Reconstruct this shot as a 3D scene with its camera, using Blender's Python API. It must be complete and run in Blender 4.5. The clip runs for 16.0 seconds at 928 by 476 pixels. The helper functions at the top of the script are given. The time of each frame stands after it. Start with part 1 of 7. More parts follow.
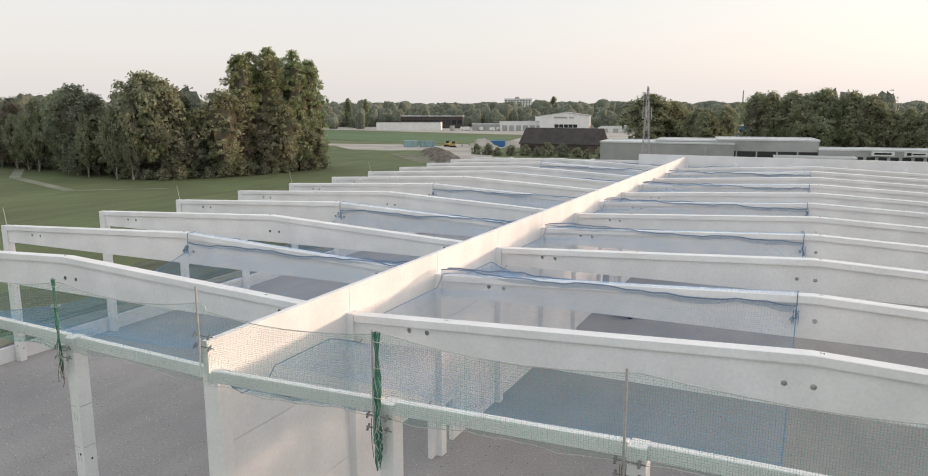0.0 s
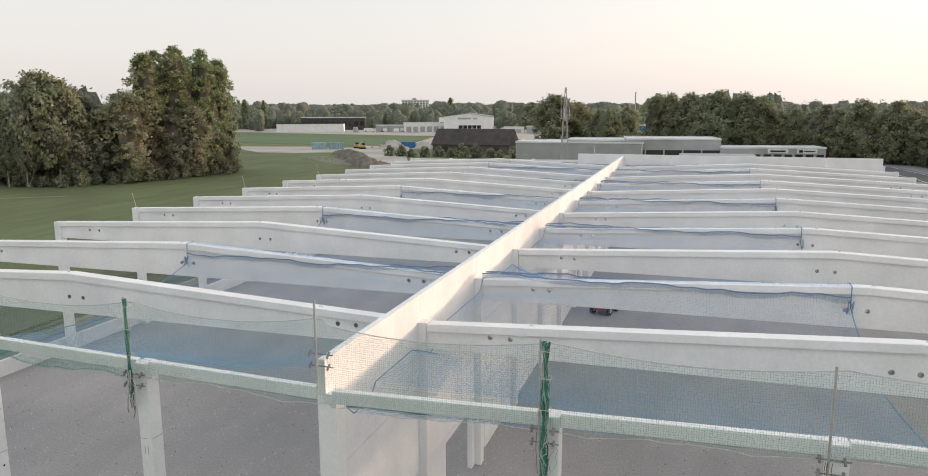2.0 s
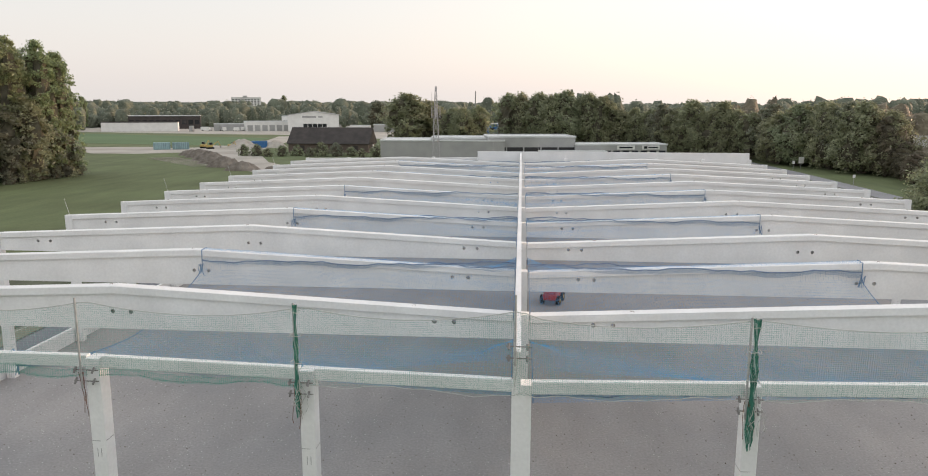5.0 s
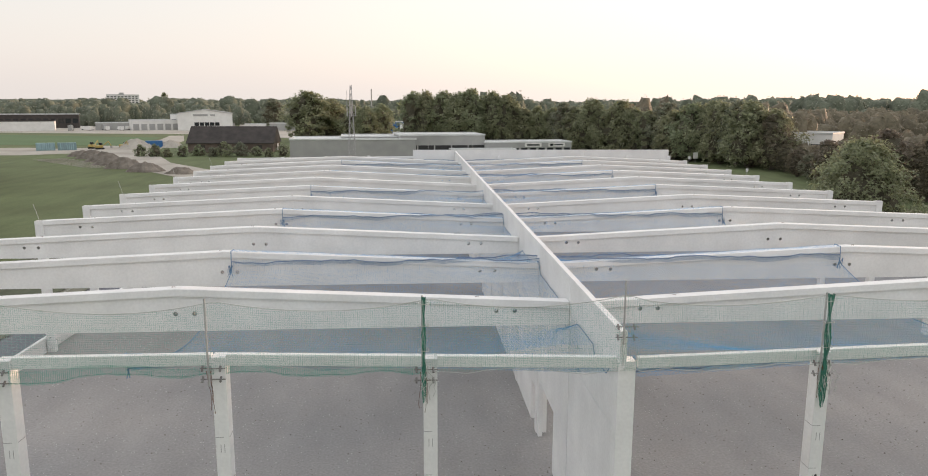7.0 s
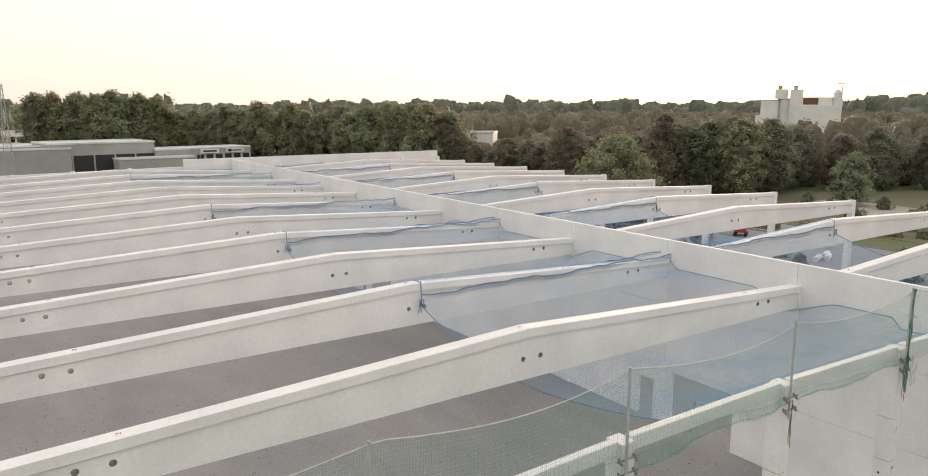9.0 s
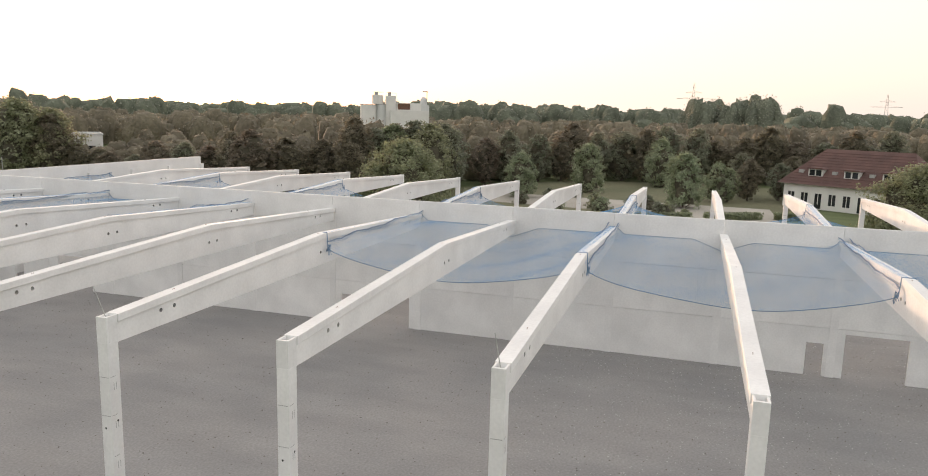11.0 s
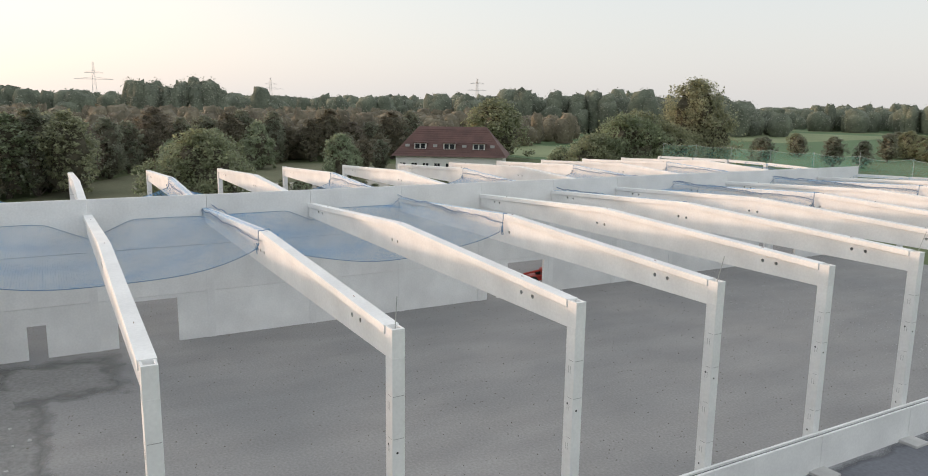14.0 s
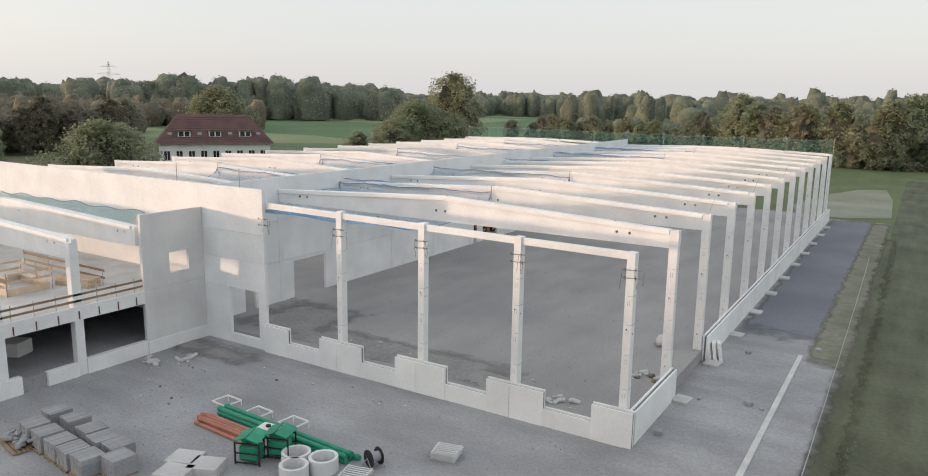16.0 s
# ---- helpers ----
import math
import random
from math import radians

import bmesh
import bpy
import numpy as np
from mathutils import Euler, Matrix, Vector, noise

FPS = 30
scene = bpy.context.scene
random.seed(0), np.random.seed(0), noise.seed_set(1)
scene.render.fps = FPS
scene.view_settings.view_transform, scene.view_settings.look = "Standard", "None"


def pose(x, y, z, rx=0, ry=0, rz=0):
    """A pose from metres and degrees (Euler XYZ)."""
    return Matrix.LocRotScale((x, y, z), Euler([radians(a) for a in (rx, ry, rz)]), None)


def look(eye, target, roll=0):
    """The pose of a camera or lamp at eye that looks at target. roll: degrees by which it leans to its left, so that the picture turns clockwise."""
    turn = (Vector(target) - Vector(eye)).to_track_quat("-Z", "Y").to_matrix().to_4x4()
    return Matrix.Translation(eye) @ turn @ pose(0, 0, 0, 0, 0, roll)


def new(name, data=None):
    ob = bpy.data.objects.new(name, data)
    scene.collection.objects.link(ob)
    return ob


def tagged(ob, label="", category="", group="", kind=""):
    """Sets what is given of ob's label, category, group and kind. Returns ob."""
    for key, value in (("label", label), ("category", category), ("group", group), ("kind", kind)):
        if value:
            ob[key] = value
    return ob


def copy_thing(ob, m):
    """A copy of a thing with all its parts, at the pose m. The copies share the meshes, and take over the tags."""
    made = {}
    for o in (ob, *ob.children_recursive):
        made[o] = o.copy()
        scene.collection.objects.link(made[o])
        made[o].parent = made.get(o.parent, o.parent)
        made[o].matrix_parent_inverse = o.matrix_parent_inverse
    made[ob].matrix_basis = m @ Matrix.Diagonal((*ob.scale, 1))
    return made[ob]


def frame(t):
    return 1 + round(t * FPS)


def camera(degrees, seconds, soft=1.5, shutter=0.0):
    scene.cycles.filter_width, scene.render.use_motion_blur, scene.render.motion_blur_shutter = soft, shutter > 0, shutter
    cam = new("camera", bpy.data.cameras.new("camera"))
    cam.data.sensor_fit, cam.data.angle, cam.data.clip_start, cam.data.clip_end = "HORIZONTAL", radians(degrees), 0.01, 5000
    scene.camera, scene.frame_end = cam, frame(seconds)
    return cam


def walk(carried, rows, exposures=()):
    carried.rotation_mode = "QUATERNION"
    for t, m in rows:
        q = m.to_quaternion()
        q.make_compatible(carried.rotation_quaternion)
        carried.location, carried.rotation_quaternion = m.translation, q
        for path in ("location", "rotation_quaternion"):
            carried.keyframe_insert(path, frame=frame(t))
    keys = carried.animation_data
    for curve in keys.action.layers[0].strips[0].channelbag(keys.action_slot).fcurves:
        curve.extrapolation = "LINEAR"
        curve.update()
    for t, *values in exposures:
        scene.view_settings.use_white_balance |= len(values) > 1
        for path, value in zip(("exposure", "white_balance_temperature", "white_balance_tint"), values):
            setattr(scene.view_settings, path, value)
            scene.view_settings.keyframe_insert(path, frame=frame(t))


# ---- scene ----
cam = camera(64.5, 16.0, soft=1.0)
PATH = [
    (0, (13.955, -13.684, 14.987), (13.112, -11.905, 14.633), -0.0),
    (0.5, (12.463, -14.09, 14.985), (11.696, -12.277, 14.63), -0.1),
    (1, (11.144, -14.45, 14.966), (10.435, -12.613, 14.614), -0.1),
    (1.5, (9.722, -14.734, 14.939), (9.072, -12.875, 14.587), -0.1),
    (2, (8.306, -15.102, 14.938), (7.721, -13.222, 14.587), -0.1),
    (2.5, (6.888, -15.441, 14.919), (6.376, -13.54, 14.569), -0.1),
    (3, (5.496, -15.769, 14.891), (5.058, -13.849, 14.54), -0.1),
    (3.5, (4.097, -16.117, 14.869), (3.734, -14.182, 14.519), -0.1),
    (4, (2.701, -16.485, 14.873), (2.415, -14.536, 14.522), -0.1),
    (4.2, (2.138, -16.604, 14.848), (1.879, -14.652, 14.497), -0.0),
    (6.3, (-3.623, -18.784, 15.178), (-3.585, -16.816, 14.818), 0.06),
    (6.5, (-4.253, -18.878, 15.169), (-4.185, -16.912, 14.809), 0.1),
    (7, (-5.827, -19.113, 15.146), (-5.686, -17.151, 14.786), 0.2),
    (7.5, (-7.353, -19.3, 15.121), (-7.145, -17.343, 14.76), 0.1),
    (7.8, (-8.425, -19.371, 15.082), (-8.166, -17.421, 14.722), 0.13),
    (7.9, (-10.483, -19.507, 14.996), (-10.128, -17.57, 14.639), 0.24),
    (8, (-12.106, -19.333, 14.957), (-11.673, -17.413, 14.601), 0.3),
    (8.2, (-14.934, -18.539, 14.964), (-14.363, -16.661, 14.608), 0.33),
    (8.5, (-20.69, -15.927, 15.029), (-19.841, -14.151, 14.674), 0.3),
    (9, (-27.018, -9.329, 14.995), (-25.899, -7.708, 14.646), 0.1),
    (11.3, (-47.994, 26.175, 14.709), (-46.068, 26.594, 14.37), 1.0),
    (11.5, (-48.846, 29.366, 14.691), (-46.901, 29.678, 14.342), 0.6),
    (12, (-50.683, 38.161, 14.834), (-48.715, 38.122, 14.48), 0.5),
    (12.5, (-51.376, 47.145, 14.746), (-49.429, 46.853, 14.396), 0.7),
    (13, (-50.548, 56.048, 14.68), (-48.651, 55.522, 14.328), 0.7),
    (13.5, (-48.768, 64.726, 14.49), (-46.948, 63.975, 14.141), 0.7),
    (14, (-46.466, 73.272, 14.321), (-44.754, 72.3, 13.974), 0.8),
    (14.5, (-44.449, 82.121, 14.421), (-42.883, 80.929, 14.067), 0.7),
    (15, (-42.292, 90.704, 14.324), (-40.887, 89.326, 13.97), 0.9),
    (15.5, (-40.237, 99.636, 14.315), (-39.019, 98.092, 13.953), 0.9),
    (16, (-38.176, 108.398, 14.528), (-37.143, 106.725, 14.157), 0.9),
]
walk(cam, [(t, look(eye, target, roll)) for t, eye, target, roll in PATH], exposures=[(0, 0.72, 6310, 11.5), (7, 0.75, 6500, 12.5), (9, 0.84, 6900, 13), (11.5, 0.77, 6620, 12), (12.5, 0.68, 6300, 8.5), (16, 0.64, 6120, 8)])

# ---- world, sun ----
SUN_EL, SUN_AZ = radians(3.6), radians(52.5)   # azimuth from +y towards +x
GLOW_EL = radians(1.5)
world = bpy.data.worlds.new("evening_sky")
scene.world = world
world.use_nodes = True
wn = world.node_tree
sky = wn.nodes.new("ShaderNodeTexSky")
sky.sky_type = "NISHITA"
sky.sun_disc = False
sky.sun_elevation, sky.sun_rotation = SUN_EL, SUN_AZ
sky.air_density, sky.dust_density, sky.ozone_density = 1.0, 3.0, 1.0
# thick evening haze veils the clear sky: warm and dimmer at the horizon, brighter overhead
gen = wn.nodes.new("ShaderNodeTexCoord")
sep = wn.nodes.new("ShaderNodeSeparateXYZ")
veil = wn.nodes.new("ShaderNodeValToRGB")
cr = veil.color_ramp
cr.elements[0].position, cr.elements[0].color = 0.0, (0.268, 0.252, 0.236, 1)
cr.elements[1].position, cr.elements[1].color = 1.0, (0.23, 0.233, 0.238, 1)
for pos, colr in ((0.06, (0.262, 0.255, 0.249, 1)), (0.16, (0.252, 0.254, 0.257, 1)), (0.26, (0.285, 0.287, 0.29, 1)), (0.45, (0.345, 0.349, 0.354, 1))):
    cr.elements.new(pos).color = colr
wn.links.new(gen.outputs["Generated"], sep.inputs[0])
wn.links.new(sep.outputs["Z"], veil.inputs["Fac"])
haze = wn.nodes.new("ShaderNodeMix")
haze.data_type, haze.blend_type = "RGBA", "ADD"
haze.inputs["Factor"].default_value = 1.0
scl = wn.nodes.new("ShaderNodeMix")
scl.data_type, scl.blend_type = "RGBA", "MULTIPLY"
scl.inputs["Factor"].default_value = 1.0
scl.inputs["B"].default_value = (0.038, 0.0325, 0.0265, 1)
wn.links.new(sky.outputs[0], scl.inputs["A"])
wn.links.new(veil.outputs["Color"], haze.inputs["A"])
wn.links.new(scl.outputs["Result"], haze.inputs["B"])
# the bright aureole that the low sun makes in the haze: a wide warm glow and a narrow one
toward = wn.nodes.new("ShaderNodeVectorMath")
toward.operation = "DOT_PRODUCT"
toward.inputs[1].default_value = (math.sin(SUN_AZ) * math.cos(GLOW_EL), math.cos(SUN_AZ) * math.cos(GLOW_EL), math.sin(GLOW_EL))
wn.links.new(gen.outputs["Generated"], toward.inputs[0])
front = wn.nodes.new("ShaderNodeMath")
front.operation = "MAXIMUM"
front.inputs[1].default_value = 0.0
wn.links.new(toward.outputs["Value"], front.inputs[0])
lit = haze
for power, tone in ((2.0, (0.075, 0.068, 0.058, 1)), (10.0, (0.10, 0.072, 0.028, 1)), (160.0, (0.55, 0.38, 0.14, 1)), (4000.0, (2.5, 2.0, 1.3, 1))):
    fall = wn.nodes.new("ShaderNodeMath")
    fall.operation = "POWER"
    fall.inputs[1].default_value = power
    wn.links.new(front.outputs[0], fall.inputs[0])
    glow = wn.nodes.new("ShaderNodeMix")
    glow.data_type, glow.blend_type = "RGBA", "ADD"
    glow.inputs["B"].default_value = tone
    wn.links.new(fall.outputs[0], glow.inputs["Factor"])
    wn.links.new(lit.outputs["Result"], glow.inputs["A"])
    lit = glow
wn.links.new(lit.outputs["Result"], wn.nodes["Background"].inputs[0])
wn.nodes["Background"].inputs[1].default_value = 1.75
sun = new("sun", bpy.data.lights.new("sun", "SUN"))
sun.data.energy, sun.data.angle, sun.data.color = 1.75, radians(2.5), (1.0, 0.68, 0.48)
sun.matrix_world = look((0, 0, 0), (-math.sin(SUN_AZ) * math.cos(SUN_EL), -math.cos(SUN_AZ) * math.cos(SUN_EL), -math.sin(SUN_EL)))

# ---- materials ----


def mat(name, c1, c2=None, rough=0.85, scale=1.0, fine=25.0, bump=0.15, metal=0.0, rnd=0.06, fine_amt=0.3, leaf=False, spec=0.3, streak=None, deep=0.02):
    """Two-scale noise surface: c1 and c2 mixed by broad patches, fine grain on top, a little change from piece to piece."""
    c2 = c2 or tuple(v * 0.82 for v in c1)
    m = bpy.data.materials.new(name)
    m.use_nodes = True
    nt = m.node_tree
    N, L = nt.nodes, nt.links
    b = N["Principled BSDF"]
    co = N.new("ShaderNodeTexCoord")
    big = N.new("ShaderNodeTexNoise")
    big.inputs["Scale"].default_value, big.inputs["Detail"].default_value = scale, 5
    sm = N.new("ShaderNodeTexNoise")
    sm.inputs["Scale"].default_value, sm.inputs["Detail"].default_value = fine, 3
    L.new(co.outputs["Object"], big.inputs["Vector"])
    L.new(co.outputs["Object"], sm.inputs["Vector"])
    ramp = N.new("ShaderNodeValToRGB")
    ramp.color_ramp.elements[0].position, ramp.color_ramp.elements[1].position = 0.35, 0.68
    ramp.color_ramp.elements[0].color, ramp.color_ramp.elements[1].color = (*c2, 1), (*c1, 1)
    L.new(big.outputs["Fac"], ramp.inputs["Fac"])
    mr = N.new("ShaderNodeMapRange")
    mr.inputs["To Min"].default_value, mr.inputs["To Max"].default_value = 1 - fine_amt, 1 + fine_amt
    L.new(sm.outputs["Fac"], mr.inputs["Value"])
    mul = N.new("ShaderNodeMix")
    mul.data_type, mul.blend_type = "RGBA", "MULTIPLY"
    mul.inputs["Factor"].default_value = 1.0
    L.new(ramp.outputs["Color"], mul.inputs["A"])
    L.new(mr.outputs["Result"], mul.inputs["B"])
    if streak:
        mp = N.new("ShaderNodeMapping")
        mp.inputs["Scale"].default_value = (streak[0], streak[1], 1)
        mp.inputs["Rotation"].default_value = (0, 0, radians(streak[2]))
        st = N.new("ShaderNodeTexNoise")
        st.inputs["Scale"].default_value, st.inputs["Detail"].default_value = 1.0, 6
        L.new(co.outputs["Object"], mp.inputs["Vector"])
        L.new(mp.outputs["Vector"], st.inputs["Vector"])
        ms_ = N.new("ShaderNodeMapRange")
        ms_.inputs["From Min"].default_value, ms_.inputs["From Max"].default_value = 0.3, 0.7
        ms_.inputs["To Min"].default_value, ms_.inputs["To Max"].default_value = 1 - streak[3], 1 + streak[3]
        L.new(st.outputs["Fac"], ms_.inputs["Value"])
        mul2 = N.new("ShaderNodeMix")
        mul2.data_type, mul2.blend_type = "RGBA", "MULTIPLY"
        mul2.inputs["Factor"].default_value = 1.0
        L.new(mul.outputs["Result"], mul2.inputs["A"])
        L.new(ms_.outputs["Result"], mul2.inputs["B"])
        mul = mul2
    hs = N.new("ShaderNodeHueSaturation")
    info = N.new("ShaderNodeNewGeometry" if leaf else "ShaderNodeObjectInfo")
    mr2 = N.new("ShaderNodeMapRange")
    mr2.inputs["To Min"].default_value, mr2.inputs["To Max"].default_value = 1 - rnd, 1 + rnd
    L.new(info.outputs["Random Per Island" if leaf else "Random"], mr2.inputs["Value"])
    L.new(mr2.outputs["Result"], hs.inputs["Value"])
    if leaf:
        inf2 = N.new("ShaderNodeObjectInfo")
        mr3 = N.new("ShaderNodeMapRange")
        mr3.inputs["To Min"].default_value, mr3.inputs["To Max"].default_value = 0.475, 0.525
        L.new(inf2.outputs["Random"], mr3.inputs["Value"])
        L.new(mr3.outputs["Result"], hs.inputs["Hue"])
    L.new(mul.outputs["Result"], hs.inputs["Color"])
    L.new(hs.outputs["Color"], b.inputs["Base Color"])
    b.inputs["Roughness"].default_value, b.inputs["Metallic"].default_value = rough, metal
    b.inputs["Specular IOR Level"].default_value = spec
    if leaf:
        tr = N.new("ShaderNodeBsdfTranslucent")
        ms = N.new("ShaderNodeMixShader")
        ms.inputs[0].default_value = 0.5
        L.new(hs.outputs["Color"], tr.inputs["Color"])
        L.new(b.outputs[0], ms.inputs[1])
        L.new(tr.outputs[0], ms.inputs[2])
        L.new(ms.outputs[0], N["Material Output"].inputs["Surface"])
    if bump:
        bp = N.new("ShaderNodeBump")
        bp.inputs["Strength"].default_value, bp.inputs["Distance"].default_value = bump, deep
        L.new(sm.outputs["Fac"], bp.inputs["Height"])
        L.new(bp.outputs["Normal"], b.inputs["Normal"])
    return m


def net_mat(name, col, cell, cord):
    """Knotted netting: cords of the given width round open square meshes, by the surface's own metres."""
    m = bpy.data.materials.new(name)
    m.use_nodes = True
    nt = m.node_tree
    N, L = nt.nodes, nt.links
    b = N["Principled BSDF"]
    b.inputs["Base Color"].default_value = (*col, 1)
    b.inputs["Roughness"].default_value = 0.6
    uv = N.new("ShaderNodeUVMap")
    sep = N.new("ShaderNodeSeparateXYZ")
    L.new(uv.outputs["UV"], sep.inputs[0])
    outs = []
    for ax in ("X", "Y"):
        mo = N.new("ShaderNodeMath")
        mo.operation = "PINGPONG"
        mo.inputs[1].default_value = cell / 2
        L.new(sep.outputs[ax], mo.inputs[0])
        lt = N.new("ShaderNodeMath")
        lt.operation = "LESS_THAN"
        lt.inputs[1].default_value = cord / 2
        L.new(mo.outputs[0], lt.inputs[0])
        outs.append(lt)
    mx = N.new("ShaderNodeMath")
    mx.operation = "MAXIMUM"
    L.new(outs[0].outputs[0], mx.inputs[0])
    L.new(outs[1].outputs[0], mx.inputs[1])
    L.new(mx.outputs[0], b.inputs["Alpha"])
    return m


M_CONC = mat("precast_concrete", (0.84, 0.836, 0.825), (0.735, 0.731, 0.723), rough=0.8, scale=0.45, fine=9, bump=0.08, fine_amt=0.09, rnd=0.04)
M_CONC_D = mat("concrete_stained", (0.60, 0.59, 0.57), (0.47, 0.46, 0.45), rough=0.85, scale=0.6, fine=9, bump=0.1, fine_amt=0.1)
M_CONC_M = mat("concrete_wall_slab", (0.72, 0.715, 0.70), (0.61, 0.605, 0.595), rough=0.82, scale=0.5, fine=9, bump=0.08, fine_amt=0.08)
# Near-black colour painted where holes and open bays lie in shade.
M_HOLE_SHADE = mat("hole_lining", (0.05, 0.05, 0.05), rough=0.9, bump=0, rnd=0)
M_POST = mat("pale_zinc_tube", (0.50, 0.50, 0.49), (0.40, 0.40, 0.39), rough=0.6, metal=0.2, scale=4, fine=40, bump=0.03)
# Grey tone stands for the shade inside the beam holes.
M_SLEEVE_SHADE = mat("pipe_sleeve_plastic", (0.46, 0.46, 0.45), rough=0.8, bump=0, rnd=0.3)
M_INSUL = mat("grey_insulation", (0.2, 0.2, 0.2), rough=0.95, scale=3, fine=20, bump=0.1, rnd=0.1)
M_STEEL = mat("galvanised_steel", (0.45, 0.45, 0.45), (0.34, 0.33, 0.32), rough=0.55, metal=0.4, scale=4, fine=60, bump=0.05)
M_CLAMP = mat("dull_clamp_steel", (0.28, 0.27, 0.26), (0.19, 0.18, 0.17), rough=0.7, metal=0.2, scale=4, fine=40)
M_SOIL = mat("dark_soil", (0.30, 0.29, 0.279), (0.232, 0.224, 0.216), rough=0.95, scale=0.5, fine=5, bump=0.8, fine_amt=0.4, rnd=0, deep=0.06)
M_RUST = mat("rusty_steel", (0.22, 0.12, 0.08), (0.12, 0.07, 0.05), rough=0.8, scale=4, fine=40)
M_FLOOR = mat("compacted_gravel", (0.345, 0.328, 0.315), (0.275, 0.269, 0.266), rough=0.95, scale=0.11, fine=9, bump=0.5, fine_amt=0.3, rnd=0, streak=(0.5, 0.16, 14, 0.08))
M_YARD = mat("yard_gravel", (0.35, 0.347, 0.352), (0.275, 0.274, 0.28), rough=0.95, scale=0.2, fine=8, bump=0.5, fine_amt=0.3, rnd=0, streak=(0.25, 0.6, 25, 0.14))
M_GRASS = mat("meadow", (0.135, 0.168, 0.075), (0.108, 0.128, 0.058), rough=0.95, scale=0.06, fine=3.0, bump=0.6, fine_amt=0.22, rnd=0, streak=(0.4, 0.08, 30, 0.12))
M_FIELD = mat("pale_field", (0.23, 0.265, 0.14), (0.19, 0.22, 0.11), rough=0.95, scale=0.03, fine=1.0, bump=0.5, fine_amt=0.25, rnd=0)
M_PASTURE = mat("green_pasture", (0.11, 0.175, 0.08), (0.09, 0.145, 0.065), rough=0.95, scale=0.02, fine=0.8, bump=0.4, fine_amt=0.15, rnd=0)
M_ROUGH = mat("rough_meadow", (0.118, 0.128, 0.082), (0.082, 0.09, 0.056), rough=0.95, scale=0.25, fine=4.0, bump=0.6, fine_amt=0.3, rnd=0, streak=(0.9, 0.12, 4, 0.22))
M_VERGE = mat("worn_verge", (0.235, 0.225, 0.175), (0.145, 0.15, 0.105), rough=0.95, scale=0.45, fine=4, bump=0.6, fine_amt=0.3, rnd=0)
M_TROD = mat("trodden_grass", (0.29, 0.295, 0.225), (0.20, 0.21, 0.15), rough=0.95, scale=0.12, fine=3, bump=0.5, fine_amt=0.25, rnd=0)
M_DRY = mat("dry_grass", (0.19, 0.18, 0.11), (0.14, 0.145, 0.085), rough=0.95, scale=0.08, fine=1.5, bump=0.6, fine_amt=0.3, rnd=0)
M_MIDGRAVEL = mat("mixed_gravel", (0.30, 0.30, 0.31), (0.25, 0.25, 0.258), rough=0.95, scale=0.12, fine=5, bump=0.5, fine_amt=0.3, rnd=0)
M_DARKGRAVEL = mat("dark_gravel", (0.20, 0.205, 0.225), (0.15, 0.155, 0.175), rough=0.95, scale=0.12, fine=6, bump=0.5, fine_amt=0.28, rnd=0)
# Paler than near leaves: the haze of distance is put into the colour.
M_FAR_HAZE = mat("distant_leaves", (0.32, 0.325, 0.26), (0.27, 0.276, 0.22), rough=0.8, scale=0.02, fine=0.2, bump=0, leaf=True, rnd=0.25)
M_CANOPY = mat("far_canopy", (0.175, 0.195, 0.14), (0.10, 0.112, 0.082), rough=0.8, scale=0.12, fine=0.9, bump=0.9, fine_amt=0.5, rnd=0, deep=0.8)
# The brown of this canopy paints in warm evening light.
M_CANOPY_WARM = mat("brownish_canopy", (0.20, 0.175, 0.12), (0.115, 0.10, 0.07), rough=0.8, scale=0.12, fine=0.9, bump=0.9, fine_amt=0.5, rnd=0, deep=0.8)
M_SAND = mat("sandy_earth", (0.50, 0.465, 0.41), (0.36, 0.33, 0.285), rough=0.95, scale=0.07, fine=3, bump=0.5, fine_amt=0.2)
M_EARTH = mat("dug_earth", (0.25, 0.22, 0.185), (0.15, 0.13, 0.11), rough=0.95, scale=0.5, fine=3, bump=0.8, fine_amt=0.35)
M_ASPH = mat("asphalt", (0.15, 0.148, 0.146), (0.11, 0.109, 0.108), rough=0.9, scale=0.2, fine=20, bump=0.2)
M_BARK = mat("bark", (0.22, 0.19, 0.16), (0.12, 0.10, 0.085), rough=0.95, scale=1.5, fine=12, bump=0.5)
# Dark brown colour stands for the shade deep inside a crown.
M_CROWN_SHADE = mat("twigs", (0.13, 0.12, 0.085), (0.08, 0.074, 0.054), rough=0.95, scale=0.8, fine=5, bump=0.6, fine_amt=0.4)
M_PALEBARK = mat("pale_bark", (0.42, 0.38, 0.33), (0.26, 0.23, 0.20), rough=0.9, scale=1.5, fine=12, bump=0.3)
M_LEAF = mat("leaves_dark", (0.28, 0.292, 0.205), (0.222, 0.23, 0.165), rough=0.48, scale=0.25, fine=3, bump=0, leaf=True, spec=0.6, rnd=0.35)
M_LEAF2 = mat("leaves_mid", (0.34, 0.362, 0.22), (0.27, 0.288, 0.172), rough=0.48, scale=0.25, fine=3, bump=0, leaf=True, spec=0.6, rnd=0.35)
M_LEAF3 = mat("leaves_silver", (0.36, 0.40, 0.26), (0.27, 0.31, 0.19), rough=0.48, scale=0.25, fine=3, bump=0, leaf=True, spec=0.6, rnd=0.3)
M_LEAF5 = mat("leaves_yellowish", (0.30, 0.325, 0.185), (0.225, 0.245, 0.14), rough=0.48, scale=0.25, fine=3, bump=0, leaf=True, spec=0.6, rnd=0.35)
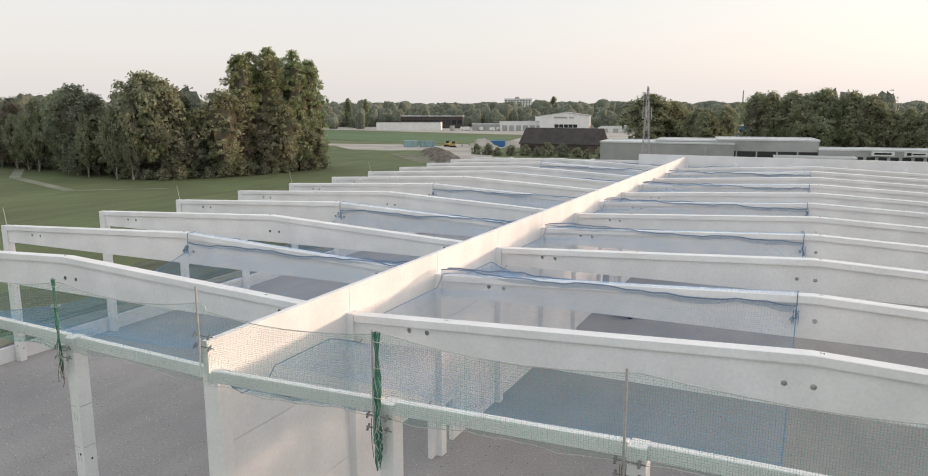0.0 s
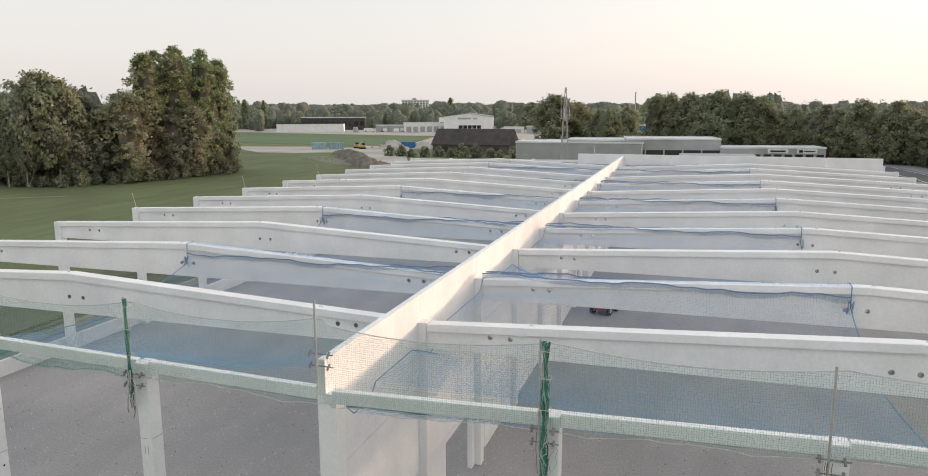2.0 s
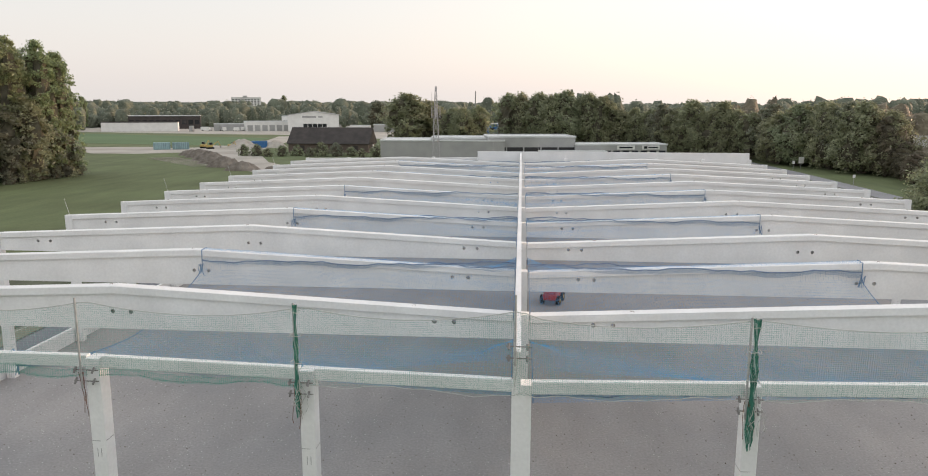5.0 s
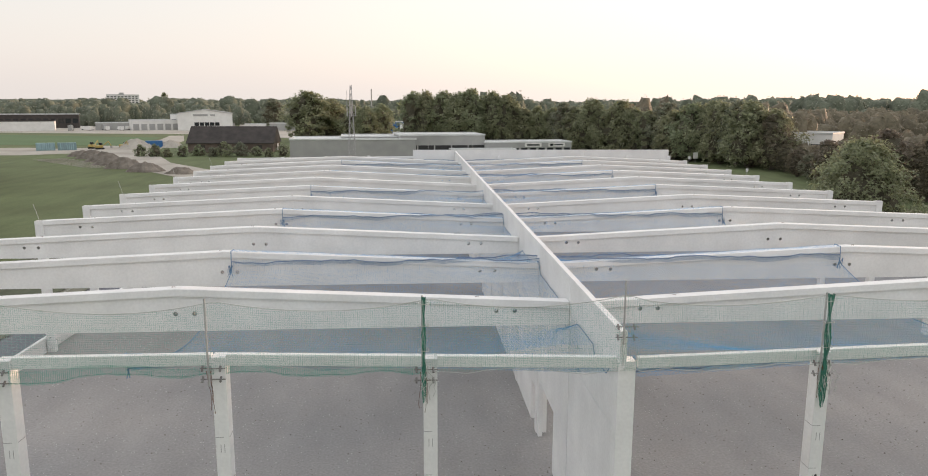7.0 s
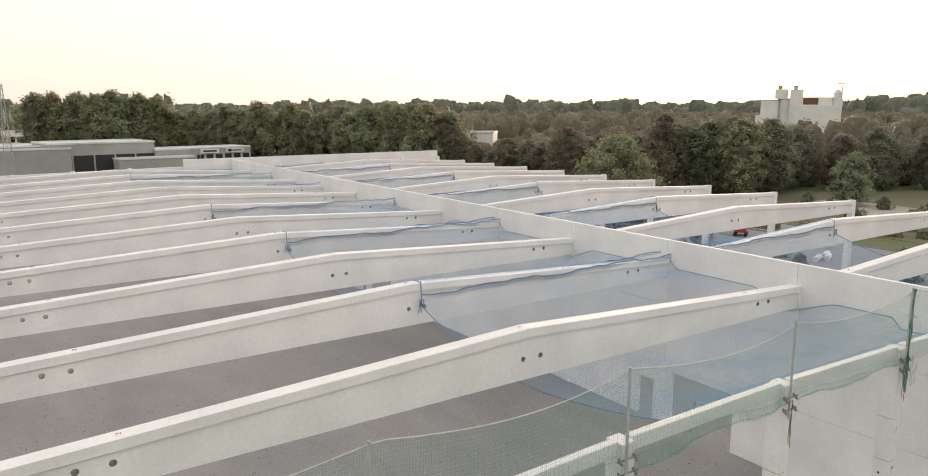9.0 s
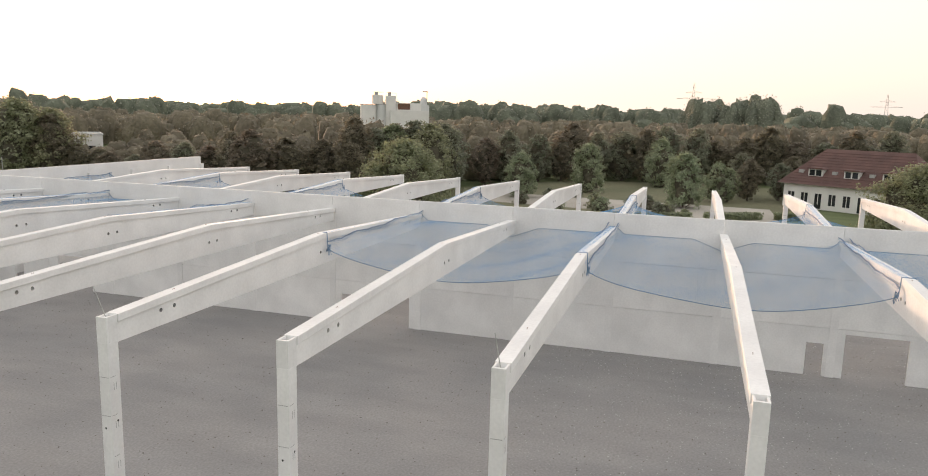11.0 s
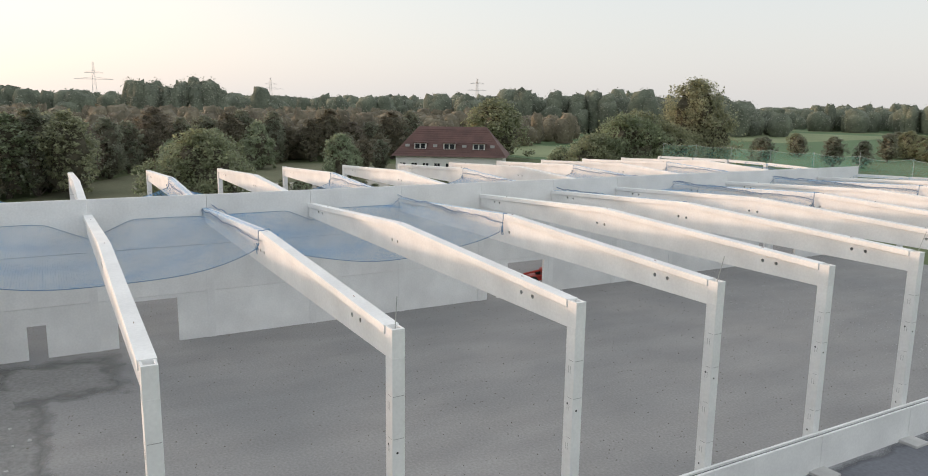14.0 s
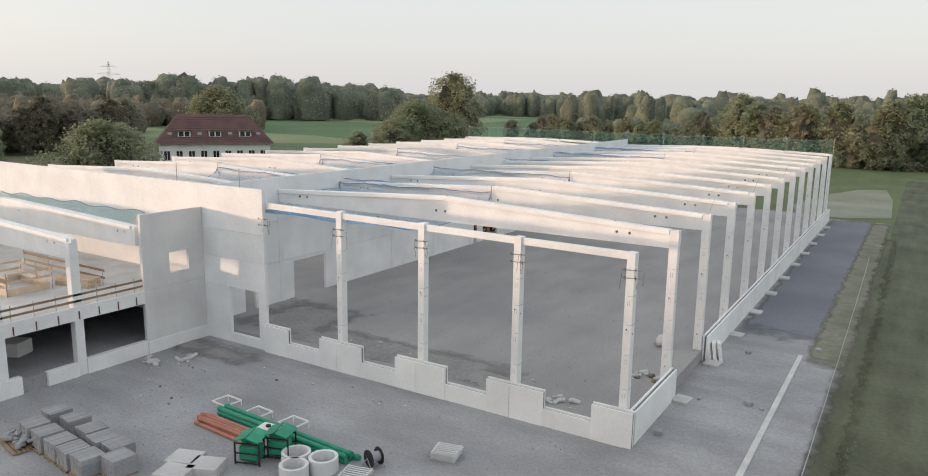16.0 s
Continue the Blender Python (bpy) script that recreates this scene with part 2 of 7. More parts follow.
M_LEAF6 = mat("leaves_poplar", (0.345, 0.39, 0.205), (0.275, 0.31, 0.16), rough=0.48, scale=0.25, fine=3, bump=0, leaf=True, spec=0.6, rnd=0.35)
# Brownish leaves; in the east wood the brown also stands for warm light.
M_LEAF4 = mat("leaves_brownish", (0.25, 0.215, 0.155), (0.19, 0.165, 0.115), rough=0.48, scale=0.25, fine=3, bump=0, leaf=True, spec=0.6, rnd=0.35)
M_BLUENET = mat("blue_net_cord", (0.17, 0.40, 0.68), (0.13, 0.33, 0.58), rough=0.6, scale=2, fine=30, bump=0, rnd=0.05)
M_HEMNET = net_mat("green_slack_net", (0.05, 0.33, 0.25), 0.03, 0.0045)
M_GREENCORD = mat("green_cord", (0.065, 0.25, 0.18), (0.04, 0.16, 0.115), rough=0.6, scale=3, fine=40, bump=0, rnd=0)
M_PALECORD = mat("pale_green_cord", (0.36, 0.47, 0.43), (0.29, 0.39, 0.36), rough=0.6, scale=3, fine=40, bump=0, rnd=0)
M_GATHER = mat("bunched_blue_net", (0.22, 0.28, 0.38), (0.12, 0.17, 0.28), rough=0.8, scale=6, fine=40, bump=0.3)
M_BUNCH = net_mat("bunched_net_fold", (0.24, 0.33, 0.45), 0.028, 0.0062)
M_ROPE = mat("pale_rope", (0.56, 0.57, 0.54), rough=0.8, scale=3, fine=40, bump=0)
M_BLUEROPE = mat("blue_rope", (0.15, 0.27, 0.42), (0.11, 0.20, 0.33), rough=0.7, scale=3, fine=40, bump=0)
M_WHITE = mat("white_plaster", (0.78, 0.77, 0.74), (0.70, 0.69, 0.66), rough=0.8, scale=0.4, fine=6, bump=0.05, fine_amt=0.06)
M_GREYCLAD = mat("grey_cladding", (0.40, 0.40, 0.38), (0.34, 0.34, 0.33), rough=0.6, scale=0.3, fine=4, bump=0.03, fine_amt=0.06)
M_ROOFGREY = mat("pale_roof_sheet", (0.66, 0.67, 0.66), (0.56, 0.57, 0.56), rough=0.6, scale=0.15, fine=3, bump=0.03, fine_amt=0.08)
M_DARKROOF = mat("dark_tile_roof", (0.075, 0.065, 0.06), (0.05, 0.045, 0.042), rough=0.85, scale=0.5, fine=5, bump=0.2, fine_amt=0.2)
M_TILE = mat("red_clay_tile", (0.165, 0.095, 0.083), (0.12, 0.073, 0.066), rough=0.8, scale=0.5, fine=5, bump=0.1, fine_amt=0.15, rnd=0.15)
M_BRICK = mat("brick_wall", (0.17, 0.13, 0.11), (0.12, 0.095, 0.08), rough=0.9, scale=0.6, fine=8, bump=0.2)
M_GLASS = mat("dark_window", (0.03, 0.035, 0.04), (0.02, 0.022, 0.025), rough=0.08, scale=1, fine=5, bump=0, spec=0.6)
M_WOOD = mat("weathered_timber", (0.38, 0.27, 0.17), (0.26, 0.18, 0.12), rough=0.8, scale=2, fine=20, bump=0.2, rnd=0.15)
# Paler than the other timber: the sunlit look is put into the colour.
M_LITWOOD = mat("fresh_timber", (0.62, 0.50, 0.38), (0.52, 0.40, 0.29), rough=0.75, scale=2, fine=18, bump=0.15, rnd=0.15)
M_GREENSTEEL = mat("green_painted_steel", (0.04, 0.30, 0.18), (0.03, 0.22, 0.13), rough=0.5, scale=1.5, fine=20, bump=0.05, rnd=0.15)
M_REDPIPE = mat("salmon_pipe", (0.46, 0.20, 0.14), (0.36, 0.16, 0.11), rough=0.6, scale=1.5, fine=20, bump=0.05, rnd=0.15)
M_BLOCK = mat("grey_block", (0.36, 0.36, 0.365), (0.29, 0.29, 0.295), rough=0.9, scale=1.5, fine=14, bump=0.25, rnd=0.12)
M_REDPAINT = mat("red_machine_paint", (0.45, 0.05, 0.04), (0.33, 0.04, 0.03), rough=0.4, scale=1.5, fine=20, bump=0.02)
M_RUBBER = mat("black_rubber", (0.03, 0.03, 0.03), rough=0.8, scale=3, fine=20, bump=0.1)
M_YELLOW = mat("yellow_paint", (0.48, 0.36, 0.12), rough=0.5, scale=2, fine=15, bump=0.02)
M_TEALPAINT = mat("teal_container_paint", (0.28, 0.40, 0.42), rough=0.6, scale=1, fine=10, bump=0.02, rnd=0.2)
M_BLUEPAINT = mat("blue_container_paint", (0.05, 0.16, 0.36), rough=0.5, scale=1, fine=10, bump=0.02)

# ---- mesh helpers ----


def quad_box(bm, x0, x1, y0, y1, z0, z1):
    v = [bm.verts.new(p) for p in ((x0, y0, z0), (x1, y0, z0), (x1, y1, z0), (x0, y1, z0), (x0, y0, z1), (x1, y0, z1), (x1, y1, z1), (x0, y1, z1))]
    for f in ((3, 2, 1, 0), (4, 5, 6, 7), (0, 1, 5, 4), (1, 2, 6, 5), (2, 3, 7, 6), (3, 0, 4, 7)):
        bm.faces.new([v[i] for i in f])
    return bm


def box(x0, x1, y0, y1, z0, z1, bevel=0.0):
    bm = quad_box(bmesh.new(), x0, x1, y0, y1, z0, z1)
    if bevel:
        bmesh.ops.bevel(bm, geom=bm.edges[:], offset=bevel, segments=1, affect="EDGES")
    return bm


def boxes(*rows):
    bm = bmesh.new()
    for r in rows:
        quad_box(bm, *r)
    return bm


def tube(bm, a, b, r0, r1=None, n=8, caps=True):
    """A tapered round bar from a to b."""
    r1 = r0 if r1 is None else r1
    a, b = Vector(a), Vector(b)
    d = (b - a).normalized()
    u = d.orthogonal().normalized()
    w = d.cross(u)
    ring = []
    for p, r in ((a, r0), (b, r1)):
        ring.append([bm.verts.new(p + (u * math.cos(k * math.tau / n) + w * math.sin(k * math.tau / n)) * r) for k in range(n)])
    for k in range(n):
        bm.faces.new((ring[0][k], ring[0][(k + 1) % n], ring[1][(k + 1) % n], ring[1][k]))
    if caps:
        bm.faces.new(ring[0][::-1])
        bm.faces.new(ring[1])
    return bm


def rope(bm, pts, r, n=5):
    for a, b in zip(pts, pts[1:]):
        tube(bm, a, b, r, r, n, False)
    return bm


def prism(bm, poly, axis, lo, hi, holes=()):
    """A flat outline (with holes) drawn out along an axis. Outline points are the two other axes in order."""
    from mathutils import geometry

    def place(p, v):
        return {"x": (v, p[0], p[1]), "y": (p[0], v, p[1]), "z": (p[0], p[1], v)}[axis]

    loops = [list(poly)] + [list(h) for h in holes]
    flat = [p for lp in loops for p in lp]
    tris = geometry.tessellate_polygon([[Vector((p[0], p[1], 0)) for p in lp] for lp in loops])
    va, vb = ([bm.verts.new(place(p, v)) for p in flat] for v in (lo, hi))
    for t in tris:
        bm.faces.new([va[i] for i in t])
        bm.faces.new([vb[i] for i in reversed(t)])
    k = 0
    for lp in loops:
        n = len(lp)
        for i in range(n):
            a, b = k + i, k + (i + 1) % n
            bm.faces.new((va[a], va[b], vb[b], vb[a]))
        k += n
    bmesh.ops.recalc_face_normals(bm, faces=bm.faces[:])
    return bm


def mesh_of(name, bm, material):
    me = bpy.data.meshes.new(name)
    bm.to_mesh(me)
    bm.free()
    me.materials.append(material)
    return me


def part(name, bm, material, parent, label=""):
    me = bm if isinstance(bm, bpy.types.Mesh) else mesh_of(name, bm, material)
    ob = new(name, me)
    ob.parent = parent
    if label:
        tagged(ob, label)
    return ob


def thing(name, label, category, group="", at=(0, 0, 0), rz=0.0, kind=""):
    ob = new(name)
    ob.matrix_world = pose(*at, 0, 0, rz)
    ob.empty_display_size = 0.2
    return tagged(ob, label, category, group, kind)


def solid(name, bm, material, label, category, group="", kind="", at=None, rz=0.0):
    ob = new(name, mesh_of(name, bm, material))
    if at:
        ob.matrix_world = pose(*at, 0, 0, rz)
    return tagged(ob, label, category, group, kind)


# ---- plan ----
S, NB = 6.5, 12                 # bay, number of bays
LEN = S * NB                    # 78 m from gable to gable
XW, XE = -28.0, 28.55           # outer column rows (middle of the columns)
G = -0.75                       # ground outside; the hall's floor is at 0
GX = [-5.36, -11.03, -16.58, -22.15]      # gable columns, south end, west half
GXE = [5.65, 11.3, 17.0, 22.7]
GXN = [-11.35, -16.9, -22.45]           # gable columns, north end


def roof_z(x):
    """Top of the beams: spine at 8.1, eaves at 8.17, ridges halfway at 8.79; the east half a little lower."""
    f = abs(x) / (14.0 if x < 0 else 14.3)
    z = 8.1 + 0.69 * f if f < 1 else 8.79 - 0.62 * (f - 1)
    return z if x < 0 else z - 0.05


def edge_top(x):
    """Top of the slender south gable beam, pitched less than the roof beams."""
    h = 14.0 if x < 0 else 14.3
    return (8.19 if x < 0 else 8.27) + (0.40 if x < 0 else 0.34) * (1 - abs(abs(x) - h) / h)


def gable_step(x):
    """The east half of the south gable stands a little in front of the west half."""
    return -0.32 * min(max((x - 0.15) / 0.2, 0), 1)


# ---- ground ----
solid("ground", box(-3500, 3500, -3500, 3500, G - 3, G - 0.02), M_GRASS, "wide green meadow land reaching the horizon", "ground", kind="structure")
solid("floor", box(-28.3, 28.85, -0.3, LEN, G, 0), M_FLOOR, "compacted grey gravel floor of the unfinished hall", "floor", kind="structure")

# ---- hall: columns, beams ----


def column_mesh_parts(h, fork=True):
    """A precast column, in the outer rows with a forked head closed on the outer side; origin at its base, in the middle."""
    w, u = (0.2, 0.235) if fork else (0.22, 0.19)
    shaft = box(-u, u, -w, w, 0, h - (0.85 if fork else 0), 0.012)
    out = [("shaft", shaft, M_CONC, "")]
    if fork:
        for s in (-1, 1):
            out.append(("fork_prong", box(-0.14, u, *sorted((s * 0.135, s * w)), h - 0.85, h, 0.004), M_CONC, ""))
        out.append(("fork_back", box(-u, -0.141, -w, w, h - 0.85, h, 0.004), M_CONC, ""))
    marks = bmesh.new()
    for z in (0.9, 2.3, 3.9, 5.3, 6.6):
        if z < h - 1:
            if z in (2.3, 5.3, 6.6):
                for sx in (-1, 1):
                    quad_box(marks, *sorted((sx * (u - 0.01), sx * (u + 0.003))), -w * 0.85, w * 0.85, z + 0.32, z + 0.337)
            for sy in (-1, 1):
                quad_box(marks, -w * 0.9, w * 0.2, *sorted((sy * (w - 0.01), sy * (w + 0.002))), z + 0.32, z + 0.335)
                for dx in (-0.05, 0.05):
                    quad_box(marks, dx - 0.008, dx + 0.008, *sorted((sy * (w - 0.01), sy * (w + 0.003))), z - 0.12, z + 0.12)
    out.append(("anchor_rail", marks, M_STEEL, "dark cast-in anchor slots"))
    # Black plugs show the shade of lifting holes; nothing is cut out.
    dots = bmesh.new()
    for z in (1.5, 5.2):
        if z < h - 1:
            tube(dots, (-u - 0.004, 0.04, z), (u + 0.004, 0.04, z), 0.036, n=10)
            tube(dots, (0.04, -w - 0.004, z + 0.2), (0.04, w + 0.004, z + 0.2), 0.038, n=10)
    out.append(("lifting_hole", dots, M_HOLE_SHADE, "black discs painted as the shaded lifting holes"))
    return out


def build_column(h, at, label, group, fork=True):
    c = thing("concrete_column", label, "column", group, at)
    for nm, bm, m, lb in column_mesh_parts(h, fork):
        part(nm, bm, m, c, lb)
    return c


def oct_hole(x, z, r=0.082, n=10):
    return [(x + r * math.cos(k * math.tau / n), z + r * math.sin(k * math.tau / n)) for k in range(n)]


BEAM_BOT = 7.23


def beam_parts(x0, x1, side):
    """A pitched precast beam from the outer column (x0) to the spine (x1): web with pipe holes, wide top flange, end plates."""
    lo, hi = min(x0, x1), max(x0, x1)
    mid = (-14.0 if side < 0 else 14.3)
    web_top = lambda x: roof_z(x) - 0.24  # noqa: E731
    poly = [(lo, BEAM_BOT), (hi, BEAM_BOT), (hi, web_top(hi)), (mid, web_top(mid)), (lo, web_top(lo))]
    hx = [2.15, 2.82, 13.45, 14.1, 24.95, 25.65] if side < 0 else [2.48, 3.13, 13.7, 14.4, 25.2, 25.95]
    hz = [7.78, 7.78, 7.86, 7.86, 7.78, 7.78]
    holes = [oct_hole(side * a, z) for a, z in zip(hx, hz)]
    web = prism(bmesh.new(), poly, "y", -0.13, 0.13, holes)
    f0, f1 = lo + (0.395 if side < 0 else 0.02), hi - (0.02 if side < 0 else 0.395)
    out = [(f0, roof_z(f0)), (mid, roof_z(mid)), (f1, roof_z(f1))]
    pl = [(f0, roof_z(f0) - 0.26), (mid, roof_z(mid) - 0.26), (f1, roof_z(f1) - 0.26)] + out[::-1]
    flange = prism(bmesh.new(), pl, "y", -0.235, 0.235)
    bmesh.ops.bevel(flange, geom=[e for e in flange.edges if abs(e.verts[0].co.y - e.verts[1].co.y) < 1e-4 and abs(e.verts[0].co.x - e.verts[1].co.x) > 1], offset=0.02, segments=1, affect="EDGES")
    lugs = bmesh.new()
    for f in (0.12, 0.5, 0.88):
        x = lo + (hi - lo) * f
        tube(lugs, (x - 0.05, 0, roof_z(x) - 0.02), (x - 0.05, 0, roof_z(x) + 0.03), 0.007, n=6)
        tube(lugs, (x + 0.05, 0, roof_z(x) - 0.02), (x + 0.05, 0, roof_z(x) + 0.03), 0.007, n=6)
        tube(lugs, (x - 0.05, 0, roof_z(x) + 0.03), (x + 0.05, 0, roof_z(x) + 0.03), 0.007, n=6)
    # Added tubes darken the hole walls by colour, in place of shade.
    shade_tubes = bmesh.new()
    for a, z in zip(hx, hz):
        tube(shade_tubes, (side * a, -0.134, z), (side * a, 0.134, z), 0.078, n=12, caps=False)
    return [("web", web, M_CONC, ""), ("pipe_sleeve", shade_tubes, M_SLEEVE_SHADE, "grey tubes added for the shade in the beam's holes"), ("top_flange", flange, M_CONC, ""), ("lifting_loop", lugs, M_RUST, "rusty steel lifting loops")]


def build_beam(side, y, x0, x1):
    b = thing("roof_beam", "white precast concrete roof beam with pipe holes, forked onto columns", "beam", "roof beams of the hall", (0, y, 0))
    for nm, bm, m, lb in beam_parts(x0, x1, side):
        part(nm, bm, m, b, lb)
    return b


col = build_column(8.17 - G, (XW, S, G), "white precast concrete column with forked head in the outer row", "outer columns")
for i in range(1, NB):
    if i > 1:
        copy_thing(col, pose(XW, i * S, G))
    copy_thing(col, pose(XE, i * S, G, 0, 0, 180))
bw = build_beam(-1, S, XW - 0.15, -0.15)
be = build_beam(1, S, XE + 0.15, 0.37)
for i in range(2, NB):
    copy_thing(bw, pose(0, i * S, 0))
    copy_thing(be, pose(0, i * S, 0))

# gable columns and edge beams (south gable over the full width, north gable over the west half)


def gable_column(x, y, label):
    top = edge_top(x) - 0.05 if y < 1 else 8.12 + 0.015 * (x + 28)
    return build_column(top - G, (x, y, G), label, "gable columns", fork=False)


for x in [XW] + GX[::-1] + GXE + [XE]:
    gable_column(x, 0.25 + gable_step(x), "white concrete gable column carrying the edge beam with netting")
for x in [XW] + GXN[::-1]:
    gable_column(x, LEN - 0.1, "white concrete gable column with steel clamps on the open gable")


def edge_beam(xa, xb, y):
    bm = bmesh.new()
    h = 0.32
    za, zb = (edge_top(xa), edge_top(xb)) if y < 1 else (8.1 + 0.01 * (xa + 28), 8.1 + 0.01 * (xb + 28))
    prism(bm, [(xa, za - h), (xb, zb - h), (xb, zb), (xa, za)], "y", y - 0.13, y + (0.07 if y < 1 else 0.13))
    bmesh.ops.bevel(bm, geom=bm.edges[:], offset=0.012, segments=1, affect="EDGES")
    return solid("edge_beam", bm, M_CONC, "slender white concrete edge beam between gable columns", "beam", "gable edge beams")


def edge_row(xs, y):
    for a, b in zip(xs, xs[1:]):
        edge_beam(a + 0.193, b - 0.193, y)


edge_row([XW] + GX[::-1] + [0.056], 0.25)
edge_row([0.169] + GXE + [XE], 0.25 + gable_step(9))
edge_row([XW] + GXN[::-1] + [-5.4], LEN - 0.1)

# ---- spine wall, firewall ----
OPEN = [(8.98, 12.35, 0, 2.68), (13.42, 14.4, 0, 2.0), (39.66, 43.05, 0, 2.68), (43.93, 44.86, 0, 2.0), (66.95, 70.33, 0, 2.74), (74.0, 74.95, 0, 1.95)]


def cut_rect(a0, a1, b0, b1, holes):
    """Rectangles left of (a0..a1, b0..b1) after the openings are taken out."""
    aa = sorted({a0, a1, *(v for h in holes for v in h[:2] if a0 < v < a1)})
    bb = sorted({b0, b1, *(v for h in holes for v in h[2:] if b0 < v < b1)})
    for p, q in zip(aa, aa[1:]):
        for r, s in zip(bb, bb[1:]):
            m, n = (p + q) / 2, (r + s) / 2
            if not any(h[0] < m < h[1] and h[2] < n < h[3] for h in holes):
                yield p, q, r, s


spine = thing("wall_spine", "long white concrete dividing wall of stacked panels with door openings", "wall", kind="structure")
ROWS_Z = [0.0, 2.97, 5.9, 8.97]
plain = {}
for i in range(NB):
    for k, (z0, z1) in enumerate(zip(ROWS_Z, ROWS_Z[1:])):
        y0, y1 = i * S, (i + 1) * S
        hs = [h for h in OPEN if h[0] < y1 and h[1] > y0 and k == 0]
        if not hs and (k in plain):
            ob = part("wall_panel", plain[k], M_CONC, spine)
        else:
            bm = bmesh.new()
            for p, q, r, s in cut_rect(0.011, S - 0.011, z0 + 0.009, z1 - 0.009, [(h[0] - y0, h[1] - y0, h[2] - 1, h[3]) for h in hs]):
                quad_box(bm, -0.1, 0.09, p, q, r, s)
            me = mesh_of("wall_panel", bm, M_CONC)
            if not hs:
                plain[k] = me
            ob = part("wall_panel", me, M_CONC, spine)
        ob.location.y = y0
pil = mesh_of("pilaster", boxes((-0.135, 0.36, -0.22, 0.22, 0, 8.1)), M_CONC)
for i in range(0, NB + 1):
    ob = part("pilaster", pil, M_CONC, spine)
    ob.location.y = i * S if 0 < i < NB else (0.23 if i == 0 else LEN - 0.3)

FWO = [(-5.0, -2.42, -0.15, 2.845)]
fire = thing("wall_fire", "tall white concrete fire wall closing the hall's north end", "wall", kind="structure")
FZ = [G, 2.85, 4.65, 6.4, 9.12]
xs = [-5.6, 0.0] + [i * 5.74 for i in range(1, 6)]
for x0, x1 in zip(xs, xs[1:]):
    for z0, z1 in zip(FZ, FZ[1:]):
        bm = bmesh.new()
        for p, q, r, s in cut_rect(x0 + 0.006, x1 - 0.006, z0 + 0.005, z1 - 0.005, FWO if x0 < -1 else []):
            quad_box(bm, p, q, LEN + 0.02, LEN + 0.26, r, s)
        part("wall_panel", bm, M_CONC, fire)
for x in [5.74 * i for i in range(1, 6)]:
    part("pilaster", box(x - 0.2, x + 0.2, LEN - 0.25, LEN + 0.016, 0, 8.3), M_CONC, fire)

# ---- land round the hall ----


def sheet(name, poly, z, material, label, cat="ground"):
    bm = bmesh.new()
    prism(bm, poly, "z", G - 0.3, z)
    return solid(name, bm, material, label, cat, kind="structure")


sheet("yard", [(-35.2, 20), (-28.0, -4), (29, -4), (40, 10), (50, 79), (60, 120), (56, 160), (-20, 150), (-52, 140), (-50, 100), (-36, 82)], G + 0.01, M_YARD, "grey gravel building yard round the hall")
sheet("gravel_strip", [(-35.3, -2), (-28.2, -2), (-28.2, 84), (-35.3, 84)], G + 0.035, M_YARD, "dark gravel strip along the hall's west side")


def feathered(name, x0, x1, y0, y1, z, material, label, cat="gravel", side=0.9, end=4.0):
    """A thin spread of loose ground whose edges thin out into the ground below in patches."""
    m = material.copy()
    m.name = material.name + "_spread"
    N, L = m.node_tree.nodes, m.node_tree.links
    at = N.new("ShaderNodeAttribute")
    at.attribute_name = "cover"
    co = N.new("ShaderNodeTexCoord")
    nz = N.new("ShaderNodeTexNoise")
    nz.inputs["Scale"].default_value, nz.inputs["Detail"].default_value = 0.9, 8
    L.new(co.outputs["Object"], nz.inputs["Vector"])
    add = N.new("ShaderNodeMath")
    add.operation = "ADD"
    L.new(at.outputs["Fac"], add.inputs[0])
    L.new(nz.outputs["Fac"], add.inputs[1])
    mr = N.new("ShaderNodeMapRange")
    mr.inputs["From Min"].default_value, mr.inputs["From Max"].default_value = 0.62, 1.25
    L.new(add.outputs[0], mr.inputs["Value"])
    L.new(mr.outputs["Result"], N["Principled BSDF"].inputs["Alpha"])
    nx, ny = max(4, int((x1 - x0) / 0.35)), max(4, int((y1 - y0) / 0.6))
    gx, gy = np.meshgrid(np.linspace(x0, x1, nx + 1), np.linspace(y0, y1, ny + 1), indexing="ij")
    cover = np.minimum(np.minimum(gx - x0, x1 - gx) / side, np.minimum(gy - y0, y1 - gy) / end).clip(0, 1)
    v = np.stack([gx, gy, np.full_like(gx, z)], -1).reshape(-1, 3)
    ids = np.arange(len(v)).reshape(nx + 1, ny + 1)
    me = bpy.data.meshes.new(name)
    me.from_pydata(v.tolist(), [], np.stack([ids[:-1, :-1], ids[1:, :-1], ids[1:, 1:], ids[:-1, 1:]], -1).reshape(-1, 4).tolist())
    me.materials.append(m)
    me.attributes.new("cover", "FLOAT", "POINT").data.foreach_set("value", cover.reshape(-1))
    return tagged(new(name, me), label, cat, kind="structure")


feathered("gravel_strip", -34.4, -28.5, -3, 58.5, G + 0.05, M_DARKGRAVEL, "dark bluish gravel laid along the hall's west side")
feathered("earth_verge", -36.0, -33.3, -3, 63, G + 0.058, M_VERGE, "worn sandy verge between gravel and meadow", "verge", side=0.8)
feathered("grass_edge", -37.2, -35.0, 10, 86, G + 0.045, M_ROUGH, "uneven grass edge of the meadow beside the gravel", "grass", side=1.1)
feathered("soil_patch", -7, 1.5, 78.6, 81.6, G + 0.05, M_SOIL, "dark trodden soil outside the north plinth", "soil", side=2.5, end=1.6)
feathered("soil_patch", -8, -0.4, 70, 77.4, 0.012, M_SOIL, "dark soil on the floor inside the doorway", "soil", side=2.5, end=2.2)
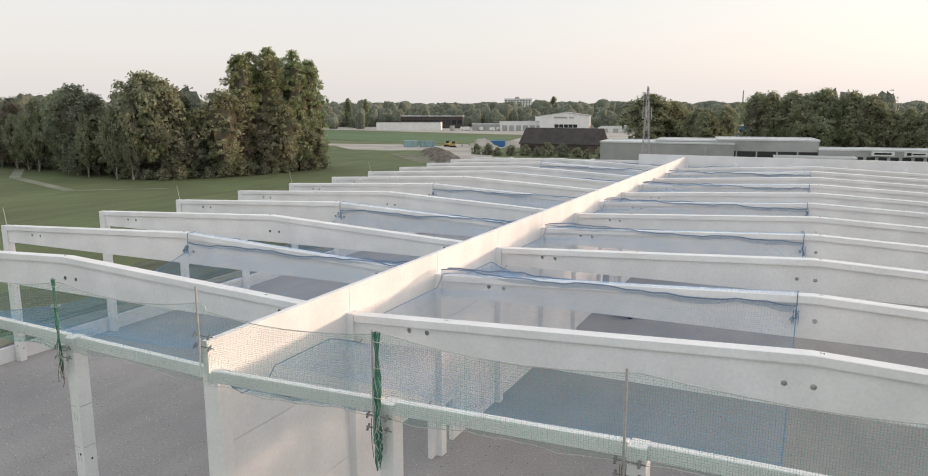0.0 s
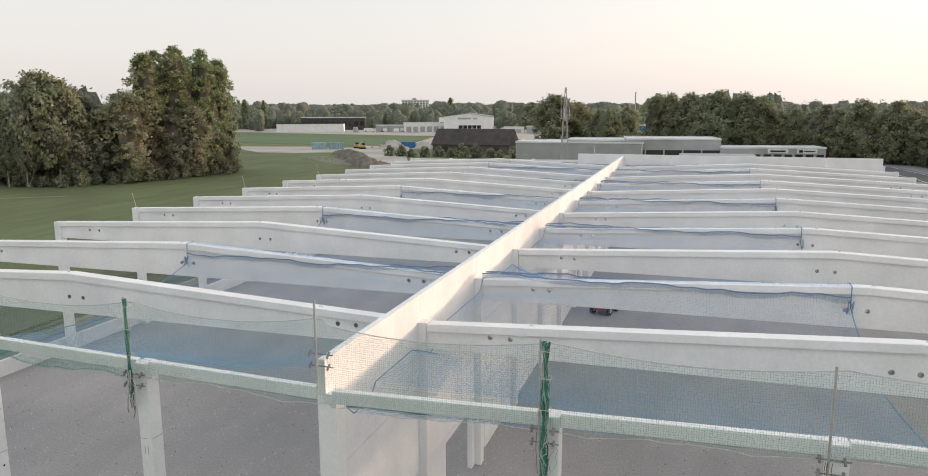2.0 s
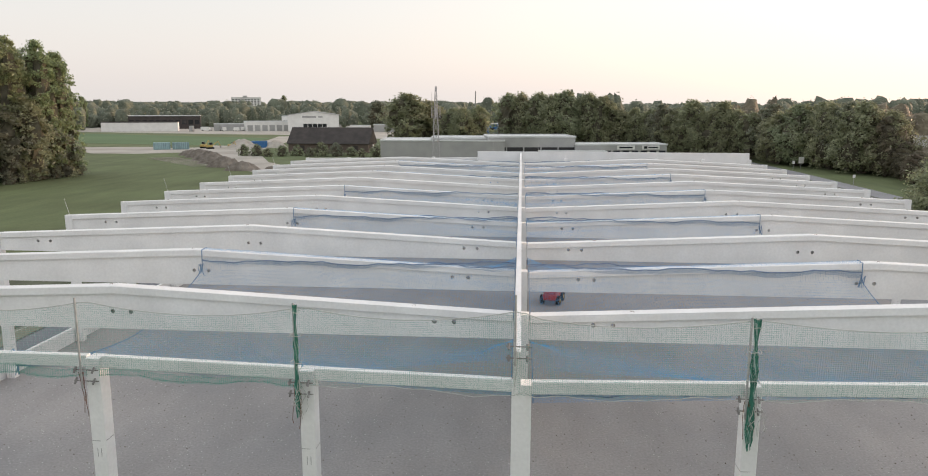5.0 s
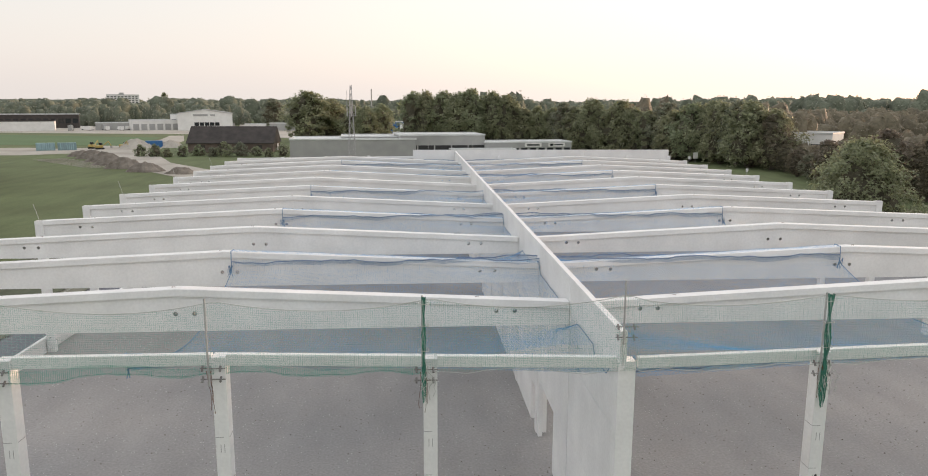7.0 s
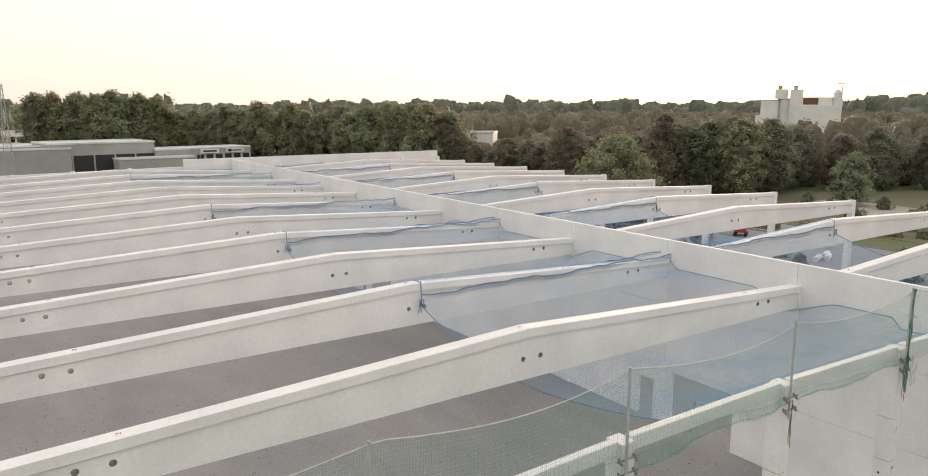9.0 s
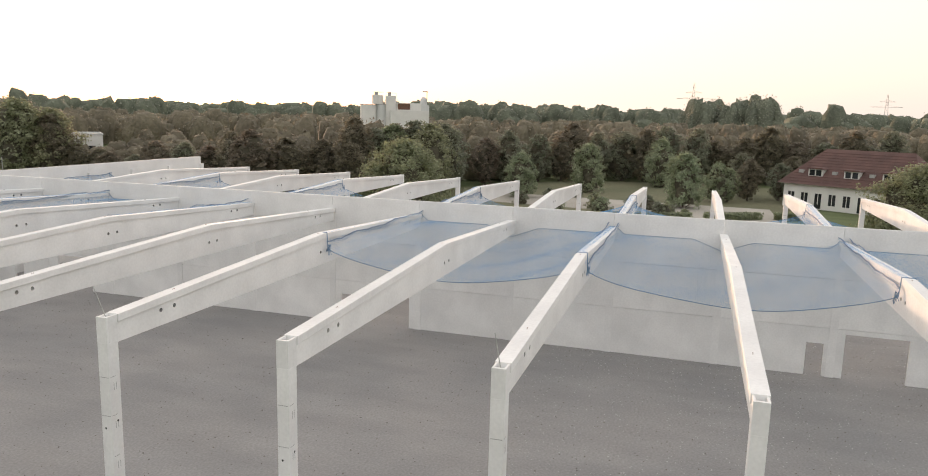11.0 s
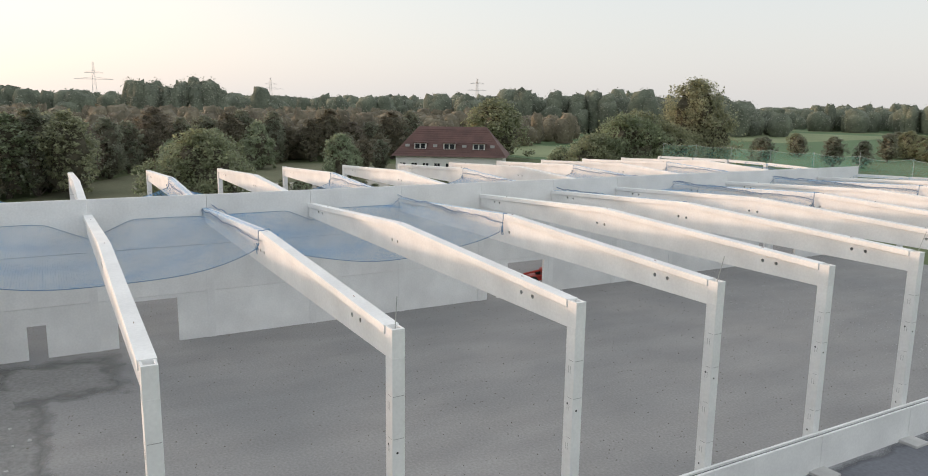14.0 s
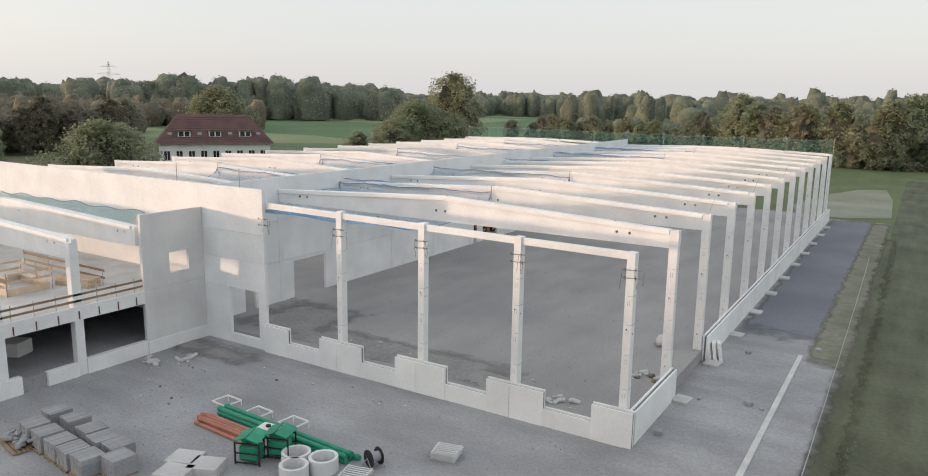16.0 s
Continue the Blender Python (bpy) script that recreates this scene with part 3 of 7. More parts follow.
feathered("soil_patch", -22, -5, 73.6, 77.6, 0.008, M_SOIL, "dark soil left on the floor along the north plinth", "soil", side=4, end=1.6)
sheet("rough_meadow", [(-36.1, -70), (-36.1, 62), (-36.2, 84), (-48, 110)] + [(-47 + 1.2 * math.sin(k * 1.7), 104 - 2 * k) for k in range(87)], G + 0.0, M_ROUGH, "dark rough meadow beside the hall")
sheet("dry_meadow", [(-24, -4.2), (-30, -4.2), (-35.6, -8), (-35, -30), (-33.4, -47), (-29, -44), (-25.5, -34), (-22, -14)], G + 0.03, M_TROD, "pale trodden grass at the end of the gravel strip")
sheet("field_path", [(-168, 105.6), (-147, 90.3), (-113, 78.4), (-99, 88.8), (-98.6, 90), (-112, 80.2), (-146, 92.2), (-167, 107.6)], G + 0.03, M_TROD, "pale mown path across the meadow", "path")
sheet("works_yard", [(-260, 395), (-150, 372), (-100, 368), (-40, 300), (0, 280), (10, 330), (-20, 460), (-120, 500), (-250, 520)], G + 0.02, M_SAND, "pale paved works yards between the far halls", "ground")
sheet("site_road", [(-160, 232), (-139, 213), (-124, 213), (-111, 222), (-88.5, 198), (-66, 156), (-52, 138), (-30, 128), (-20, 150), (-55, 162.5), (-70, 183), (-83, 213), (-92, 240), (-101, 300), (-116, 350), (-122, 348), (-112, 300), (-106, 268), (-122, 277), (-119, 250), (-132, 243), (-160, 246)], G + 0.03, M_SAND, "sandy site road and storage place", "road")
sheet("road", [(50, -60), (58, -60), (60, 40), (62, 115), (62.4, 130), (61.9, 165), (58.5, 200), (46, 232), (20, 262), (14, 256), (39, 228), (51, 198), (54.2, 165), (54.6, 130), (54, 100), (53, 40)], G + 0.03, M_ASPH, "asphalt road along the wood", "road")
sheet("road_verge", [(60.4, 40), (66, 40), (67, 115), (67, 165), (65, 205), (50, 240), (47, 233), (59, 200), (62.3, 165), (62.8, 130), (62.4, 115)], G + 0.025, M_MIDGRAVEL, "worn grey gravel verge beside the asphalt road", "verge")
for line in ([(59.4, 40), (61.3, 115), (61.8, 130), (61.3, 165), (57.9, 199.6), (45.6, 231.2), (20.2, 260.6)], [(53.6, 40), (54.6, 100), (55.2, 130), (54.8, 165), (51.6, 198.4), (39.5, 228.7), (14.5, 256.6)]):
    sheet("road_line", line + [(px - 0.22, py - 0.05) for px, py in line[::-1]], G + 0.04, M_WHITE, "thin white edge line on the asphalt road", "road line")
sheet("car_park", [(29, 20), (58, 20), (58, 54), (46, 62), (29, 62)], G + 0.045, M_MIDGRAVEL, "worn grey gravel yard on the east side", "road")
sheet("dry_meadow", [(66, 12), (80, 16), (130, -22), (150, 20), (136, 52), (108, 68), (82, 78), (67, 92)], G + 0.035, M_DRY, "rough dry grass land between the road and the wood")
sheet("forecourt", [(76, 8), (96, 8), (100, 60), (84, 60)], G + 0.04, M_SAND, "pale gravel drive before the house", "road")
sheet("field", [(120, -60), (330, -30), (420, -260), (180, -240), (70, -120)], G + 0.05, M_PASTURE, "green pasture behind the house", "field")
sheet("field", [(112, -92), (150, -62), (330, -62), (350, -100), (170, -112)], G + 0.08, M_FIELD, "pale mown strip behind the house", "field")
sheet("field", [(95, -125), (200, -240), (420, -560), (340, -660), (170, -340), (92, -195)], G + 0.045, M_PASTURE, "green pasture between the hedgerows", "field")
sheet("field", [(225, -390), (320, -392), (345, -425), (240, -425)], G + 0.085, M_FIELD, "pale mown strip between the hedgerows", "field")
sheet("field", [(255, -470), (372, -470), (390, -500), (270, -505)], G + 0.085, M_FIELD, "pale mown strip between the hedgerows", "field")
sheet("field", [(200, -250), (420, -270), (520, -420), (230, -420)], G + 0.06, M_FIELD, "pale stubble field in the distance", "field")
sheet("field", [(-330, 300), (-110, 262), (-120, 330), (-330, 400)], G + 0.05, M_PASTURE, "grassy field before the far halls", "field")
sheet("field", [(-600, 400), (-240, 395), (-260, 470), (-620, 560)], G + 0.05, M_SAND, "pale ploughed field in the distance", "field")


def mound(x, y, rx, ry, h, label, material):
    bm = bmesh.new()
    n, m = 28, 8
    vs = []
    for j in range(m + 1):
        f = j / m
        ring = []
        for i in range(n):
            a = i * math.tau / n
            w = 1 + 0.22 * noise.noise(Vector((x + math.cos(a) * 2, y + math.sin(a) * 2, 0)))
            p = Vector((rx * w * (1 - f) * math.cos(a), ry * w * (1 - f) * math.sin(a), h * (1 - (1 - f) ** 1.6)))
            p.z += 0.55 * noise.noise(p * 0.9 + Vector((x, y, 0))) * (0 if j == 0 else 1)
            ring.append(bm.verts.new(p))
        vs.append(ring)
    for j in range(m):
        for i in range(n):
            bm.faces.new((vs[j][i], vs[j][(i + 1) % n], vs[j + 1][(i + 1) % n], vs[j + 1][i]))
    bmesh.ops.remove_doubles(bm, verts=bm.verts[:], dist=0.01)
    return solid("earth_mound", bm, material, label, "earth mound", "earth mounds", at=(x, y, G))


for x, y, rx, ry, h in ((-104, 209, 4.5, 3, 1.8), (-97, 200, 5, 3.2, 2.4), (-89, 188, 5.5, 3.2, 2.6), (-83, 177, 5, 3, 2.4), (-76, 167, 5, 3.2, 2.6), (-68, 158, 4.5, 3, 2.2), (-58, 152, 3.5, 2.5, 1.6)):
    mound(x, y, rx, ry, h, "heap of dark excavated earth", M_EARTH)
for x, y, rx, ry, h in ((-102, 248, 6, 5, 3.4), (-92, 254, 5, 4, 2.6), (-96, 241, 4, 3, 2.0)):
    mound(x, y, rx, ry, h, "heap of pale sand on the storage place", M_SAND)
bm = bmesh.new()
for k in range(13):
    ax, ay = -110 + 2.1 * k, 193 - 2.2 * k
    vs = [bm.verts.new(p) for p in ((ax - 0.25, ay, G + 0.02), (ax + 0.25, ay, G + 0.02), (ax + 6.25, ay + 5.5, G + 0.02), (ax + 5.75, ay + 5.5, G + 0.02))]
    top = [bm.verts.new(v.co + Vector((0, 0, 0.1))) for v in vs]
    bm.faces.new(top)
    for i in range(4):
        bm.faces.new((vs[i], vs[(i + 1) % 4], top[(i + 1) % 4], top[i]))
solid("crop_stubble", bm, M_SAND, "pale lines of cut crop stubble on the meadow", "stubble", kind="stuff")
sheet("farm_track", [(-178, 235), (-160, 232), (-130, 236), (-111, 227), (-106, 236), (-140, 251), (-178, 243)], G + 0.04, M_SAND, "pale sandy farm track across the meadow", "road")


def road_sign(x, y, w, h, top):
    t = thing("road_sign", "small white sign on a thin post beside the road", "sign", "road signs", (x, y, G))
    part("post", tube(bmesh.new(), (0, 0, 0), (0, 0, top), 0.04, n=8), M_STEEL, t)
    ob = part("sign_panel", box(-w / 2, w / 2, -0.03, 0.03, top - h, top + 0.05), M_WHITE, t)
    ob.matrix_local = pose(0, -0.08, 0, 0, 0, 18)


for x, y, w, h, tp in ((71, 176, 1.5, 1.6, 3.0), (78.8, 168, 0.9, 1.8, 3.2), (67, 170, 0.7, 0.7, 2.4), (66, 134, 0.6, 0.6, 2.3)):
    road_sign(x, y, w, h, tp)

# ---- buildings in the distance ----


def flat_hall(x, y, w, d, h, rz, wallm, roofm, label, group="halls of the industrial area", bands=0, doors=0, bays=0):
    t = thing("hall_building", label, "building", group, (x, y, G), rz)
    part("wall", box(-w / 2, w / 2, -d / 2, d / 2, 0, h, 0.03), wallm, t)
    part("roof", boxes((-w / 2 - 0.15, w / 2 + 0.15, -d / 2 - 0.15, d / 2 + 0.15, h + 0.002, h + 0.12), (-w / 2 - 0.15, w / 2 + 0.15, -d / 2 - 0.15, -d / 2 + 0.1, h + 0.122, h + 0.4), (-w / 2 - 0.15, w / 2 + 0.15, d / 2 - 0.1, d / 2 + 0.15, h + 0.122, h + 0.4), (-w / 2 - 0.15, -w / 2 + 0.1, -d / 2 + 0.1, d / 2 - 0.1, h + 0.122, h + 0.4), (w / 2 - 0.1, w / 2 + 0.15, -d / 2 + 0.1, d / 2 - 0.1, h + 0.122, h + 0.4)), roofm, t)
    if bands:
        k = int(w / bands)
        for i in range(k):
            cx = -w / 2 + (i + 0.5) * w / k
            part("window", box(cx - bands * 0.36, cx + bands * 0.36, -d / 2 - 0.03, -d / 2 + 0.05, h * 0.35, h * 0.7), M_GLASS, t)
    # Dark boards on the wall stand in for the shade inside open bays.
    for i in range(bays):
        cx = -w / 2 + (i + 0.5) * w / bays
        part("open_bay", box(cx - w / bays * 0.46, cx + w / bays * 0.46, -d / 2 - 0.03, -d / 2 + 0.05, 0.3, h * 0.62), M_HOLE_SHADE, t)
    for i in range(doors):
        cx = -w / 2 + (i + 0.5) * w / doors
        part("gate", box(cx - 1.6, cx + 1.6, -d / 2 - 0.04, -d / 2 + 0.05, 0, min(3.6, h * 0.7)), M_GREYCLAD, t)
    return t


def signboard(x, y, z, w, h, rz, bars):
    t = thing("sign_board", "white company sign board with illegible dark bars", "sign", "signs on the halls", (x, y, z), rz)
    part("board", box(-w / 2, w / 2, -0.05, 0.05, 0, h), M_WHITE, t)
    for a, b, c, d in bars:
        part("sign_bar", box(-w / 2 + a * w, -w / 2 + b * w, -0.08, -0.052, c * h, d * h), M_GLASS, t)


flat_hall(-22, 192, 34, 16, 6.0, 4, M_GREYCLAD, M_ROOFGREY, "low grey hall with a pale flat roof beyond the site")
flat_hall(-6, 200, 40, 14, 6.4, 4, M_GREYCLAD, M_ROOFGREY, "long grey hall with a pale flat roof beyond the site", bands=4)
flat_hall(2, 196, 24, 16, 7.0, 8, M_GREYCLAD, M_ROOFGREY, "taller grey hall with dark panels painted as shaded open bays, beyond the site", bays=5)
flat_hall(27, 196, 26, 10, 4.9, 9, M_GREYCLAD, M_ROOFGREY, "small office building with signs and glazed doors", bands=2.6)
flat_hall(14, 186, 18, 5, 3.2, 6, M_GREYCLAD, M_ROOFGREY, "low annex with a pale flat roof")
signboard(29, 190.7, 3.0, 5, 1.1, 9, [(0.12, 0.88, 0.3, 0.7)])
signboard(36, 191.8, 3.0, 5, 1.1, 9, [(0.1, 0.3, 0.2, 0.8), (0.35, 0.9, 0.35, 0.65)])
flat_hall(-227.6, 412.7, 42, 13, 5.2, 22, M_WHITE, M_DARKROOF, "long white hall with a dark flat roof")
flat_hall(-235.8, 460.6, 44, 16, 8.3, 22, M_DARKROOF, M_ROOFGREY, "dark clad hall with a pale roof edge and a window band", bands=4)
flat_hall(-156.4, 430.3, 26, 12, 5.6, 28, M_WHITE, M_ROOFGREY, "long white low hall with a bright roof", doors=6)
gh = thing("hall_building", "white gabled hall with a sign board and a glazed front", "building", "halls of the industrial area", (-127.3, 432.6, G), 14)
bm = bmesh.new()
prism(bm, [(-15, 0), (15, 0), (15, 9.6), (0, 11.7), (-15, 9.6)], "y", -13, 13)
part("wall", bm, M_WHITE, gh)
bm = bmesh.new()
prism(bm, [(-15.4, 9.65), (0, 11.75), (15.4, 9.65), (15.4, 9.9), (0, 12.0), (-15.4, 9.9)], "y", -13.4, 13.4)
part("roof", bm, M_GREYCLAD, gh)
for k in range(5):
    part("window", box(-6 + k * 2.8, -3.5 + k * 2.8, -13.06, -12.95, 2.6, 4.6), M_GLASS, gh)
part("side_band", box(15.002, 15.06, -12, 12, 1.0, 3.6), M_REDPIPE, gh)
gsb = thing("sign_board", "white company sign board with illegible dark bars", "sign", "signs on the halls", (-124.7, 419.9, 6.9), 14)
part("board", box(-7, 7, -0.15, -0.05, 0, 2.0), M_WHITE, gsb)
for a, b in ((-6, 2.0), (3.4, 6)):
    part("sign_bar", box(a, b, -0.2, -0.152, 0.5, 1.6), M_GREYCLAD, gsb)
flat_hall(-60, 470, 26, 16, 6.0, 6, M_WHITE, M_ROOFGREY, "white hall standing among dark trees", bands=5)
flat_hall(-142, 446, 18, 12, 8.6, 12, M_WHITE, M_ROOFGREY, "white house with a pale hipped roof among trees", bands=4)
flat_hall(-97, 426, 12, 7, 3.4, 10, M_WHITE, M_ROOFGREY, "low white shed beside the gabled hall", doors=2)
flat_hall(-78, 424, 20, 9, 4.0, 6, M_GREYCLAD, M_ROOFGREY, "low grey shed with gates behind the barn", doors=4)
flat_hall(-180, 430, 18, 10, 4.0, 20, M_GREYCLAD, M_ROOFGREY, "small grey workshop with two gates", doors=2)
flat_hall(-20, 380, 22, 12, 6.0, 0, M_BLUEPAINT, M_ROOFGREY, "hall with a blue roof edge among trees", bands=4)
flat_hall(-6, 330, 9, 8, 6.2, 10, M_WHITE, M_ROOFGREY, "small white house beside the road", bands=3)
flat_hall(-300, 560, 30, 14, 7, 30, M_WHITE, M_ROOFGREY, "white hall in the far distance", bands=5)
flat_hall(150, 330, 40, 20, 7, -40, M_WHITE, M_ROOFGREY, "white hall behind the wood", bands=5)
flat_hall(98, 168, 14, 12, 8.6, -43, M_WHITE, M_ROOFGREY, "white hall with a barred window behind the wood", bands=5)
flat_hall(420, -10, 60, 20, 9, 80, M_WHITE, M_ROOFGREY, "white hall far behind the wood", bands=6)

# block of flats with rows of windows
tw = thing("apartment_tower", "pale block of flats with rows of dark windows on the skyline", "building", "", (-525, 1375, G), 20)
part("wall", box(-27, 27, -8, 8, 0, 29, 0.05), M_WHITE, tw)
part("roof", boxes((-27.3, 27.3, -8.3, 8.3, 29.002, 29.6), (-6, 2, -4, 4, 29.602, 33)), M_GREYCLAD, tw)
for i in range(9):
    for j in range(7):
        part("window", box(-25.5 + i * 5.8, -22.2 + i * 5.8, -8.06, -7.9, 5 + j * 3.3, 6.8 + j * 3.3), M_GLASS, tw)

# barn with a steep dark roof
bn = thing("barn", "old brick barn with a steep dark tiled roof", "building", "", (-64, 231, G), 0)
part("wall", box(-13.5, 13.5, -6.5, 6.5, 0, 3.2, 0.03), M_BRICK, bn)
bm = bmesh.new()
prism(bm, [(-7.1, 2.9), (7.1, 2.9), (7.1, 3.1), (0, 8.25), (-7.1, 3.1)], "x", -13.9, 13.9)
part("roof", bm, M_DARKROOF, bn)
for x in (-9, -3, 3, 9):
    part("door", box(x - 1, x + 1, -6.54, -6.45, 0, 2.4), M_DARKROOF, bn)
part("gable_board", box(13.902, 13.96, -1.2, 1.2, 0.5, 2.6), M_WHITE, bn)


def lattice_mast(x, y, h, w, label, arms=()):
    t = thing("lattice_mast", label, "mast", "lattice masts", (x, y, G), 85 if arms else 0)
    legs = bmesh.new()
    n, metal = (6, M_POST) if arms else (9, M_STEEL)
    wd = lambda z: w * (1 - 0.86 * (z / h)) / 2  # noqa: E731
    for sx in (-1, 1):
        for sy in (-1, 1):
            tube(legs, (sx * wd(0), sy * wd(0), 0), (sx * wd(h), sy * wd(h), h), 0.045 + h * 0.001, n=5)
    part("leg_frame", legs, metal, t)
    br = bmesh.new()
    zz = [h * (1 - (1 - k / n) ** 1.15) for k in range(n + 1)]
    for z0, z1 in zip(zz, zz[1:]):
        a, b = wd(z0), wd(z1)
        for s in (-1, 1):
            tube(br, (-a, s * a, z0), (b, s * b, z1), 0.03 + h * 0.0003, n=4)
            tube(br, (a, s * a, z0), (-b, s * b, z1), 0.03 + h * 0.0003, n=4)
            tube(br, (s * a, -a, z0), (s * b, b, z1), 0.03 + h * 0.0003, n=4)
            tube(br, (s * a, a, z0), (s * b, -b, z1), 0.03 + h * 0.0003, n=4)
            tube(br, (-b, s * b, z1), (b, s * b, z1), 0.03 + h * 0.0003, n=4)
    part("bracing", br, metal, t)
    for z, a in arms:
        bm = bmesh.new()
        tube(bm, (-a, 0, z), (a, 0, z), 0.06 + h * 0.002, n=5)
        tube(bm, (-a, 0, z), (0, 0, z + h * 0.04), 0.05 + h * 0.001, n=4)
        tube(bm, (a, 0, z), (0, 0, z + h * 0.04), 0.05 + h * 0.001, n=4)
        part("cross_arm", bm, metal, t)
    return t


ms = lattice_mast(-19.0, 147.5, 19.8, 1.9, "slender galvanised lattice mast with antennas behind the hall")
for z in (13.2, 14.6, 15.4):
    part("cross_arm", tube(tube(bmesh.new(), (-0.9, 0, z), (0.9, 0, z), 0.05, n=5), (0, -0.9, z + 0.15), (0, 0.9, z + 0.15), 0.05, n=5), M_STEEL, ms)
for sx, sy in ((-0.9, 0), (0.9, 0), (0, -0.9), (0, 0.9)):
    part("antenna", box(sx - 0.09, sx + 0.09, sy - 0.07, sy + 0.07, 13.0, 15.2), M_POST, ms)
part("antenna_pole", tube(bmesh.new(), (-0.9, 0, 13.0), (-0.9, 0, 18.6), 0.04, n=6), M_STEEL, ms)
lattice_mast(760, 28, 54, 7, "tall power pylon with cross arms above the woods", ((38, 17), (44, 8)))
lattice_mast(900, -180, 50, 7, "distant power pylon above the woods", ((36, 16), (42, 8)))
lattice_mast(640, -330, 46, 6, "distant power pylon above the woods", ((34, 11), (41, 8)))

solid("chimney", tube(bmesh.new(), (0, 0, 0), (0, 0, 27), 0.6, 0.45, n=12), M_GREYCLAD, "slender grey chimney above the far trees", "chimney", at=(-37, 580, G))


def van(x, y, rz, material, label, long=5.2, high=2.3):
    t = thing("van", label, "vehicle", "vehicles between the halls", (x, y, G + 0.05), rz)
    bm = bmesh.new()
    prism(bm, [(-long / 2, 0.35), (long / 2, 0.35), (long / 2, 1.0), (long / 2 - 0.9, 1.25), (long / 2 - 1.5, high), (-long / 2, high)], "y", -0.95, 0.95)
    part("body", bm, material, t)
    part("windscreen", box(long / 2 - 1.5, long / 2 - 1.1, -0.8, 0.8, 1.5, 1.9), M_GLASS, t)
    for sx in (-long * 0.3, long * 0.3):
        for sy in (-0.9, 0.9):
            part("wheel", tube(bmesh.new(), (sx, sy - 0.1, 0.35), (sx, sy + 0.1, 0.35), 0.35, n=12), M_RUBBER, t)


rv = random.Random(3)
for x, y, k in ((-208, 490, 0), (-200, 492, 0), (-190, 488, 1), (-182, 492, 0), (-172, 486, 0), (-164, 490, 1), (-152, 452, 0), (-160, 440, 0), (-118, 452, 1), (-110, 455, 0), (-104, 450, 0), (-82, 430, 0), (-76, 436, 1), (-70, 425, 0), (-46, 400, 0), (-20, 322, 0), (-12, 318, 1), (-34, 330, 0), (-188, 418, 0), (-184, 425, 1), (-179, 419, 0), (-175, 429, 1), (-172, 420, 0), (-196, 412, 1), (-169, 427, 0), (-192, 422, 0)):
    van(x, y, rv.uniform(0, 180), (M_WHITE, M_GREYCLAD)[k], ("white van parked between the far halls", "grey lorry parked between the far halls")[k], (5.2, 8.5)[k], (2.3, 3.2)[k])

# mixing plant with silos
sp = thing("silo_plant", "white concrete mixing plant with silos, hoppers and an upper gallery", "industrial plant", "", (184.8, 118.6, G), -62)
part("main_block", box(-1.8, 12.0, -5, 5, 4, 17.6, 0.05), M_WHITE, sp)
gal = part("gallery", box(0.5, 9.2, -4.2, 4.2, 17.602, 20.2, 0.05), M_WHITE, sp)
part("dark_panel", box(0.8, 5.2, -4.3, -4.15, 17.9, 20.0), M_RUST, gal, "rusty brown cladding panel")
part("ramp_roof", prism(bmesh.new(), [(9.3, 17.62), (12.2, 17.62), (12.2, 19.6), (9.3, 20.1)], "y", -3.6, 3.6), M_ROOFGREY, sp)
part("lower_block", box(-1.8, 12.0, -5.6, 5.6, 0, 3.99, 0.05), M_GREYCLAD, sp)
for x, r, z0, zt, m in ((-9.4, 2.9, 8.6, 19.2, M_WHITE), (-4.6, 2.0, 9.2, 19.4, M_ROOFGREY)):
    silo = part("silo", tube(bmesh.new(), (x, 0, z0), (x, 0, zt), r, n=22), m, sp)
    part("hopper", tube(bmesh.new(), (x, 0, z0 - 3.6), (x, 0, z0), 0.4, r, n=22), M_GREYCLAD, silo)
    part("rim", tube(bmesh.new(), (x, 0, zt), (x, 0, zt + 0.25), r + 0.12, n=22), M_STEEL, silo)
    for sx in (-0.7, 0.7):
        for sy in (-0.7, 0.7):
            part("leg", box(x + sx * r - 0.15, x + sx * r + 0.15, sy * r - 0.15, sy * r + 0.15, 0, z0 + 0.5), M_STEEL, silo)
part("side_bin", box(-13.6, -10.8, -2, 2, 8.0, 14.4, 0.05), M_WHITE, sp)
part("side_bin_leg", boxes((-13.5, -13.1, -1.9, -1.5, 0, 8), (-11.3, -10.9, -1.9, -1.5, 0, 8), (-13.5, -13.1, 1.5, 1.9, 0, 8), (-11.3, -10.9, 1.5, 1.9, 0, 8)), M_STEEL, sp)
dr = part("upper_silo", tube(bmesh.new(), (-6.1, 0, 19.66), (-6.1, 0, 22.8), 2.0, n=20), M_WHITE, sp)
part("cap", tube(bmesh.new(), (-6.6, 0, 22.8), (-6.6, 0, 23.9), 0.7, n=12), M_GREYCLAD, dr)
part("rail", rope(bmesh.new(), [(-6.1 + 2.0 * math.cos(k * math.tau / 14), 2.0 * math.sin(k * math.tau / 14), 23.8) for k in range(15)], 0.06, 4), M_STEEL, dr)
tw2 = part("stair_tower", box(-3.3, 0.4, -2.4, 2.4, 4, 22.6, 0.05), M_WHITE, sp)
part("cap", tube(bmesh.new(), (-1.9, 0, 22.6), (-1.9, 0, 23.9), 0.65, n=12), M_GREYCLAD, tw2)
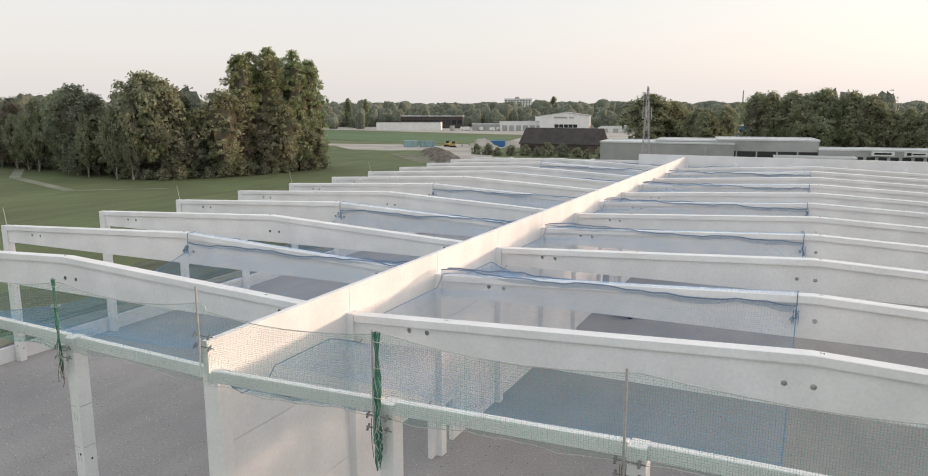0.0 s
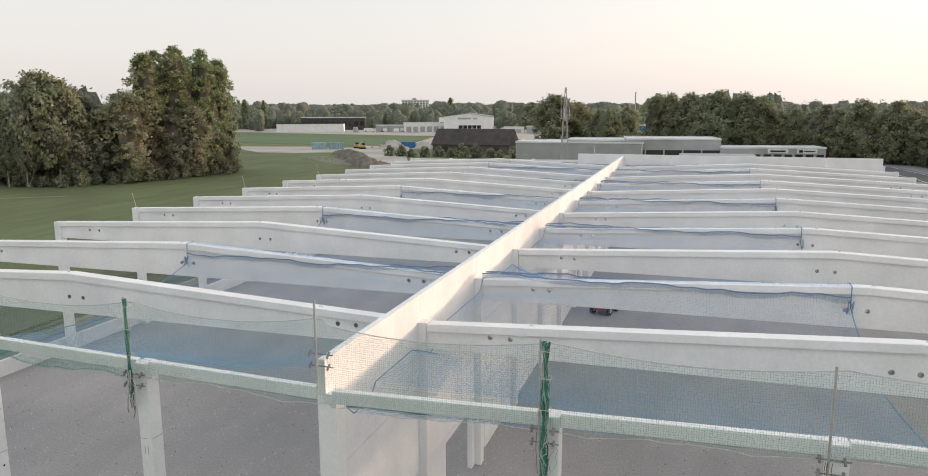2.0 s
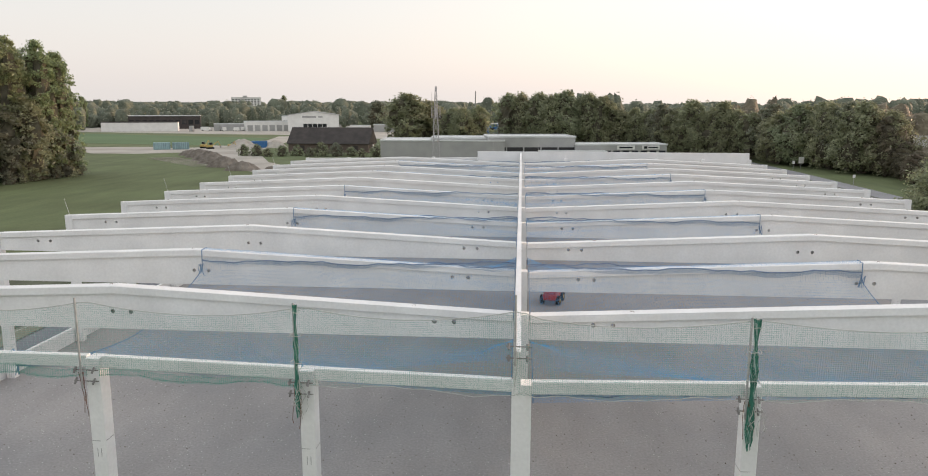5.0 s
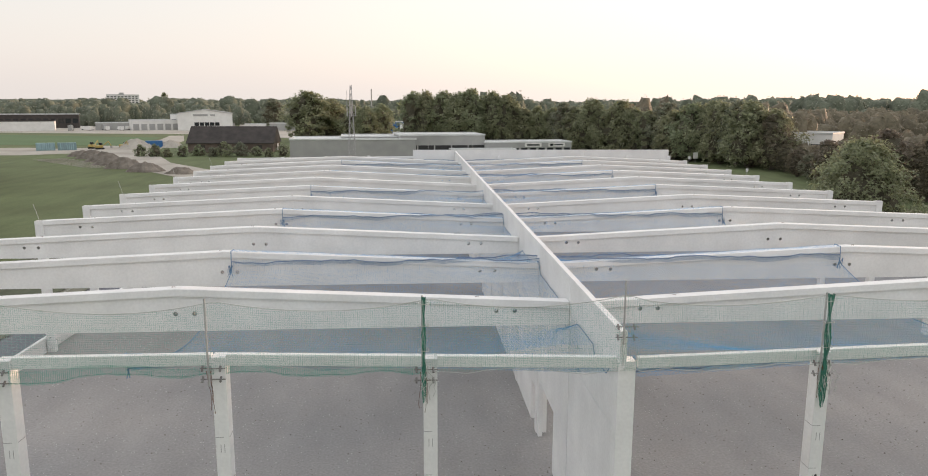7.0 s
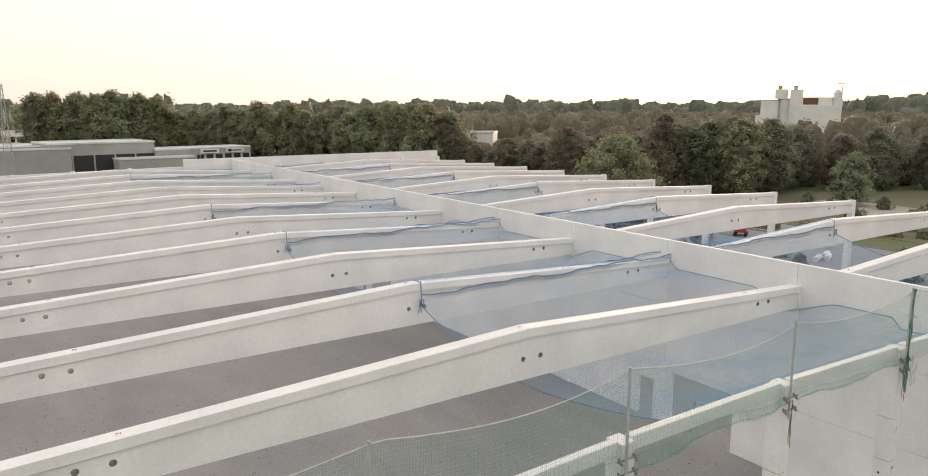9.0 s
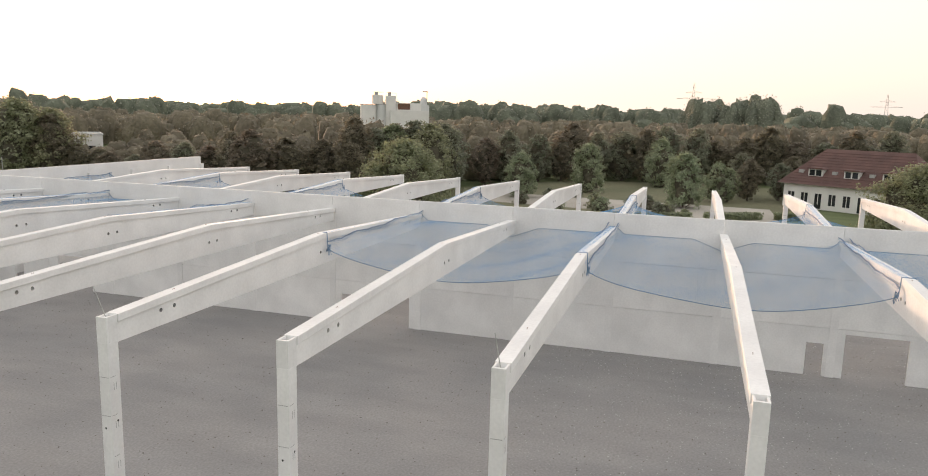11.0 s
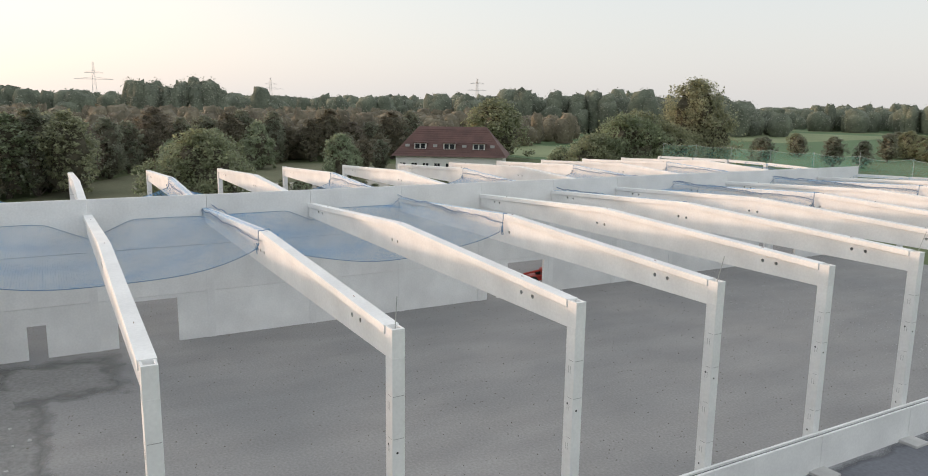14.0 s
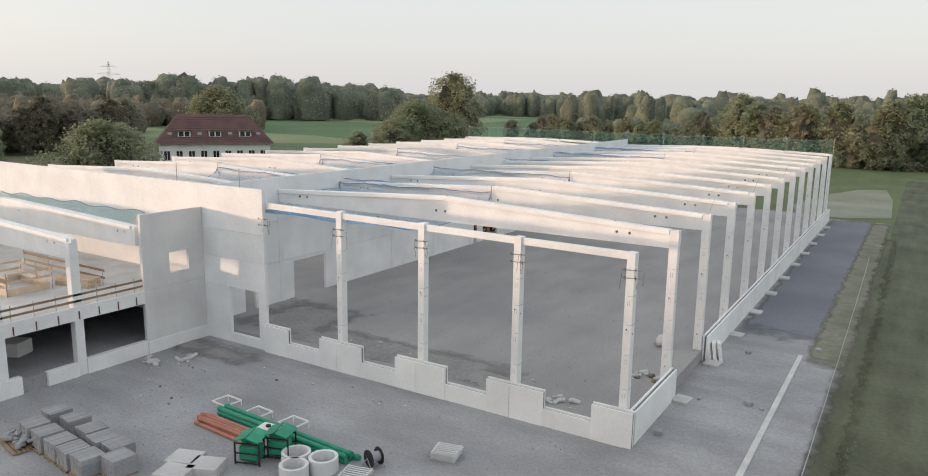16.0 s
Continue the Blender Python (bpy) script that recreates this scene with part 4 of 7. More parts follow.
part("rail", boxes((-3.3, 0.4, -2.4, -2.3, 23.5, 23.6), (-3.3, -3.2, -2.4, 2.4, 23.5, 23.6), (0.3, 0.4, -2.4, 2.4, 23.5, 23.6), (-3.3, -3.2, -2.4, -2.3, 22.6, 23.5), (0.3, 0.4, -2.4, -2.3, 22.6, 23.5)), M_STEEL, tw2)
part("cyclone", tube(tube(bmesh.new(), (10.6, 0, 19.8), (10.6, 0, 21.6), 1.25, n=16), (10.6, 0, 21.6), (10.6, 0, 22.5), 1.25, 0.5, n=16), M_ROOFGREY, sp)
part("mast", tube(bmesh.new(), (11.8, 0, 19.6), (11.8, 0, 24.6), 0.16, n=6), M_STEEL, sp)
part("mast_arm", box(10.2, 12.2, -0.12, 0.12, 24.3, 24.6), M_STEEL, sp)
sp.scale = (0.92, 0.92, 0.94)

# containers and machines on the storage place
for x, y, m, lb in ((-127, 236, M_TEALPAINT, "grey-teal"), (-121, 238, M_TEALPAINT, "grey-teal"), (-97, 251, M_BLUEPAINT, "blue")):
    ct = thing("container", lb + " steel site container with ribbed walls", "container", "site containers", (x, y, G), 25)
    part("body", box(-2.8, 2.8, -1.2, 1.2, 0.05, 2.5, 0.03), m, ct)
    for k in range(9):
        part("rib", box(-2.6 + k * 0.62, -2.35 + k * 0.62, -1.24, -1.19, 0.2, 2.4), m, ct)
for x, y, rz in ((-112, 242, 30), (-106, 247, -40), (-116, 246, 80)):
    ex = thing("excavator", "yellow excavator parked on the storage place", "excavator", "site machines", (x, y, G), rz)
    ex.scale = (0.75, 0.75, 0.75)
    part("track", box(-1.8, 1.8, -1.3, -0.7, 0, 0.8, 0.15), M_RUBBER, ex)
    part("track", box(-1.8, 1.8, 0.7, 1.3, 0, 0.8, 0.15), M_RUBBER, ex)
    part("body", box(-1.8, 1.2, -1.2, 1.2, 0.85, 1.9, 0.1), M_YELLOW, ex)
    part("cab", box(-0.2, 1.2, 0.1, 1.2, 1.902, 3.0, 0.1), M_GLASS, ex)
    bm = bmesh.new()
    tube(bm, (1.2, -0.3, 1.6), (3.6, -0.3, 3.6), 0.25, 0.2, n=6)
    tube(bm, (3.6, -0.3, 3.6), (4.8, -0.3, 1.4), 0.2, 0.14, n=6)
    part("boom", bm, M_YELLOW, ex)
    part("bucket", box(4.4, 5.2, -0.8, 0.2, 0.6, 1.4, 0.12), M_STEEL, ex)

# house with a hipped tile roof and dormers
HX, HY, HR = 103.5, -8.5, 54.0
hs = thing("house", "white house with a hipped red tile roof and dormers", "house", "", (HX, HY, G), HR)
HW, HD, HE, HT = 12.0, 6.5, 4.6, 10.9
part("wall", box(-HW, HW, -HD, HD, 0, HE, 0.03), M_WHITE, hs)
bm = bmesh.new()
v = [bm.verts.new(p) for p in ((-HW - 0.9, -HD - 0.9, HE - 0.15), (HW + 0.9, -HD - 0.9, HE - 0.15), (HW + 0.9, HD + 0.9, HE - 0.15), (-HW - 0.9, HD + 0.9, HE - 0.15), (-HW + 4.2, 0, HT), (HW - 4.2, 0, HT))]
for f in ((0, 1, 5, 4), (1, 2, 5), (2, 3, 4, 5), (3, 0, 4), (3, 2, 1, 0)):
    bm.faces.new([v[i] for i in f])
part("roof", bm, M_TILE, hs)
slope = (HT - HE + 0.15) / (HD + 0.9)
for face in (-1, 1):
    for rowk in range(1, 13):
        yy = (HD + 0.9) * (1 - rowk / 13.5)
        zz = HE - 0.15 + slope * ((HD + 0.9) - yy) + 0.03
        half = (HW + 0.9) - (5.1) * (1 - yy / (HD + 0.9))
        bm = boxes((-half + 0.1, half - 0.1, -0.05, 0.05, -0.02, 0.035))
        ob = part("tile_course", bm, M_TILE, hs)
        ob.location = (0, face * yy, zz)
    for dx in (-6.6, 0, 6.6):
        dm = part("dormer", box(dx - 1.35, dx + 1.35, *sorted((face * 3.2, face * 5.6)), 5.9, 7.3, 0.02), M_WHITE, hs)
        bm = bmesh.new()
        tilt = sorted((face * 2.6, face * 6.0))
        prism(bm, [(dx - 1.7, 7.3), (dx + 1.7, 7.3), (dx + 1.3, 7.6), (dx - 1.3, 7.6)], "y", *tilt)
        part("dormer_roof", bm, M_TILE, dm)
        for wx in (-0.62, 0.62):
            part("pane", box(dx + wx - 0.48, dx + wx + 0.48, *sorted((face * 5.58, face * 5.64)), 6.1, 7.15), M_GLASS, dm)
    for dx in (-9.6, -3.3, 3.3, 9.6):
        part("roof_window", box(dx - 0.45, dx + 0.45, *sorted((face * 4.7, face * 5.2)), 6.35, 7.0), M_GREYCLAD, hs)
    for k in range(9):
        wx = -10.4 + k * 2.6
        w = part("window", box(wx - 0.62, wx + 0.62, *sorted((face * (HD - 0.05), face * (HD + 0.03))), 0.9 if k % 3 else 0.15, 2.9), M_GLASS, hs)
        part("window_frame", boxes((wx - 0.05, wx + 0.05, *sorted((face * (HD + 0.032), face * (HD + 0.06))), 0.9, 2.9), (wx - 0.7, wx + 0.7, *sorted((face * (HD + 0.032), face * (HD + 0.06))), 2.9, 3.0)), M_WHITE, w)
for face in (-1, 1):
    for wy in (-4, 0, 4):
        part("window", box(*sorted((face * (HW - 0.05), face * (HW + 0.03))), wy - 0.6, wy + 0.6, 0.9, 2.9), M_GLASS, hs)

# ---- trees ----


def cards(centres, normals, sizes, rnd):
    """Leaf sprays as small pointed triangles, facing roughly along the normals."""
    n = len(centres)
    nm = normals + np.array([0, 0, 0.3]) + rnd.normal(0, 0.6, (n, 3))
    nm /= np.linalg.norm(nm, axis=1)[:, None] + 1e-9
    u = np.cross(nm, rnd.normal(0, 1, (n, 3)))
    u /= np.linalg.norm(u, axis=1)[:, None] + 1e-9
    v = np.cross(nm, u)
    s = sizes[:, None]
    a = centres - u * s * 0.6 - v * s * 0.4
    b = centres + u * s * 0.6 - v * s * 0.45 + nm * s * 0.1
    c = centres + v * s * 0.75 - nm * s * 0.1
    return np.stack([a, b, c], 1).reshape(-1, 3)


def leaf_mesh(name, verts, material, cores=None):
    """Leaf sprays (three corners each) and, inside them, a dark core painted as the crown's inner shade."""
    me = bpy.data.meshes.new(name)
    n = len(verts) // 3
    faces = np.arange(n * 3).reshape(-1, 3).tolist()
    if cores is not None:
        faces += (cores[1] + n * 3).tolist()
        verts = np.concatenate([verts, cores[0]])
    me.from_pydata(verts.tolist(), [], faces)
    me.materials.append(material)
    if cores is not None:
        me.materials.append(M_CROWN_SHADE)
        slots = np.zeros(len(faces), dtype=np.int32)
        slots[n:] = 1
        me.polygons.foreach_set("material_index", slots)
    return me


PROFILES = {     # share of the crown's radius by height above its foot; the foot as a share of the tree's height
    "wood": (0.07, (0, 0.2, 0.5, 0.75, 0.9, 1), (0.6, 0.9, 1.0, 0.86, 0.58, 0.16)),
    "broad": (0.2, (0, 0.2, 0.45, 0.7, 0.88, 1), (0.45, 0.86, 1.0, 0.9, 0.6, 0.16)),
    "poplar": (0.07, (0, 0.25, 0.55, 0.8, 0.93, 1), (0.7, 0.92, 1.0, 0.82, 0.52, 0.12)),
    "willow": (0.05, (0, 0.25, 0.55, 0.8, 0.93, 1), (0.8, 1.0, 0.92, 0.66, 0.4, 0.12)),
    "oak": (0.08, (0, 0.22, 0.5, 0.75, 0.92, 1), (0.8, 1.0, 0.96, 0.76, 0.44, 0.12)),
    "bush": (0.0, (0, 0.25, 0.6, 0.85, 1), (0.95, 1.0, 0.85, 0.5, 0.1)),
}


def outline(kind, r, seed):
    """The crown's radius at a height share and a bearing: a profile broken up by bulging limbs."""
    foot, tt, pp = PROFILES[kind]
    rnd = np.random.default_rng(seed + 500)
    ph = rnd.uniform(0, math.tau, 8)

    def radius(t, a):
        bulge = 0.19 * np.sin(2 * a + ph[0] + 3 * t) + 0.17 * np.sin(3 * a + ph[1] - 5 * t) + 0.14 * np.sin(5 * a + ph[2] + 11 * t + ph[3]) + 0.10 * np.sin(4 * a + 19 * t + ph[4])
        return r * np.interp(t, tt, pp) * (0.92 + bulge)

    return foot, radius


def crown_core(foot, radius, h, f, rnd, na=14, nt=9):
    """A closed, knobbly dark lump, well inside the outline, that stands for the shade in the crown."""
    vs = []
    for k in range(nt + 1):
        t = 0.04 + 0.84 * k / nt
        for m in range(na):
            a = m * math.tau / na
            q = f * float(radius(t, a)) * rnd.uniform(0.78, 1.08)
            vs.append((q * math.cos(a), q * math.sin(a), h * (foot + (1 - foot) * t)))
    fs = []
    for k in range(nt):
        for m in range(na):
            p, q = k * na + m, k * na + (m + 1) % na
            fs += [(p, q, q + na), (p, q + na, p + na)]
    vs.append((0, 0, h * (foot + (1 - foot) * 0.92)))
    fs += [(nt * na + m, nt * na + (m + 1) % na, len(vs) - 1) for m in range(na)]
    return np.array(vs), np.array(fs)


def crown_leaves(foot, radius, h, r, rnd, clumps, per, size, spread=0.15):
    """Leaf sprays in many small uneven clumps at the ends of the limbs, most of them near the outline, with gaps
    between.
    """
    t = rnd.uniform(0.0, 1.0, clumps) ** 0.85
    a = rnd.uniform(0, math.tau, clumps)
    q = rnd.uniform(0.0, 1.0, clumps) ** 0.24 * radius(t, a)
    c = np.stack([q * np.cos(a), q * np.sin(a), h * (foot + (1 - foot) * t)], 1)
    rc = r * spread * rnd.uniform(0.5, 1.5, clumps)
    n = rnd.integers(int(per * 0.4), int(per * 1.6), clumps)
    idx = np.repeat(np.arange(clumps), n)
    p = c[idx] + np.clip(rnd.normal(0, 1, (len(idx), 3)), -1.5, 1.5) * (rc[idx] * 0.6)[:, None] * np.array([1, 1, 0.8])
    p[:, 2] = np.maximum(p[:, 2], 0.12)
    nm = p - np.array([0, 0, h * (foot + (1 - foot) * 0.35)])
    nm /= np.linalg.norm(nm, axis=1)[:, None] + 1e-6
    return cards(p, nm * 0.8, size * rnd.uniform(0.55, 1.4, len(p)), rnd), c


def tree_meshes(seed, h, r, kind, material, clumps=170, per=34, size=0.4, stem=1.0, bark=None):
    rnd = np.random.default_rng(seed)
    foot, radius = outline(kind, r, seed)
    leaves, tips = crown_leaves(foot, radius, h, r, rnd, clumps, per, size)
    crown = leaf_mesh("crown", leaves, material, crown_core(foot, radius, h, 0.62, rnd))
    bm = bmesh.new()
    top = 0.82 * h
    x = y = 0.0
    pts = [(0, 0, -0.3)]
    for k in range(1, 5):
        x, y = x + rnd.normal(0, 0.006 * h), y + rnd.normal(0, 0.006 * h)
        pts.append((x, y, top * k / 4))
    rr = [h * v * stem for v in (0.020, 0.016, 0.012, 0.008, 0.003)]
    for k in range(4):
        tube(bm, pts[k], pts[k + 1], rr[k], rr[k + 1], 7, False)
    for tip in tips[:26]:
        k = min(3, max(0, int((tip[2] - 0.12 * h) / top * 4)))
        tube(bm, pts[k], tuple(tip), rr[k] * 0.4, h * 0.0015, 4, False)
    return mesh_of("trunk", bm, bark or M_BARK), crown


def plant(name, meshes, x, y, label, group, s=1.0, rz=0.0, sz=None, z=G):
    t = thing(name, label, "tree" if name != "bush" else "bush", group)
    t.matrix_world = Matrix.Translation((x, y, z)) @ Matrix.Rotation(rz, 4, "Z") @ Matrix.Diagonal((s, s, sz or s, 1))
    part("trunk", meshes[0], M_BARK, t)
    part("crown", meshes[1], None, t)
    return t


WOODM = [tree_meshes(10 + k, 16, 4.6, "wood", (M_LEAF, M_LEAF, M_LEAF2, M_LEAF4, M_LEAF, M_LEAF2)[k], 270, 26, 0.33) for k in range(6)]
POPM = [tree_meshes(30 + k, 26, 4.4, "poplar", M_LEAF6, 430, 30, 0.31) for k in range(3)]
BROADM = [tree_meshes(40 + k, 16, 6.0, "broad", (M_LEAF2, M_LEAF)[k % 2], 300, 28, 0.4, bark=M_PALEBARK) for k in range(3)]
WILLM = [tree_meshes(50 + k, 10, 4.2, "willow", M_LEAF3, 260, 30, 0.27) for k in range(2)]
OAKM = [tree_meshes(70, 16, 6.0, "oak", M_LEAF2, 330, 32, 0.36), tree_meshes(71, 16, 7.5, "oak", M_LEAF5, 360, 32, 0.4)]
FINEM = [tree_meshes(80, 16, 6.0, "oak", M_LEAF2, 620, 34, 0.25), tree_meshes(81, 16, 7.5, "oak", M_LEAF5, 640, 34, 0.28)]
BUSHM = [tree_meshes(60 + k, 5, 3.4, "bush", (M_LEAF2, M_LEAF, M_LEAF3)[k], 80, 24, 0.28) for k in range(3)]
rt = random.Random(5)


def along(line, step):
    """Points at even steps along a broken line, with the way across it."""
    left = 0.0
    for (ax, ay), (bx, by) in zip(line, line[1:]):
        d = math.hypot(bx - ax, by - ay)
        while left < d:
            f = left / d
            yield ax + (bx - ax) * f, ay + (by - ay) * f, -(by - ay) / d, (bx - ax) / d
            left += step
        left -= d


REAR = []


def cap(x, y, h):
    """The wood is lower in a clearing that lies north-east of the hall, where the evening sun comes through."""
    dx, dy = x, y - 80
    s, q = dx * 0.788 + dy * 0.616, dx * 0.616 - dy * 0.788
    if not 30 < s < 260 or not -10 < q < 26:
        return h
    return min(h, (0.4 if q < 8 else 3.5) + 0.055 * s)



def woodland(line, rows, step, depth, h0, h1, label, group, back=1, meshes=None):
    """Trees in rows behind an edge line (back: on which hand of it the wood lies)."""
    for k in range(rows):
        for x, y, nx, ny in along(line, step * (1 + 0.12 * k)):
            q = back * (k * depth + rt.uniform(-0.3, 0.5) * depth)
            h = rt.uniform(h0, h1) * (1 + 0.04 * k)
            m = rt.choice(meshes or WOODM)
            h = cap(x + nx * q, y + ny * q, h)
            if k > 0:
                REAR.append((x + nx * q, y + ny * q, h, 4.5))
                continue
            base = 26 if m in POPM else 16
            plant("tree", m, x + nx * q + rt.uniform(-1, 1), y + ny * q + rt.uniform(-1, 1), label, group, s=rt.uniform(0.9, 1.25) * (h / base) ** 0.6, rz=rt.uniform(0, 6.3), sz=h / base)


# wood west of the site
woodland([(-215, 118), (-179, 111), (-151, 106), (-127, 102), (-115, 103.5), (-106, 117), (-102.5, 130), (-101.5, 140)], 4, 5.2, 6.5, 14, 20, "dense dark deciduous tree at the wood's edge", "trees of the west wood", back=1)
for x, y, h in ((-108, 122, 27), (-104.8, 128, 29), (-102, 134, 28.5), (-101.8, 139.5, 26.5), (-110, 128, 28), (-108, 135, 27)):
    plant("tree", POPM[rt.randrange(3)], x, y, "tall poplar rising above the wood's edge", "poplars of the west wood", s=rt.uniform(0.95, 1.15), rz=rt.uniform(0, 6), sz=h / 26)
for x, y, h in ((-118.5, 104, 22.5), (-115, 104, 21), (-121.5, 104.5, 20)):
    plant("tree", BROADM[rt.randrange(3)], x, y, "large pale-trunked tree at the wood's edge", "trees of the west wood", s=h / 20, rz=rt.uniform(0, 6), sz=h / 16)
for x, y, nx, ny in along([(-122, 100.5), (-112, 102), (-104, 114), (-100, 130), (-98.5, 141)], 3.2):
    plant("bush", BUSHM[rt.randrange(3)], x + rt.uniform(-1, 1), y + rt.uniform(-1, 1), "low bramble bush under the wood's edge", "wood edge bushes", s=rt.uniform(0.45, 0.8), rz=rt.uniform(0, 6))
for x, y, nx, ny in along([(-176, 107), (-150, 103), (-126, 98.5), (-110, 99.5)], 7.5):
    hh = rt.uniform(13, 17)
    plant("tree", BROADM[rt.randrange(3)], x + rt.uniform(-2, 2), y + rt.uniform(-0.5, 1.5), "slender birch with a pale bare stem at the wood's edge", "birches of the west wood", s=0.42, rz=rt.uniform(0, 6), sz=hh / 16)
# woods to the north-east and east
woodland([(-6, 258), (12, 252), (34, 248)], 3, 6.0, 8, 18, 21, "tall dense tree in the wood beside the road", "trees of the north-east wood", back=1, meshes=[WOODM[2], WOODM[5], OAKM[0], WOODM[0], OAKM[0]])
woodland([(36, 248), (62, 214), (76, 178), (84, 158)], 4, 6.0, 8, 13.5, 17, "dense dark tree in the wood beside the road", "trees of the north-east wood", back=1, meshes=[WOODM[2], WOODM[5], OAKM[0], WOODM[0], OAKM[0]])
# Brown crowns prevail here to put warm light into the leaf colour.
woodland([(84, 158), (80, 130), (78, 100), (84, 80), (110, 70), (138, 54), (150, 25), (152, 0), (160, -28)], 4, 6.2, 8, 9.5, 14.5, "dense brown-green tree in the wood beyond the road", "trees of the east wood", back=1, meshes=[WOODM[3], WOODM[3], WOODM[1], WOODM[4]])
# single trees on the east side
plant("tree", FINEM[1], 43, 57.5, "broad chestnut tree with a yellowish green crown", "trees along the east road", s=0.8, sz=11.9 / 16)
for x, y, h, m in ((94, 53.7, 8.5, WILLM[1]), (111, 43, 10, WILLM[0]), (132, 29, 11, WILLM[1]), (91.7, 23, 9.6, WILLM[0]), (104, 17, 7.5, WILLM[1])):
    plant("tree", m, x, y, "round silvery green willow on the lawn", "willows on the lawn", s=h / 10 * 0.95, rz=x, sz=h / 10)
plant("tree", FINEM[0], 49.7, -29, "tall oak with a dense dark green crown", "trees near the south-east corner", s=1.12, rz=1, sz=20.2 / 16)
plant("tree", BROADM[0], 60, 226, "light green tree with a pale forked trunk before the wood", "trees along the east road", s=0.9, rz=1, sz=13.5 / 16)
plant("tree", OAKM[1], 146, -46, "large broad tree behind the house", "trees near the house", s=1.4, rz=2, sz=17.5 / 16)
for x, y, h in ((46.5, -10, 14), (51, -17, 14.5), (46, -19, 12.5), (46, -2.5, 11)):
    plant("tree", FINEM[1], x, y, "rounded light green tree beside the hall's south-east corner", "trees near the south-east corner", s=h / 14.5, rz=x * y, sz=h / 16)
plant("tree", OAKM[0], 56, -4, "dark rounded tree beside the south-east corner", "trees near the south-east corner", s=0.6, rz=2, sz=8.5 / 16)
for x, y, s in ((41, 5, .5), (42, 14, .5), (44, 22, .6), (43, 44, .55), (45, 36, .5), (44, 66, .6), (45, 74, .7), (40, 30, .35), (40, 51, .4)):
    plant("bush", BUSHM[rt.randrange(3)], x, y, "low green shrub beside the hall", "shrubs along the east side", s=s, rz=x + y)
for k in range(16):
    plant("bush", BUSHM[rt.randrange(3)], rt.uniform(72, 104), rt.uniform(22, 64), "small shrub in the rough grass", "shrubs on the meadow", s=rt.uniform(0.28, 0.6), rz=k)
for x, y, h in ((110, 11, 8), (114, 5, 7.5), (118, 12, 9), (106, 15, 6.5), (122, 2, 8.5)):
    plant("tree", WOODM[rt.randrange(6)], x, y, "small dark tree beside the house", "trees near the house", s=h / 15, rz=x, sz=h / 16)
# south edge of the fields
woodland([(104, -180), (84, -173), (60, -166), (36, -150), (22, -134)], 2, 6.0, 6, 6.5, 9.5, "rounded dark tree in the hedgerow south of the field", "trees south of the field", back=1, meshes=[WOODM[0], WOODM[2], WOODM[5], OAKM[0], OAKM[0]])
woodland([(20, -130), (-5, -104), (-30, -100), (-60, -108), (-110, -118)], 3, 6.2, 8, 10, 17.5, "mixed tree in the hedgerow south of the field", "trees south of the field", back=1, meshes=[WOODM[0], WOODM[2], WOODM[5], OAKM[0], OAKM[0]])
for x, y, nx, ny in along([(16, -124), (-5, -99), (-30, -96), (-60, -103)], 4.0):
    plant("bush", BUSHM[rt.randrange(3)], x + rt.uniform(-1, 1), y + rt.uniform(-1, 1), "low bush under the hedgerow", "hedgerow bushes", s=rt.uniform(0.5, 0.9), rz=rt.uniform(0, 6))
# Added trees that keep the low sun off the spine wall's south end.
for x, y, h in ((88, 70, 13.5), (92, 75, 14), (97, 71, 13.5), (90, 79, 13), (101, 73, 13)):
    plant("tree", WOODM[rt.randrange(6)], x, y, "dense brown-green tree in the wood beyond the road", "trees of the east wood", s=1.05, rz=x * y, sz=h / 16)
# north, round the mast and the barn
plant("tree", OAKM[0], -49, 300, "large dense tree behind the lattice mast", "trees round the barn", s=1.75, sz=20 / 16)
plant("tree", OAKM[1], -41, 308, "large dense tree behind the lattice mast", "trees round the barn", s=1.4, rz=2, sz=17 / 16)
plant("tree", WOODM[4], -92, 455, "dark tree among the far halls", "trees round the barn", s=1.8, sz=18 / 16)
for x, y, h in ((-24, 285, 14), (-18, 292, 15), (-29, 296, 14)):
    plant("tree", OAKM[0], x, y, "dark tree behind the grey halls", "trees round the barn", s=1.05, rz=x, sz=h / 16)
for k in range(11):
    plant("bush", BUSHM[rt.randrange(3)], -86 + k * 4.2 + rt.uniform(-1, 1), 206 + rt.uniform(-4, 4), "young shrub in front of the barn", "barn shrubs", s=rt.uniform(0.45, 0.85), rz=k)


